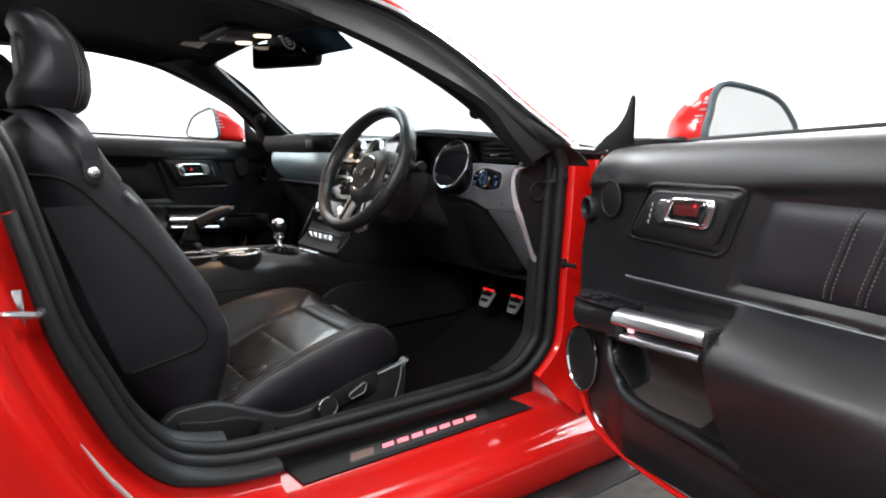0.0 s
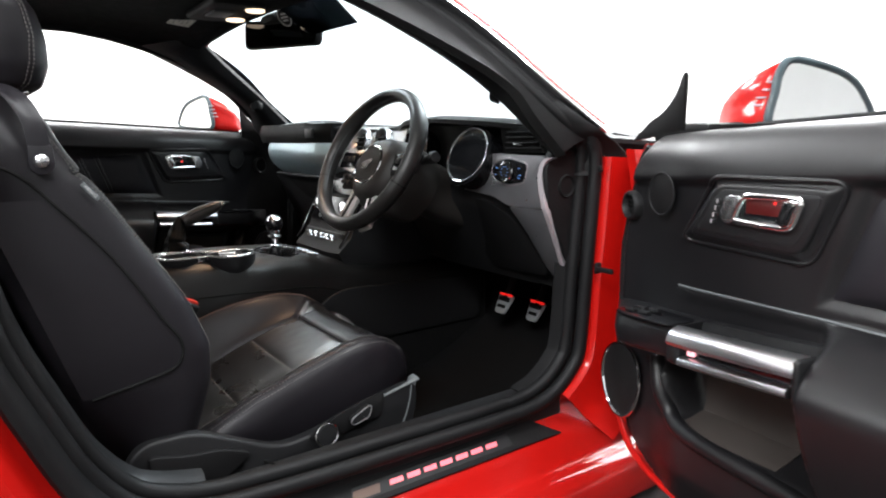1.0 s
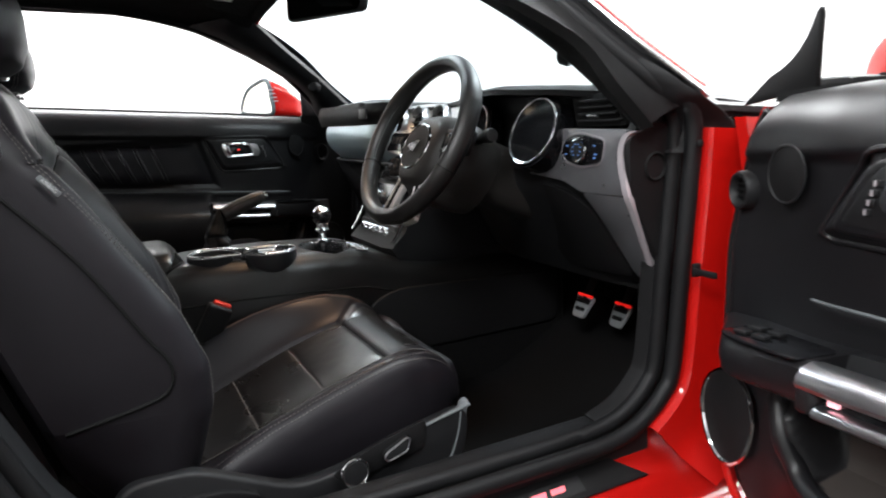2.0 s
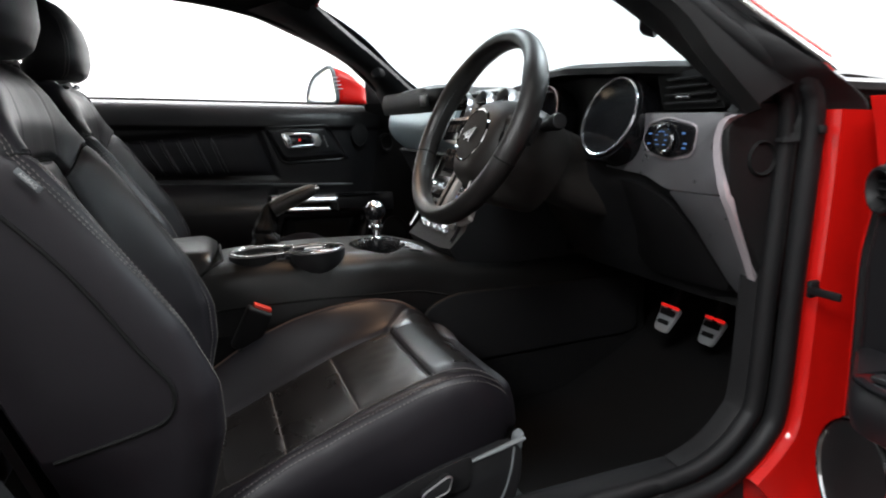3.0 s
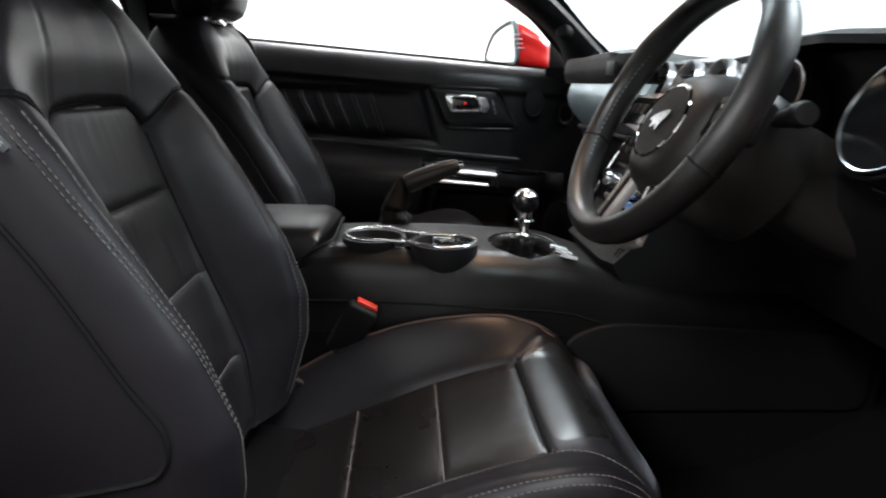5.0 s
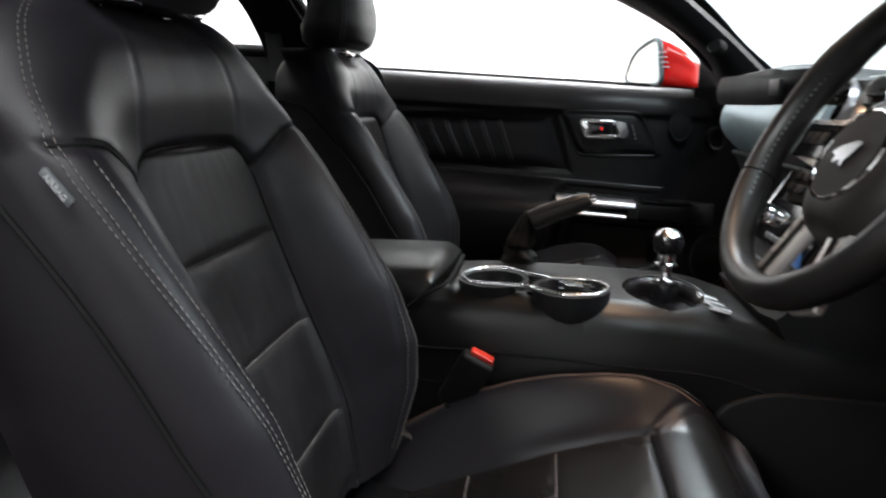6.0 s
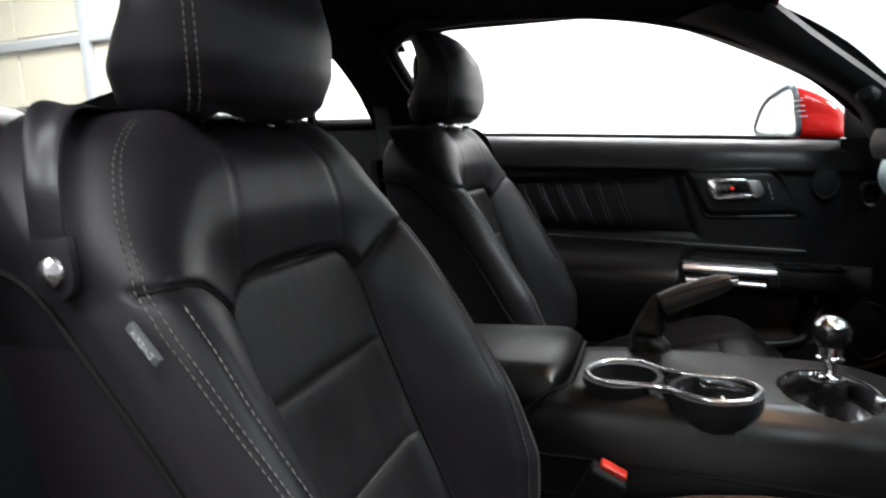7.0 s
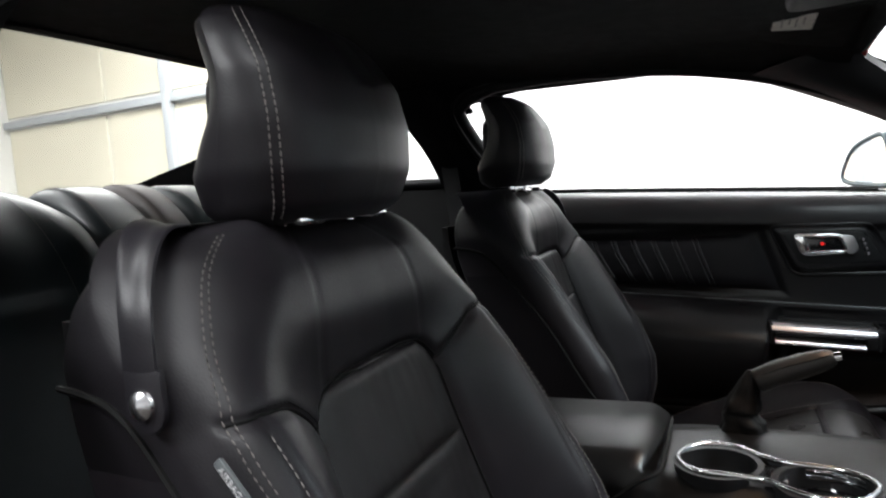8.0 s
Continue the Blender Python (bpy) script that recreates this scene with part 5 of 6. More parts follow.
part("top_pad", sheet(dash_top, 110, 24, (0, 0, -0.010)), PLASTIC, dash, "soft black dashboard top pad", 50)
# carrier behind the faces
def carrier(u, v):
    x = lerp(-0.70, 0.72, u)
    z, y = interp(x, TOPZ)
    zz = lerp(0.60, z - 0.02, v)
    return V(x, y + 0.055 + 0.58 * max(0, 0.80 - zz), zz)


part("carrier", sheet(carrier, 40, 20, (0, 0.05, 0)), DARK_PLASTIC, dash, "black lower dashboard")
# passenger side: brow band with screen strip, brushed trim, glove box
part("brow_band", sheet(lambda u, v: V(lerp(-0.66, -0.10, u), 0.948 - 0.008 * math.sin(math.pi * v) + 0.04 * (2 * u - 1) ** 6, lerp(0.924, 0.982, v)), 30, 6, (0, 0.03, 0)), DARK_PLASTIC, dash, "black band under the brow")
part("passenger_trim", sheet(lambda u, v: V(lerp(-0.575 + 0.03 * (1 - v), -0.05, u), 0.950 - 0.016 * math.sin(math.pi * v) + 0.035 * (1 - v) ** 2 + 0.05 * (1 - sstep(0, 0.12, u)) + 0.03 * sstep(0.8, 1, u), lerp(0.825, 0.925, v)), 60, 16, (0, 0.012, 0)), TRIM_BLUE, dash, "brushed blue-grey aluminium dash trim", 60)
part("trim_lip", tube([V(x, 0.985, 0.820) for x in np.linspace(-0.54, -0.06, 12)], 0.006, 8), PLASTIC, dash)
part("badge_plate", box(-0.165, 0.940, 0.954, 0.05, 0.006, 0.026, 0.001), PLASTIC, dash, "small grey badge plate")
part("glove_box", sheet(lambda u, v: V(lerp(-0.60, -0.14, u), 1.0 + 0.10 * (1 - v), lerp(0.60, 0.815, v)), 16, 10, (0, 0.03, 0)), PLASTIC, dash, "black glove box lid")
pv = part("side_air_vent", box(-0.60, 0.985, 0.945, 0.07, 0.02, 0.036, 0.008), GLOSS_BLACK, dash, "black side air vent")
part("vent_tab", box(-0.60, 0.972, 0.945, 0.006, 0.006, 0.006, 0.001), CHROME, pv)
# centre: bright vent panel with three round vents
cp = part("vent_panel", sheet(lambda u, v: V(lerp(-0.16, 0.235, u), 1.0 + 0.035 * v, lerp(0.885, 0.962, v) + 0.006 * math.sin(math.pi * u)), 24, 6, (0, 0.03, 0)), material("bright_vent_panel", (0.78, 0.78, 0.79), 0.35, 0.4, vary=0.05), dash, "bright silver vent panel")
for vx in (-0.075, 0.035, 0.145):
    m = facing((vx, 1.008, 0.925), (0, -1, 0.35))
    part("round_vent", lathe([(0.026, 0.0), (0.034, 0.008), (0.039, 0.010), (0.042, 0.004), (0.042, -0.01), (0.02, -0.012)], 32, m), SATIN, cp, "round air vent with metal ring")
    part("vent_bore", lathe([(0.001, 0.001), (0.028, 0.0), (0.001, -0.006)], 24, m), SEAM, cp)
    for k in (-1, 0, 1):
        bl = box(0, 0, 0, 0.05, 0.0025, 0.008, 0.001)
        bl.transform(m @ Matrix.Translation((0, 0.013 * k, 0.004)))
        part("vent_blade", bl, DARK_PLASTIC, cp)
# driver's binnacle and gauges
part("binnacle", sheet(lambda u, v: V(lerp(0.225, 0.74, u), 1.055 + 0.045 * v, lerp(0.80, 0.978, v) - 0.02 * sstep(0.75, 1, u) * v), 20, 10, (0, 0.03, 0)), DARK_PLASTIC, dash, "black gauge binnacle face")
for gx in (0.277, 0.510):
    m = facing((gx, 1.018, 0.9010), (0.04, -1, 0.42))
    gg = part("gauge", lathe([(0.0620, 0.004), (0.0605, -0.03), (0.060, -0.034), (0.001, -0.034), (0.001, -0.036), (0.069, -0.036), (0.070, 0.0)], 40, m), GLOSS_BLACK, dash, "round dark gauge in a deep cowl")
    part("gauge_ring", tube([m @ V(0.0625 * math.cos(a), 0.0625 * math.sin(a), 0.004) for a in np.linspace(0, 2 * math.pi, 65)[:-1]], 0.0022, 8, True), SOFT_CHROME, gg, "chrome gauge ring")
# driver's outer air vent
ov = part("outer_air_vent", prism([V(p.x, 1.052, p.y) for p in round_poly([(0.592, 0.908), (0.578, 0.958), (0.672, 0.962), (0.716, 0.908)], 0.006, 3)], (0, 0.03, 0), 0.002), SEAM, dash, "black rectangular air vent")
for k in range(4):
    part("vent_blade", box(0.647 + 0.003 * (3 - k), 1.047, 0.917 + 0.011 * k, 0.104 - 0.010 * k, 0.008, 0.003, 0.001, 2), DARK_PLASTIC, ov)
part("vent_tab", box(0.655, 1.036, 0.925, 0.026, 0.008, 0.005, 0.002), SATIN, ov, "small metal vent tab")


def face_y(z):
    return 1.035 + 0.58 * max(0.0, 0.80 - z)


def face_plate(outline, lift, thick, r=0.012):
    """A plate on the bent dashboard face from an outline of (x, z)."""
    pts = [V(p.x, face_y(p.y) - lift, p.y) for p in round_poly(outline, r, 4)]
    return prism(pts, (0, thick, 0), 0.002)


upper = face_plate([(0.462, 0.823), (0.53, 0.838), (0.566, 0.872), (0.572, 0.905), (0.742, 0.902), (0.722, 0.885), (0.722, 0.84), (0.735, 0.798), (0.63, 0.796), (0.58, 0.814)], 0.004, 0.02)
part("driver_trim", upper, TRIM_SILVER, dash, "brushed silver trim round the light switch")
lower = face_plate([(0.628, 0.795), (0.734, 0.796), (0.722, 0.72), (0.708, 0.64), (0.690, 0.612), (0.664, 0.655), (0.648, 0.74)], 0.004, 0.02, 0.006)
part("driver_trim_lower", lower, TRIM_SILVER, dash, "brushed silver lower trim")
strip = [(0.756, 0.900), (0.738, 0.893), (0.727, 0.872), (0.728, 0.84), (0.738, 0.795), (0.728, 0.72), (0.716, 0.66)]
part("trim_strip", loft([[V(p.x + a, face_y(p.z) - 0.006 + b, p.z + c) for a, b, c in ((-0.006, 0, 0), (0.006, 0, 0), (0.007, 0.012, 0), (-0.007, 0.012, 0))] for p in curve([(x, 0, z) for x, z in strip], 30)]), TRIM_EDGE, dash, "pale edge strip of the dash trim")
ls = part("light_switch", prism([V(p.x, face_y(0.87) - 0.010, p.y) for p in round_poly([(0.580, 0.868), (0.592, 0.887), (0.634, 0.896), (0.690, 0.885), (0.681, 0.850), (0.632, 0.842), (0.592, 0.850)], 0.012, 5)], (0, 0.01, 0), 0.003), GLOSS_BLACK, dash, "gloss black light switch panel with lit symbols")
part("switch_bezel", tube([V(p.x, face_y(0.87) - 0.006, p.y) for p in round_poly([(0.577, 0.868), (0.590, 0.890), (0.634, 0.899), (0.693, 0.887), (0.683, 0.847), (0.632, 0.839), (0.590, 0.847)], 0.013, 5)], 0.0009, 6, True), TRIM_EDGE, ls, "pale bezel round the switch panel")
m = facing((0.636, 1.022, 0.869), (0, -1, 0.1))
part("rotary_knob", lathe([(0.001, 0.007), (0.013, 0.0065), (0.015, 0.004), (0.016, 0.0), (0.001, 0.0)], 28, m), DARK_PLASTIC, ls, "round rotary light switch")
part("knob_ring", tube([m @ V(0.0185 * math.cos(a), 0.0185 * math.sin(a), 0.004) for a in np.linspace(0, 2 * math.pi, 33)[:-1]], 0.0025, 8, True), CHROME, ls, "chrome ring of the light switch")
for k in range(8):
    a = radians(40 * k - 50)
    bar = box(0, 0, 0, 0.0040, 0.0014, 0.0012, 0)
    bar.transform(m @ Matrix.Translation((0.0105 * math.cos(a), 0.0105 * math.sin(a), 0.0075)))
    part("switch_symbol", bar, BLUE_GLOW, ls, "small pale blue symbol")
for sx, sz in ((0.596, 0.862), (0.600, 0.876), (0.670, 0.877), (0.673, 0.863), (0.670, 0.857)):
    part("switch_symbol", box(sx, 1.0245, sz, 0.006, 0.0012, 0.0022, 0), BLUE_GLOW, ls, "small pale blue symbol")
part("end_cap", prism([V(0.745, y, z) for y, z in ((1.05, 0.915), (1.03, 0.88), (1.035, 0.80), (1.09, 0.70), (1.15, 0.62), (1.30, 0.62), (1.30, 0.885), (1.20, 0.905))], (-0.02, 0, 0), 0.004), DARK_PLASTIC, dash, "black dashboard end cap")
part("end_vent", lathe([(0.001, -0.002), (0.018, -0.001), (0.021, 0.003), (0.024, 0.0), (0.001, -0.006)], 24, facing((0.746, 1.085, 0.842), (1, 0, 0))), SEAM, dash, "round opening in the end cap")
part("knee_panel", sheet(lambda u, v: V(lerp(0.12, 0.655, u), face_y(lerp(0.60, 0.83, v)) + 0.012 + 0.02 * (2 * u - 1) ** 4 - 0.05 * math.exp(-((u - 0.46) / 0.2) ** 2) * v, lerp(0.60, 0.83, v)), 20, 14, (0, 0.03, 0)), PLASTIC, dash, "black knee panel")
part("knee_bolster", face_plate([(0.445, 0.622), (0.435, 0.775), (0.50, 0.806), (0.565, 0.796), (0.612, 0.768), (0.636, 0.700), (0.655, 0.632)], -0.004, 0.02, 0.03), DARK_PLASTIC, dash, "black knee bolster below the silver trim")
part("under_cover", sheet(lambda u, v: V(lerp(0.12, 0.69, u), lerp(1.165, 1.42, v), 0.603 + 0.03 * v), 4, 4, (0, 0, 0.012)), SEAM, dash)
part("button", box(0.575, face_y(0.70) + 0.0105, 0.70, 0.003, 0.008, 0.0035, 0.0008), BLUE_GLOW, dash, "small dim blue lit button")

# ---- centre stack ----
stack = thing("centre_stack", (0.0, 0.9, 0.66), "black centre stack with screen, chrome knobs and toggle switches", "car console")


PLACE = Matrix.Translation((-0.02, 0.072, -0.018))


prof = [(0.80, 0.655), (0.838, 0.69), (0.855, 0.73), (0.90, 0.81), (0.955, 0.905), (1.10, 0.93), (1.20, 0.60), (0.86, 0.55)]
part("housing", loft([[V(x * 1.0, y + (0.012 if abs(x) > 0.12 else 0), z) for y, z in prof] for x in (-0.145, -0.14, -0.12, 0.10, 0.128, 0.135)]), DARK_PLASTIC, stack, "black stack housing", 30)
for sgn, x in ((1, 0.135), (-1, -0.145)):
    part("side_bezel", tube(curve([(x, 0.815, 0.668), (x, 0.838, 0.70), (x, 0.87, 0.76), (x, 0.93, 0.865)], 16), 0.004, 8), GLOSS_BLACK, stack, "satin metal side bezel")
part("screen", prism([V(x, y, z) for x, y, z in ((-0.10, 0.892, 0.80), (0.085, 0.892, 0.80), (0.085, 0.945, 0.895), (-0.10, 0.945, 0.895))], (0, -0.004, 0.002), 0.001), GLOSS_BLACK, stack, "gloss black touch screen")
ra = part("radio_panel", prism([V(x, y, z) for x, y, z in ((-0.11, 0.852, 0.725), (0.10, 0.852, 0.725), (0.10, 0.884, 0.79), (-0.11, 0.884, 0.79))], (0, -0.005, 0.003), 0.001), GLOSS_BLACK, stack, "gloss black radio panel")
for kx in (-0.085, 0.078):
    part("dial", lathe([(0.001, 0.018), (0.015, 0.017), (0.017, 0.012), (0.018, 0.0), (0.001, 0.0)], 24, facing((kx, 0.868, 0.765), (0, -1, 0.5))), CHROME, ra, "chrome dial")
for k in range(6):
    part("radio_button", box(-0.055 + 0.022 * k, 0.852, 0.738, 0.016, 0.006, 0.010, 0.002), BLUE_GLOW if k in (3, 5) else GREY_PLASTIC, ra)
part("lit_display", box(0.088, 0.846, 0.735, 0.018, 0.006, 0.03, 0.001), BLUE_GLOW, ra, "small blue lit display")
tg = part("toggle_panel", box(-0.01, 0.842, 0.684, 0.23, 0.012, 0.036, 0.004), PLASTIC, stack)
for k in range(5):
    part("toggle_switch", join(box(-0.075 + 0.036 * k, 0.830, 0.686, 0.014, 0.022, 0.022, 0.006, 3), box(-0.075 + 0.036 * k, 0.826, 0.682, 0.028, 0.012, 0.008, 0.003)), CHROME, tg, "chrome toggle switch")
part("lower_slot", box(-0.01, 0.818, 0.655, 0.20, 0.02, 0.010, 0.003), GLOSS_BLACK, stack)
part("blue_button", box(0.075, 0.808, 0.657, 0.03, 0.006, 0.005, 0.001), BLUE_GLOW, stack, "dim blue lit button")

PLACE = None

# ---- centre console ----
console = thing("centre_console", (0, 0.5, 0.30), "black centre console with cup holders between the front seats", "car console")
CON = [(0.20, 0.655, 0.115), (0.40, 0.655, 0.120), (0.46, 0.660, 0.135), (0.62, 0.658, 0.150), (0.72, 0.652, 0.152), (0.80, 0.648, 0.148), (0.88, 0.62, 0.146), (1.0, 0.598, 0.146), (1.35, 0.595, 0.146)]

CON = soften(CON, 0.05)

CUPS = [((0.046, 0.492), 0.043), ((0.088, 0.607), 0.046)]
TOPX = list(np.linspace(0.128, -0.055, 62)) + [-0.075, -0.09]


def console_ring(y):
    z, w = interp(y, CON)
    wl = 0.145
    r = [(w + 0.012, 0.28), (w + 0.010, 0.53), (w + 0.008, z - 0.075), (w + 0.002, z - 0.05), (w - 0.006, z - 0.028)]
    for x in TOPX:
        x = x * w / 0.150
        zz = z - 0.018 * sstep(w - 0.06, w - 0.006, x) ** 1.5
        for (cx, cy), rr in CUPS:
            zz = min(zz, z - 0.048 * sstep(rr, rr - 0.006, math.hypot(x - cx, y - cy)))
        zz = min(zz, z - 0.030 * sstep(1.0, 0.92, math.hypot((x - 0.037) / 0.079, (y - 0.745) / 0.056)))
        r.append((x, zz))
    r += [(-wl + 0.025, z - 0.008), (-wl + 0.006, z - 0.03), (-wl - 0.004, z - 0.07), (-wl - 0.01, 0.5), (-wl - 0.012, 0.28)]
    return [V(x, y, zz) for x, zz in r]


part("console_body", loft([console_ring(y) for y in list(np.linspace(0.20, 0.43, 10)) + list(np.linspace(0.435, 0.67, 80)) + list(np.linspace(0.673, 0.82, 56)) + list(np.linspace(0.835, 1.35, 30))]), CONSOLE, console, "soft black console body", 50)
part("side_line", tube([V(interp(y, CON)[1] + 0.010, y, interp(y, CON)[0] - 0.078) for y in np.linspace(0.38, 1.2, 24)], 0.002, 6), SEAM, console)
part("console_carpet", sheet(lambda u, v: V(interp(lerp(0.30, 1.34, u), CON)[1] + 0.0125 + 0.002 * (1 - v), lerp(0.30, 1.34, u), lerp(0.29, 0.548 - 0.02 * sstep(0.0, 0.6, 1 - u), v)), 24, 6, (0.003, 0, 0)), CARPET, console, "black carpet on the lower console side")
side = [V(0.163, p.x, p.y) for p in round_poly([(0.79, 0.40), (0.80, 0.530), (0.87, 0.556), (1.32, 0.536), (1.32, 0.40)], 0.03, 4)]
part("side_pad", prism(side, (0.010, 0, 0), 0.006, 3), DARK_PLASTIC, console, "black knee pad on the console side")


def lid(y):
    """The slanted front end follows the seam on the console side."""
    t = (y - 0.16) / 0.262
    e = max(0.0, (t - 0.88) / 0.12)
    low = 0.016 * e * e
    w, z0 = 0.100, 0.655
    rows = [(w + 0.018, -0.048), (w + 0.025, -0.030), (w + 0.025, -0.004), (w + 0.019, 0.017), (w + 0.006, 0.030 - low), (w - 0.016, 0.036 - low), (0.0, 0.038 - low), (-w, 0.034 - low), (-w - 0.016, 0.024 - low), (-w - 0.02, 0.006), (-w - 0.02, -0.03)]
    return [V(x, y - 0.95 * max(0.0, 0.030 - dz) * sstep(0.0, w, x), z0 + dz) for x, dz in rows]


part("armrest_lid", loft([lid(y) for y in np.linspace(0.16, 0.422, 40)]), CONSOLE, console, "soft black armrest lid", 50)
part("lid_gap", tube(curve([(0.121, 0.335, 0.606), (0.126, 0.375, 0.640), (0.122, 0.402, 0.660), (0.105, 0.424, 0.668), (0.04, 0.426, 0.666), (-0.10, 0.426, 0.664)], 30), 0.0028, 6), SEAM, console)
# cup holders
for (cx, cy), r in CUPS:
    part("cup_liner", tube([V(cx + (r - 0.007) * math.cos(a), cy + (r - 0.007) * math.sin(a), 0.640) for a in np.linspace(0, 2 * math.pi, 33)[:-1]], 0.003, 6, True), GLOSS_BLACK, console, "rubber ring inside the cup well")
outline = loop2d([(0.046, 0.444), (0.003, 0.47), (0.003, 0.515), (0.030, 0.545), (0.045, 0.575), (0.055, 0.632), (0.088, 0.660), (0.130, 0.640), (0.138, 0.60), (0.120, 0.568), (0.102, 0.545), (0.096, 0.51), (0.088, 0.462)], 72)
part("cup_rim", tube([V(p.x, p.y, 0.668) for p in outline], 0.0036, 10, True), SOFT_CHROME, console, "slim chrome rim round both cup holders")
for (cx, cy), r in CUPS:
    part("cup_bowl", lathe([(0.001, 0.6005), (r - 0.016, 0.609), (r - 0.004, 0.628), (r + 0.001, 0.648), (r + 0.003, 0.667), (r + 0.0105, 0.6675), (r + 0.0098, 0.650), (r + 0.003, 0.626), (r - 0.012, 0.606), (0.012, 0.597)], 40, Matrix.Translation((cx + (0.011 if cx < 0.06 else 0.006), cy, 0))), PLASTIC, console, "rounded black outside of the cup well")
part("cup_bridge", prism([V(p.x, p.y, 0.655) for p in round_poly([(0.034, 0.538), (0.046, 0.573), (0.116, 0.566), (0.100, 0.541)], 0.006, 3)], (0, 0, 0.005), 0.0015), GLOSS_BLACK, console)
mid = sum(outline, V(0, 0, 0)) / len(outline)
band = [[V(p.x, p.y, 0.667), V(lerp(p.x, mid.x, 0.045), lerp(p.y, mid.y, 0.03), 0.661), V(lerp(p.x, mid.x, 0.06), lerp(p.y, mid.y, 0.04), 0.652)] for p in outline]
part("cup_wall", loft(band + band[:1], cap=False, closed=False), CHROME, console, "chrome inner wall of the cup holders", 40)

# ---- gear lever ----
gear = thing("gear_lever", (0.0, 0.755, 0.655), "chrome gear lever with ball knob in an oval well", "gear lever")


def well(a, grow=1.0):
    """Edge of the oval well round the lever."""
    return V(0.037 + 0.079 * grow * math.cos(a), 0.745 + 0.056 * grow * math.sin(a), 0)


part("plate", prism([well(a, 0.93) + V(0, 0, 0.6205) for a in np.linspace(0, 2 * math.pi, 49)[:-1]], (0, 0, 0.004), 0), GLOSS_BLACK, gear, "gloss black floor of the lever well")
wall = [[well(a, 1.01) + V(0, 0, 0.653), well(a, 0.985) + V(0, 0, 0.651), well(a, 0.955) + V(0, 0, 0.640), well(a, 0.935) + V(0, 0, 0.628)] for a in np.linspace(radians(62), radians(262), 40)]
part("well_wall", loft(wall, cap=False, closed=False), SOFT_CHROME, gear, "chrome wall along the far side of the well", 40)
part("well_rim", tube([well(a, 1.015) + V(0, 0, 0.6525) for a in np.linspace(radians(62), radians(270), 40)], 0.0022, 8), GLOSS_BLACK, gear, "gloss black rim of the well")
part("boot", lathe([(0.001, 0.0), (0.0232, 0.0), (0.0232, 0.027), (0.0222, 0.031), (0.0195, 0.0325), (0.0165, 0.031), (0.001, 0.031)], 28, Matrix.Translation((-0.004, 0.754, 0.6235))), GLOSS_BLACK, gear, "round black lever boot")
part("shaft", lathe([(0.0135, 0.0), (0.0138, 0.003), (0.0100, 0.006), (0.0088, 0.009), (0.0088, 0.024), (0.0130, 0.026), (0.0172, 0.028), (0.0172, 0.031), (0.0138, 0.0325), (0.0138, 0.046), (0.001, 0.046)], 28, Matrix.Translation((-0.005, 0.756, 0.6545))), CHROME, gear, "stepped chrome lever shaft")
kp = []
for k in range(17):
    a = -math.pi / 2 + 0.35 + (math.pi - 0.36) * k / 16
    kp.append((max(0.0008, 0.0235 * math.cos(a)), 0.0235 * math.sin(a)))
# gloss black below imitates the dark cabin reflected in the chrome ball
ball = part("ball_knob", lathe(kp[:11], 32, Matrix.Translation((-0.006, 0.757, 0.7175))), GLOSS_BLACK, gear, "lower half of the chrome ball knob, its dark reflection put in as gloss black")
part("knob_cap", lathe(kp[10:], 32, Matrix.Translation((-0.006, 0.757, 0.7175))), SOFT_CHROME, ball, "satin chrome cap of the ball knob")
for k in range(3):
    part("plate_button", tube([(0.058 + 0.022 * k, 0.792 + 0.004 * k, 0.652 - 0.002 * k), (0.066 + 0.022 * k, 0.818 + 0.004 * k, 0.647 - 0.002 * k)], [0.0065, 0.0050], 10), SOFT_CHROME, gear, "small chrome toggle beside the lever")

# ---- hand brake ----
hb = thing("hand_brake", (-0.09, 0.52, 0.655), "black leather hand brake lever, partly raised, with chrome button", "hand brake")
part("lever", tube(curve([(-0.09, 0.545, 0.7315), (-0.089, 0.555, 0.7365), (-0.087, 0.580, 0.7480), (-0.084, 0.615, 0.7615), (-0.082, 0.642, 0.7715)], 20), [0.0155, 0.0174, 0.0176, 0.0177, 0.0175, 0.0178, 0.0180, 0.0181, 0.0181, 0.0180, 0.0179, 0.0177, 0.0175, 0.0172, 0.0168, 0.0164, 0.0158, 0.0150, 0.0140, 0.0125, 0.0095], 16), WHEEL_LEATHER, hb, "black leather wrapped lever")
part("lever_seam", tube(curve([(-0.0745, 0.552, 0.745), (-0.0705, 0.580, 0.758), (-0.0675, 0.615, 0.770), (-0.0700, 0.636, 0.777)], 16), 0.0009, 6), SEAM, hb)
part("lever_button", tube([(-0.082, 0.638, 0.771), (-0.0815, 0.650, 0.773)], 0.006, 12), CHROME, hb, "chrome release button")
gb = []
prof = curve([(0.525, 0.645, 0.034), (0.525, 0.658, 0.031), (0.524, 0.670, 0.0275), (0.522, 0.682, 0.0225), (0.523, 0.689, 0.0245), (0.527, 0.702, 0.0215), (0.5305, 0.716, 0.0165), (0.5335, 0.730, 0.0115), (0.5355, 0.740, 0.0080), (0.537, 0.7475, 0.0040)], 54)
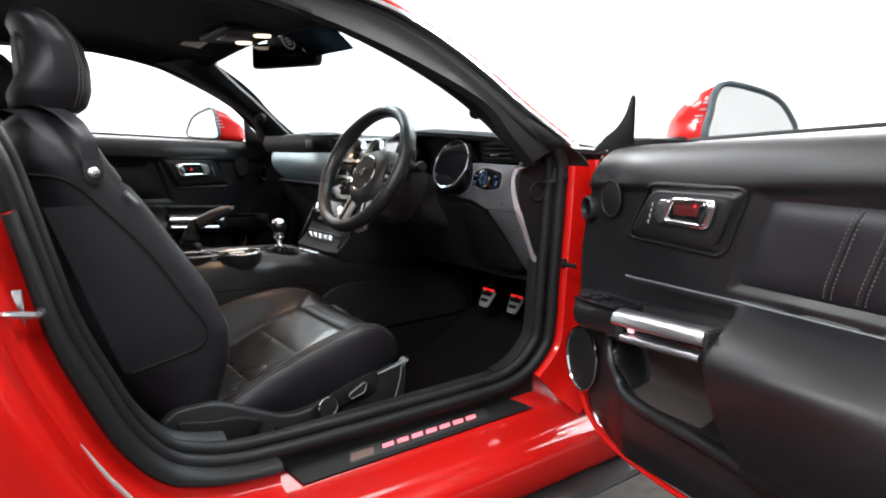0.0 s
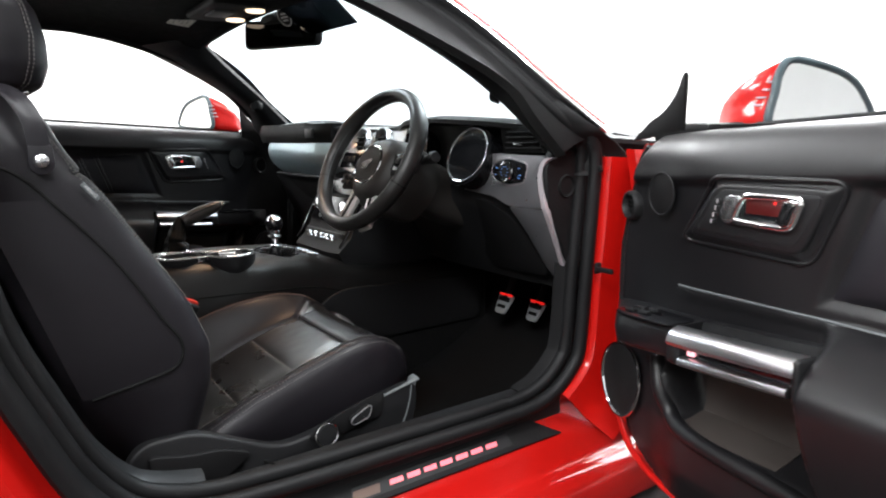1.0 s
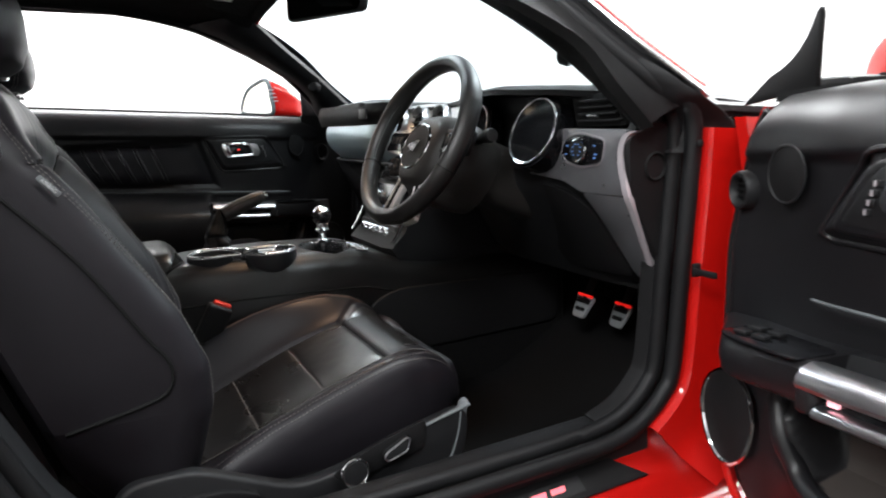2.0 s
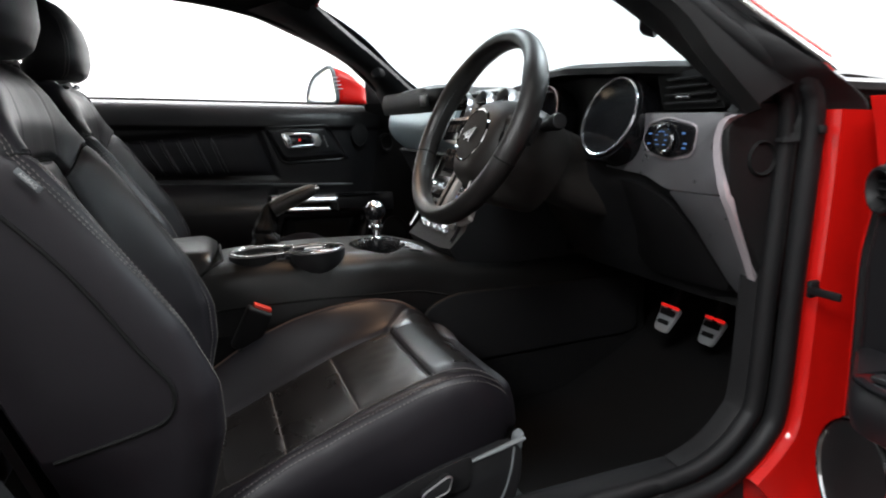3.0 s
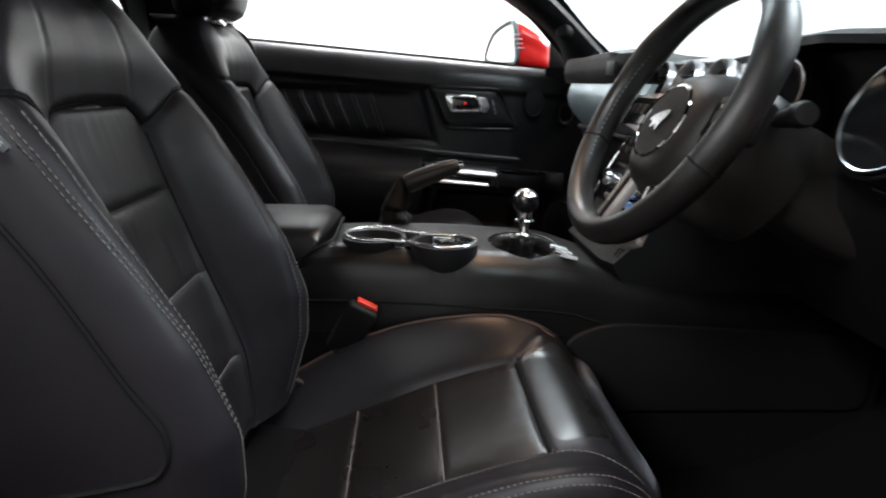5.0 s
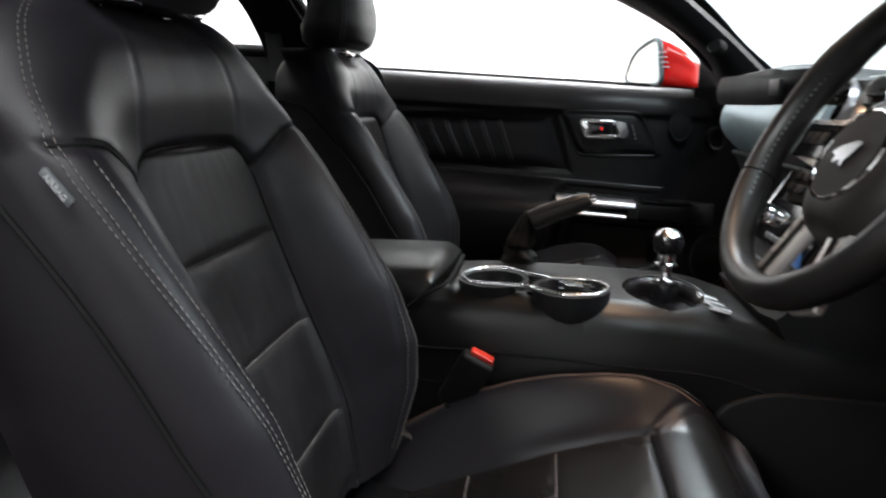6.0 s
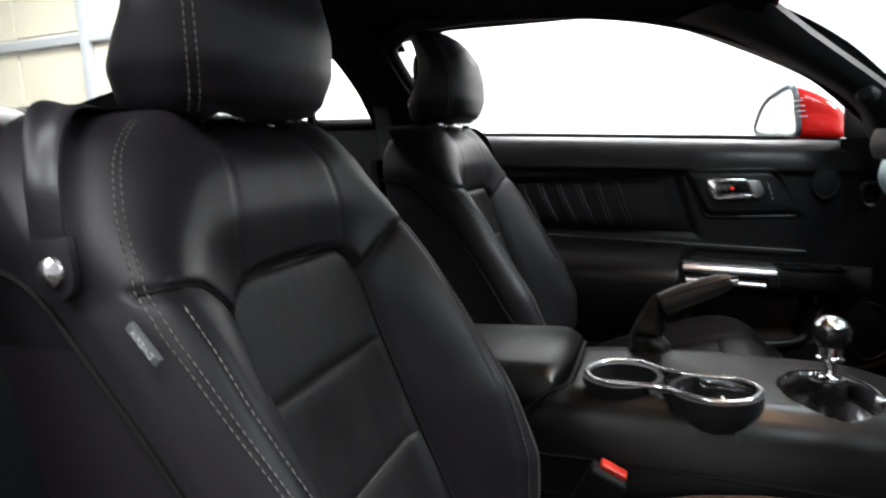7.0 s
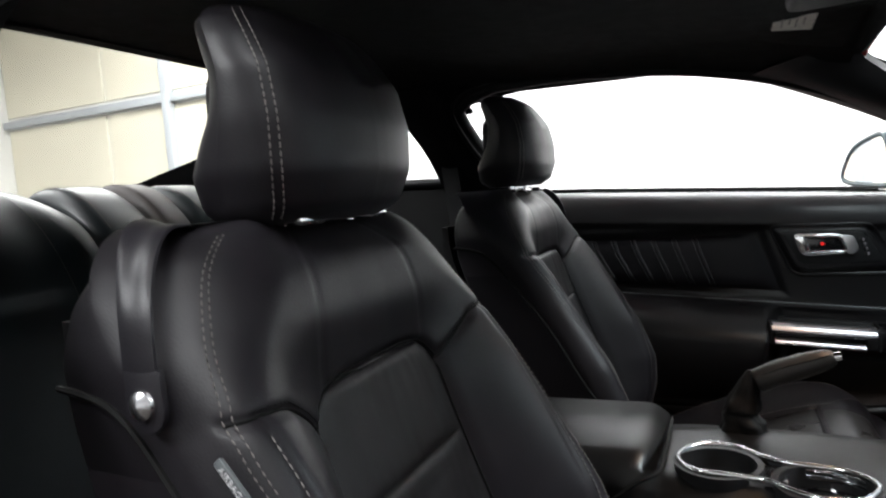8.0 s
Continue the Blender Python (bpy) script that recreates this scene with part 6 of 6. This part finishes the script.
for k, (y, z, r) in enumerate(prof):
    ring = []
    for a in np.linspace(0, 2 * math.pi, 61)[:-1]:
        fold = 0.20 * abs(math.sin(2.5 * a + 0.4)) - 0.10 + 0.14 * noise.noise(V(1.6 * math.cos(a), 1.6 * math.sin(a), 0.16 * k))
        sag = 0.05 * math.sin(0.5 * k + 1.8 * math.sin(a + 0.6))
        c = 1 + (fold + sag) * sstep(54, 46, k)
        ring.append(V(-0.09 + r * 0.80 * math.cos(a) * c, y + r * math.sin(a) * c, z))
    gb.append(ring)
part("gaiter", loft(gb), GAITER, hb, "creased black leather gaiter pinched round the lever")

# ---- steering wheel ----
steer = thing("steering_wheel", (0.38, 0.88, 0.89), "black leather steering wheel with metal spokes and round chrome badge ring", "steering wheel")
WM = facing((0.3745, 0.8425, 0.896), (math.sin(radians(3.5)) * math.cos(radians(28.8)), -math.cos(radians(3.5)) * math.cos(radians(28.8)), math.sin(radians(28.8))))
PLACE = WM
R = 0.1590
circle = [V(R * math.cos(a), R * math.sin(a) * (1 if math.sin(a) > -0.86 else 1.0), 0) for a in np.linspace(0, 2 * math.pi, 73)[:-1]]
rings = []
for k, c in enumerate(circle):
    a = 2 * math.pi * k / 72
    rad = V(math.cos(a), math.sin(a), 0)
    fat = 0.0165 + 0.0025 * (math.exp(-((math.degrees(a) - 30) / 12) ** 2) + math.exp(-((math.degrees(a) - 150) / 12) ** 2))
    rings.append([c + rad * math.cos(b) * fat * 0.92 + V(0, 0, math.sin(b) * fat * 1.12) for b in np.linspace(0, 2 * math.pi, 17)[:-1]])
rim_bm = loft(rings + [rings[0]], cap=False)
bmesh.ops.remove_doubles(rim_bm, verts=rim_bm.verts, dist=1e-6)
rm = part("rim", rim_bm, WHEEL_LEATHER, steer, "black leather wheel rim")
for deg in (38, 142, 200, 340):
    a = radians(deg)
    c, rad = V(R * math.cos(a), R * math.sin(a), 0), V(math.cos(a), math.sin(a), 0)
    part("rim_seam", tube([c + rad * math.cos(b) * 0.0151 + V(0, 0, math.sin(b) * 0.0184) for b in np.linspace(0, 2 * math.pi, 19)[:-1]], 0.0012, 6, True), SEAM, rm)
inner = [V((R - 0.0158) * math.cos(a), (R - 0.0158) * math.sin(a), 0.006) for a in np.linspace(radians(150), radians(215), 60)]
part("stitching", stitches(inner, 0.004, 0.003, 0.0012), GREY_PLASTIC, rm, "grey inner rim stitching")
hub = []
for z, s in ((-0.10, 0.90), (-0.06, 0.99), (-0.03, 1.0), (-0.012, 0.97), (0.004, 0.91), (0.018, 0.83), (0.029, 0.73), (0.035, 0.62), (0.038, 0.45), (0.039, 0.2)):
    hub.append([V(p.x * s * (1.16 if p.x > 0 else 0.92), p.y * s * 1.16 - 0.004, z) for p in loop2d([(-0.082, 0.035), (-0.056, 0.068), (0, 0.078), (0.056, 0.068), (0.082, 0.035), (0.080, -0.02), (0.05, -0.066), (0, -0.074), (-0.05, -0.066), (-0.080, -0.02)], 48)])
HUB = WM @ Matrix.Translation((0.0, -0.0125, -0.041))
PLACE = HUB
hb2 = part("hub_pad", loft(hub), SOFT_DASH, steer, "black airbag hub pad", 50)
part("badge_ring", tube([V(0.046 * math.cos(a), 0.046 * math.sin(a), 0.0375) for a in np.linspace(0, 2 * math.pi, 49)[:-1]], 0.0024, 8, True), CHROME, hb2, "chrome ring round the badge")
part("badge_disc", lathe([(0.001, 0.0405), (0.044, 0.0385), (0.045, 0.034), (0.001, 0.034)], 40), DARK_PLASTIC, hb2, "dark round badge disc")
bd = [V(p.x * 0.8, p.y * 0.8, 0.0408) for p in round_poly([(-0.030, -0.004), (-0.018, 0.006), (-0.006, 0.010), (0.012, 0.016), (0.024, 0.014), (0.018, 0.004), (0.010, -0.006), (0.006, -0.020), (-0.002, -0.008), (-0.014, -0.016), (-0.016, -0.004)], 0.003, 2)]
part("badge", prism(bd, (0, 0, 0.0015), 0), SATIN, hb2, "small plain metal badge")
PLACE = WM @ Matrix.Translation((0.0, -0.008, -0.030))
for sg in (1, -1):
    sp = prism([V(x, y, -0.002) for x, y in ((sg * 0.040, 0.040), (sg * 0.155, 0.036), (sg * 0.156, -0.008), (sg * 0.042, -0.026))], (0, 0, 0.014), 0.004)
    # the right spoke is silver too; black plastic puts its shade into the colour
    spk = part("side_spoke", sp, SPOKE_SILVER if sg < 0 else PLASTIC, steer, "satin metal side spoke" if sg < 0 else "metal side spoke with its shade put in as black plastic")
    part("button_pad", box(sg * 0.102, 0.010, 0.0115, 0.086, 0.040, 0.006, 0.003), GLOSS_BLACK, spk, "black button pad")
    for k in (-1, 0, 1):
        part("wheel_button", box(sg * 0.108 + 0.017 * k, 0.012, 0.0155, 0.012, 0.014, 0.003, 0.001), PLASTIC, spk)
    bp = part("lower_pad", prism([V(x, y, -0.006) for x, y in ((sg * 0.045, -0.03), (sg * 0.125, -0.020), (sg * 0.108, -0.060), (sg * 0.045, -0.056))], (0, 0, 0.012), 0.004), DARK_PLASTIC, steer, "black lower button pad")
    for k in range(4):
        part("wheel_button", box(sg * (0.085 + 0.022 * (k % 2)), -0.030 - 0.014 * (k // 2), 0.008, 0.014, 0.009, 0.005, 0.0015), DARK_PLASTIC if k % 2 else PLASTIC, bp)
    lo = part("lower_spoke", prism([V(x, y, -0.004) for x, y in ((sg * 0.014, -0.060), (sg * 0.050, -0.055), (sg * 0.072, -0.142), (sg * 0.036, -0.156))], (0, 0, 0.012), 0.004), SPOKE_SILVER, steer, "satin metal lower spoke")
    part("spoke_slot", prism([V(x, y, 0.0085) for x, y in ((sg * 0.029, -0.07), (sg * 0.038, -0.068), (sg * 0.054, -0.136), (sg * 0.044, -0.14))], (0, 0, 0.001), 0), SEAM, lo)
PLACE = None
# column, stalks
col = thing("steering_column", (0.38, 0.98, 0.85), "black steering column shroud with two stalks", "steering column")
ax = V(0, math.cos(radians(25)), -math.sin(radians(25)))
cols = []
for d, w, h in ((0.045, 0.052, 0.046), (0.06, 0.062, 0.056), (0.11, 0.068, 0.064), (0.18, 0.070, 0.068), (0.26, 0.068, 0.064)):
    c = V(0.372, 0.846, 0.896) + ax * d
    cols.append([c + V(w * math.copysign(abs(math.cos(a)) ** 0.6, math.cos(a)), 0, h * math.copysign(abs(math.sin(a)) ** 0.6, math.sin(a)) - 0.008) for a in np.linspace(0, 2 * math.pi, 29)[:-1]])
part("shroud", loft(cols), SOFT_DASH, col, "black column shroud", 50)
part("stalk", join(tube(curve([(0.43, 0.93, 0.885), (0.475, 0.925, 0.892), (0.515, 0.92, 0.898)], 10), [0.005, 0.0055, 0.006, 0.007, 0.008, 0.009, 0.0095, 0.010, 0.010, 0.0095, 0.008], 12), lathe([(0.001, 0.016), (0.011, 0.015), (0.013, 0.008), (0.013, 0.0), (0.001, 0.0)], 20, facing((0.512, 0.92, 0.898), (1, -0.1, 0.15)))), PLASTIC, col, "black control stalk")
part("stalk", tube(curve([(0.33, 0.93, 0.885), (0.28, 0.925, 0.892), (0.235, 0.92, 0.898)], 10), 0.008, 12), PLASTIC, col, "black control stalk")
part("ignition", lathe([(0.001, 0.008), (0.005, 0.0075), (0.007, 0.005), (0.0075, 0.0), (0.001, 0.0)], 20, facing((0.434, 0.955, 0.850), (1, -0.3, 0))), PLASTIC, col, "round column lock")

# ---- pedals ----
for px, py, pz, name in ((0.343, 1.262, 0.489, "clutch"), (0.414, 1.312, 0.474, "brake")):
    th = thing("pedal", (px, py, pz), "metal and rubber foot pedal lit red from above", "pedal", "foot pedals")
    tilt = Matrix.Rotation(radians(-32), 3, "X")
    mm = Matrix.Translation((px, py, pz)) @ tilt.to_4x4()

    def P2(b):
        b.transform(mm)
        return b

    out = [V(p.x, 0, p.y) for p in round_poly([(-0.030, 0.026), (0.030, 0.026), (0.019, -0.030), (-0.019, -0.030)], 0.009, 3)]
    pad = part("pad", P2(prism(out, (0, 0.008, 0), 0.002)), PEDAL_METAL, th, "bright metal pedal pad")
    for k in range(2):
        part("grip", P2(box(0, -0.001, 0.011 - 0.021 * k, 0.042 - 0.012 * k, 0.006, 0.013 - 0.004 * k, 0.002)), SEAM, pad, "black rubber grip")
    # glowing bar painted in for the red footwell light that catches the pedal edge
    part("red_lit_edge", P2(box(0, -0.001, 0.0240, 0.050, 0.008, 0.006, 0.0025)), RED_GLOW, pad, "red light falling on the upper edge, put in as a glowing bar")
    part("arm", tube(curve([(px, py + 0.012, pz + 0.01), (px, py + 0.05, pz + 0.09), (px, py + 0.07, pz + 0.20)], 12), 0.009, 8), DARK_PLASTIC, th)

# ---- overhead: mirror, console, visors ----
rv = thing("rear_view_mirror", (0.0, 0.80, 1.22), "black rear-view mirror hung from the windscreen", "mirror")
PLACE = Matrix.Translation((0.012, 0.805, 1.206)) @ Euler((radians(-4), radians(2), radians(27))).to_matrix().to_4x4()
shape = round_poly([(-0.125, 0.034), (0.125, 0.032), (0.122, -0.032), (-0.122, -0.038)], 0.016, 4)
part("housing", loft([[V(p.x * k, y, p.y * k) for p in shape] for y, k in ((-0.012, 0.97), (-0.008, 1.0), (0.004, 1.0), (0.02, 0.85), (0.028, 0.5))]), DARK_PLASTIC, rv, "black mirror housing", 50)
part("mirror_glass", prism([V(p.x * 0.93, -0.0125, p.y * 0.90) for p in shape], (0, -0.001, 0), 0), material("dimmed_mirror_glass", (0.10, 0.10, 0.105), 0.03, 1.0, vary=0.0, rough_vary=0.0), rv, "dark mirror glass")
PLACE = None
part("mirror_arm", tube(curve([(0.01, 0.815, 1.205), (0.01, 0.80, 1.232), (0.01, 0.775, 1.248)], 10), 0.010, 10), DARK_PLASTIC, rv, "black mirror arm")
part("sensor_cover", box(0.012, 0.785, 1.240, 0.085, 0.05, 0.022, 0.009), DARK_PLASTIC, rv, "black sensor cover")
st = thing("windscreen_sticker", (0.06, 0.790, 1.232), "small round dark sticker with pale ring on the windscreen", "sticker")
sm = facing((0.10, 0.775, 1.232), (0.2, -0.8, -0.5))
part("disc", lathe([(0.001, 0.001), (0.026, 0.001), (0.026, 0.0), (0.001, 0.0)], 32, sm), DARK_PLASTIC, st)
part("pale_ring", tube([sm @ V(0.022 * math.cos(a), 0.022 * math.sin(a), 0.002) for a in np.linspace(0, 2 * math.pi, 33)[:-1]], 0.0018, 6, True), WHITE_INK, st)
part("pale_bar", join(*[P3 for P3 in [(lambda b: (b.transform(sm @ Matrix.Translation((0, d, 0.002))), b)[1])(box(0, 0, 0, w, 0.004, 0.001, 0)) for d, w in ((0.008, 0.02), (0.0, 0.026), (-0.008, 0.018))]]), WHITE_INK, st)
oc = thing("overhead_console", (0.0, 0.68, 1.255), "black overhead console with two lit reading lamps", "overhead console")
part("housing", prism([V(p.x, p.y, 1.245) for p in round_poly([(-0.135, 0.60), (0.135, 0.60), (0.12, 0.735), (-0.12, 0.735)], 0.03, 4)], (0, 0, 0.02), 0.008, 3), DARK_PLASTIC, oc, "black lamp console housing")
for lx in (-0.072, 0.076):
    part("reading_lamp", lathe([(0.001, -0.003), (0.022, -0.002), (0.025, 0.002), (0.001, 0.003)], 24, Matrix.Translation((lx, 0.712, 1.243))), LAMP_GLOW, oc, "warm lit reading lamp")
part("lens_panel", box(0.0, 0.65, 1.243, 0.08, 0.05, 0.006, 0.002), GREY_PLASTIC, oc)
for sg in (1, -1):
    sv = thing("sun_visor", (sg * 0.29, 0.63, 1.25), "folded black cloth sun visor with printed label" if sg < 0 else "folded black cloth sun visor", "sun visor", "sun visors")
    tilt = Matrix.Translation((sg * 0.30, 0.645, 1.253)) @ Euler((radians(-7), radians(sg * 4), 0)).to_matrix().to_4x4()
    b = prism([V(p.x, p.y, 0) for p in round_poly([(-0.15, -0.075), (0.15, -0.075), (0.14, 0.07), (-0.15, 0.075)], 0.025, 4)], (0, 0, 0.014), 0.006, 3)
    b.transform(tilt)
    part("flap", b, HEADLINER, sv)
    if sg < 0:
        b = box(0.045, -0.022, -0.001, 0.088, 0.058, 0.0012, 0)
        b.transform(tilt)
        lab = part("label", b, PAPER, sv, "pale paper warning label")
        for k in range(4):
            b = box(0.045 + (0.008 if k % 2 else 0), -0.038 + 0.010 * k, -0.0019, 0.05 - 0.014 * (k % 2), 0.0018, 0.0006, 0)
            b.transform(tilt)
            part("print_bar", b, GREY_INK, lab)

# ---- rear bench ----
bench = thing("rear_bench", (0, -0.3, 0.30), "black leather rear bench with moulded backrests", "rear seat")


def bench_back(cx, w0, ztop, mat, label, lead=0.0):
    """A leaning backrest whose broad top rolls over to the rear."""
    d = ztop - 1.11
    prof = curve([(0, -0.22, 0.50), (0, -0.295, 0.72), (0, -0.362, 0.90 + d), (0, -0.398, 0.98 + d), (0, -0.440, 1.040 + d), (0, -0.492, 1.084 + d), (0, -0.545, 1.104 + d), (0, -0.595, 1.098 + d), (0, -0.62, 1.05 + d)], 48)

    def face(u, v):
        p, k = prof[int(round(v * 48))], 2 * u - 1
        w = w0 * (1 - 0.08 * v)
        fade = abs(k) ** 7
        groove = 0.010 * math.exp(-((p.z - 0.92) / 0.009) ** 2) * (1 - sstep(0.5, 0.65, abs(k))) if w0 > 0.1 else 0.0
        swell = 0.018 * sstep(0.5, 0.85, abs(k)) * (1 - sstep(0.5, 0.75, v)) if w0 > 0.1 else 0.006 * (1 - k * k)
        return V(cx + k * w, p.y + lead + swell - groove - 0.022 * fade, p.z - 0.022 * fade * sstep(0.45, 0.7, v))

    bk = part("backrest", sheet(face, 44, 48, (0, -0.03, -0.03)), mat, bench, label, 60)
    for q in (0.19, 0.81):
        part("stitching", stitches([face(q, v) + V(0, 0.001, 0.001) for v in np.linspace(0.1, 0.85, 37)]), THREAD, bk)
    return bk


for sg in (1, -1):
    bench_back(sg * 0.400 - 0.005, 0.212, 1.102, BENCH_LEATHER, "black leather rear backrest", 0.01)
    bench_back(sg * 0.116 - 0.012, 0.066, 1.104, BENCH_LEATHER, "narrow black leather bolster of the bench", -0.002)
bench_back(-0.012, 0.040, 1.108, TAN_LEATHER, "worn tan-grey strip at the bench centre", -0.010)
for cx in (0.34, -0.34):
    part("cushion", loft([[V(cx + math.copysign(abs(math.cos(a)) ** 0.4, math.cos(a)) * 0.28, y, 0.44 + 0.07 * math.copysign(abs(math.sin(a)) ** 0.5, math.sin(a)) + 0.04 * (y + 0.3)) for a in np.linspace(0, 2 * math.pi, 33)[:-1]] for y in np.linspace(-0.32, 0.06, 14)]), LEATHER, bench, "black leather rear cushion", 60)

# ---- belts and buckle ----
nb = thing("seat_belt", (0.69, 0.2, 0.45), "black seat belt webbing beside the front seat", "seat belt")
wb = curve([(0.632, -0.055, 1.13), (0.665, -0.005, 1.00), (0.690, 0.045, 0.86), (0.692, 0.088, 0.72), (0.690, 0.140, 0.60), (0.686, 0.200, 0.505), (0.682, 0.236, 0.455)], 20)
part("webbing", sheet(lambda u, v: wb[int(round(v * 20))] + V(0, (2 * u - 1) * 0.022, (2 * u - 1) * 0.010), 4, 20, (-0.002, 0, 0)), BELT_WEB, nb, "black belt webbing")
part("anchor", box(0.680, 0.246, 0.437, 0.016, 0.05, 0.05, 0.008, 3), DARK_PLASTIC, nb, "black belt anchor cover")
for sg, yoff in ((-1, 0.0),):
    bl = thing("seat_belt", (sg * 0.655, -0.12, 1.155), "black seat belt with anchor on the centre pillar", "seat belt")
    part("webbing", sheet(lambda u, v, sg=sg: V(sg * lerp(0.635, 0.70, v), -0.135 + lerp(-0.022, 0.022, u) + 0.02 * v, lerp(1.15, 0.62, v)), 4, 12, (sg * -0.002, 0, 0)), BELT_WEB, bl, "black belt webbing")
    part("anchor", join(box(sg * 0.628, -0.135, 1.156, 0.022, 0.07, 0.016, 0.006), lathe([(0.001, 0.008), (0.012, 0.007), (0.014, 0.0), (0.001, 0.0)], 18, facing((sg * 0.620, -0.135, 1.170), (-sg, 0, 0)))), DARK_PLASTIC, bl, "black belt anchor")
for sg in (1, -1):
    bk = thing("belt_buckle", (sg * 0.165, 0.46, 0.53), "black seat belt buckle with red release button", "belt buckle", "belt buckles")
    turn = Euler((radians(-28), radians(sg * 6), 0)).to_matrix()
    part("body", box(sg * 0.170, 0.462, 0.545, 0.026, 0.048, 0.085, 0.006, 3, turn), DARK_PLASTIC, bk, "black buckle body")
    part("button", box(sg * 0.1675, 0.4855, 0.583, 0.017, 0.034, 0.008, 0.002, 2, turn), RED_PLASTIC, bk, "red release button")
    part("stalk", tube([(sg * 0.175, 0.445, 0.51), (sg * 0.185, 0.40, 0.42)], 0.012, 8), DARK_PLASTIC, bk)

# ---- sill plate with lit lettering drawn as bars ----
sill = thing("sill_plate", (0.765, 0.72, 0.37), "black door sill plate with red lit lettering", "sill plate")


def on_sill(a, y, lift):
    """a: 0 at the inner edge of the plate, 1 at the outer."""
    return V(lerp(0.752, 0.800, a), y, lerp(0.3805, 0.3495, a) + lift)


plate = [on_sill(0, 0.435, 0.001), on_sill(1, 0.462, 0.001), on_sill(1, 1.026, 0.001), on_sill(0, 0.962, 0.001)]
pl = part("plate", prism(plate, (0.0015, 0, 0.004), 0.001), DARK_PLASTIC, sill, "black plastic plate")
part("window", prism([on_sill(0.40, 0.57, 0.005), on_sill(0.86, 0.56, 0.005), on_sill(0.86, 0.905, 0.005), on_sill(0.40, 0.905, 0.005)], (0.0005, 0, 0.0012), 0), PLASTIC, pl, "dark lens of the plate")
part("bright_end", prism([on_sill(0.52, 0.570, 0.0055), on_sill(0.80, 0.562, 0.0055), on_sill(0.80, 0.614, 0.0055), on_sill(0.52, 0.620, 0.0055)], (0.0005, 0, 0.001), 0), TAN, pl)
for k in range(7):
    y = 0.636 + 0.0348 * k
    part("letter_bar", prism([on_sill(0.56, y + 0.003, 0.0064), on_sill(0.71, y, 0.0064), on_sill(0.71, y + 0.026, 0.0064), on_sill(0.56, y + 0.029, 0.0064)], (0.0003, 0, 0.0008), 0), SILL_GLOW, pl, "red lit bar in place of a letter")
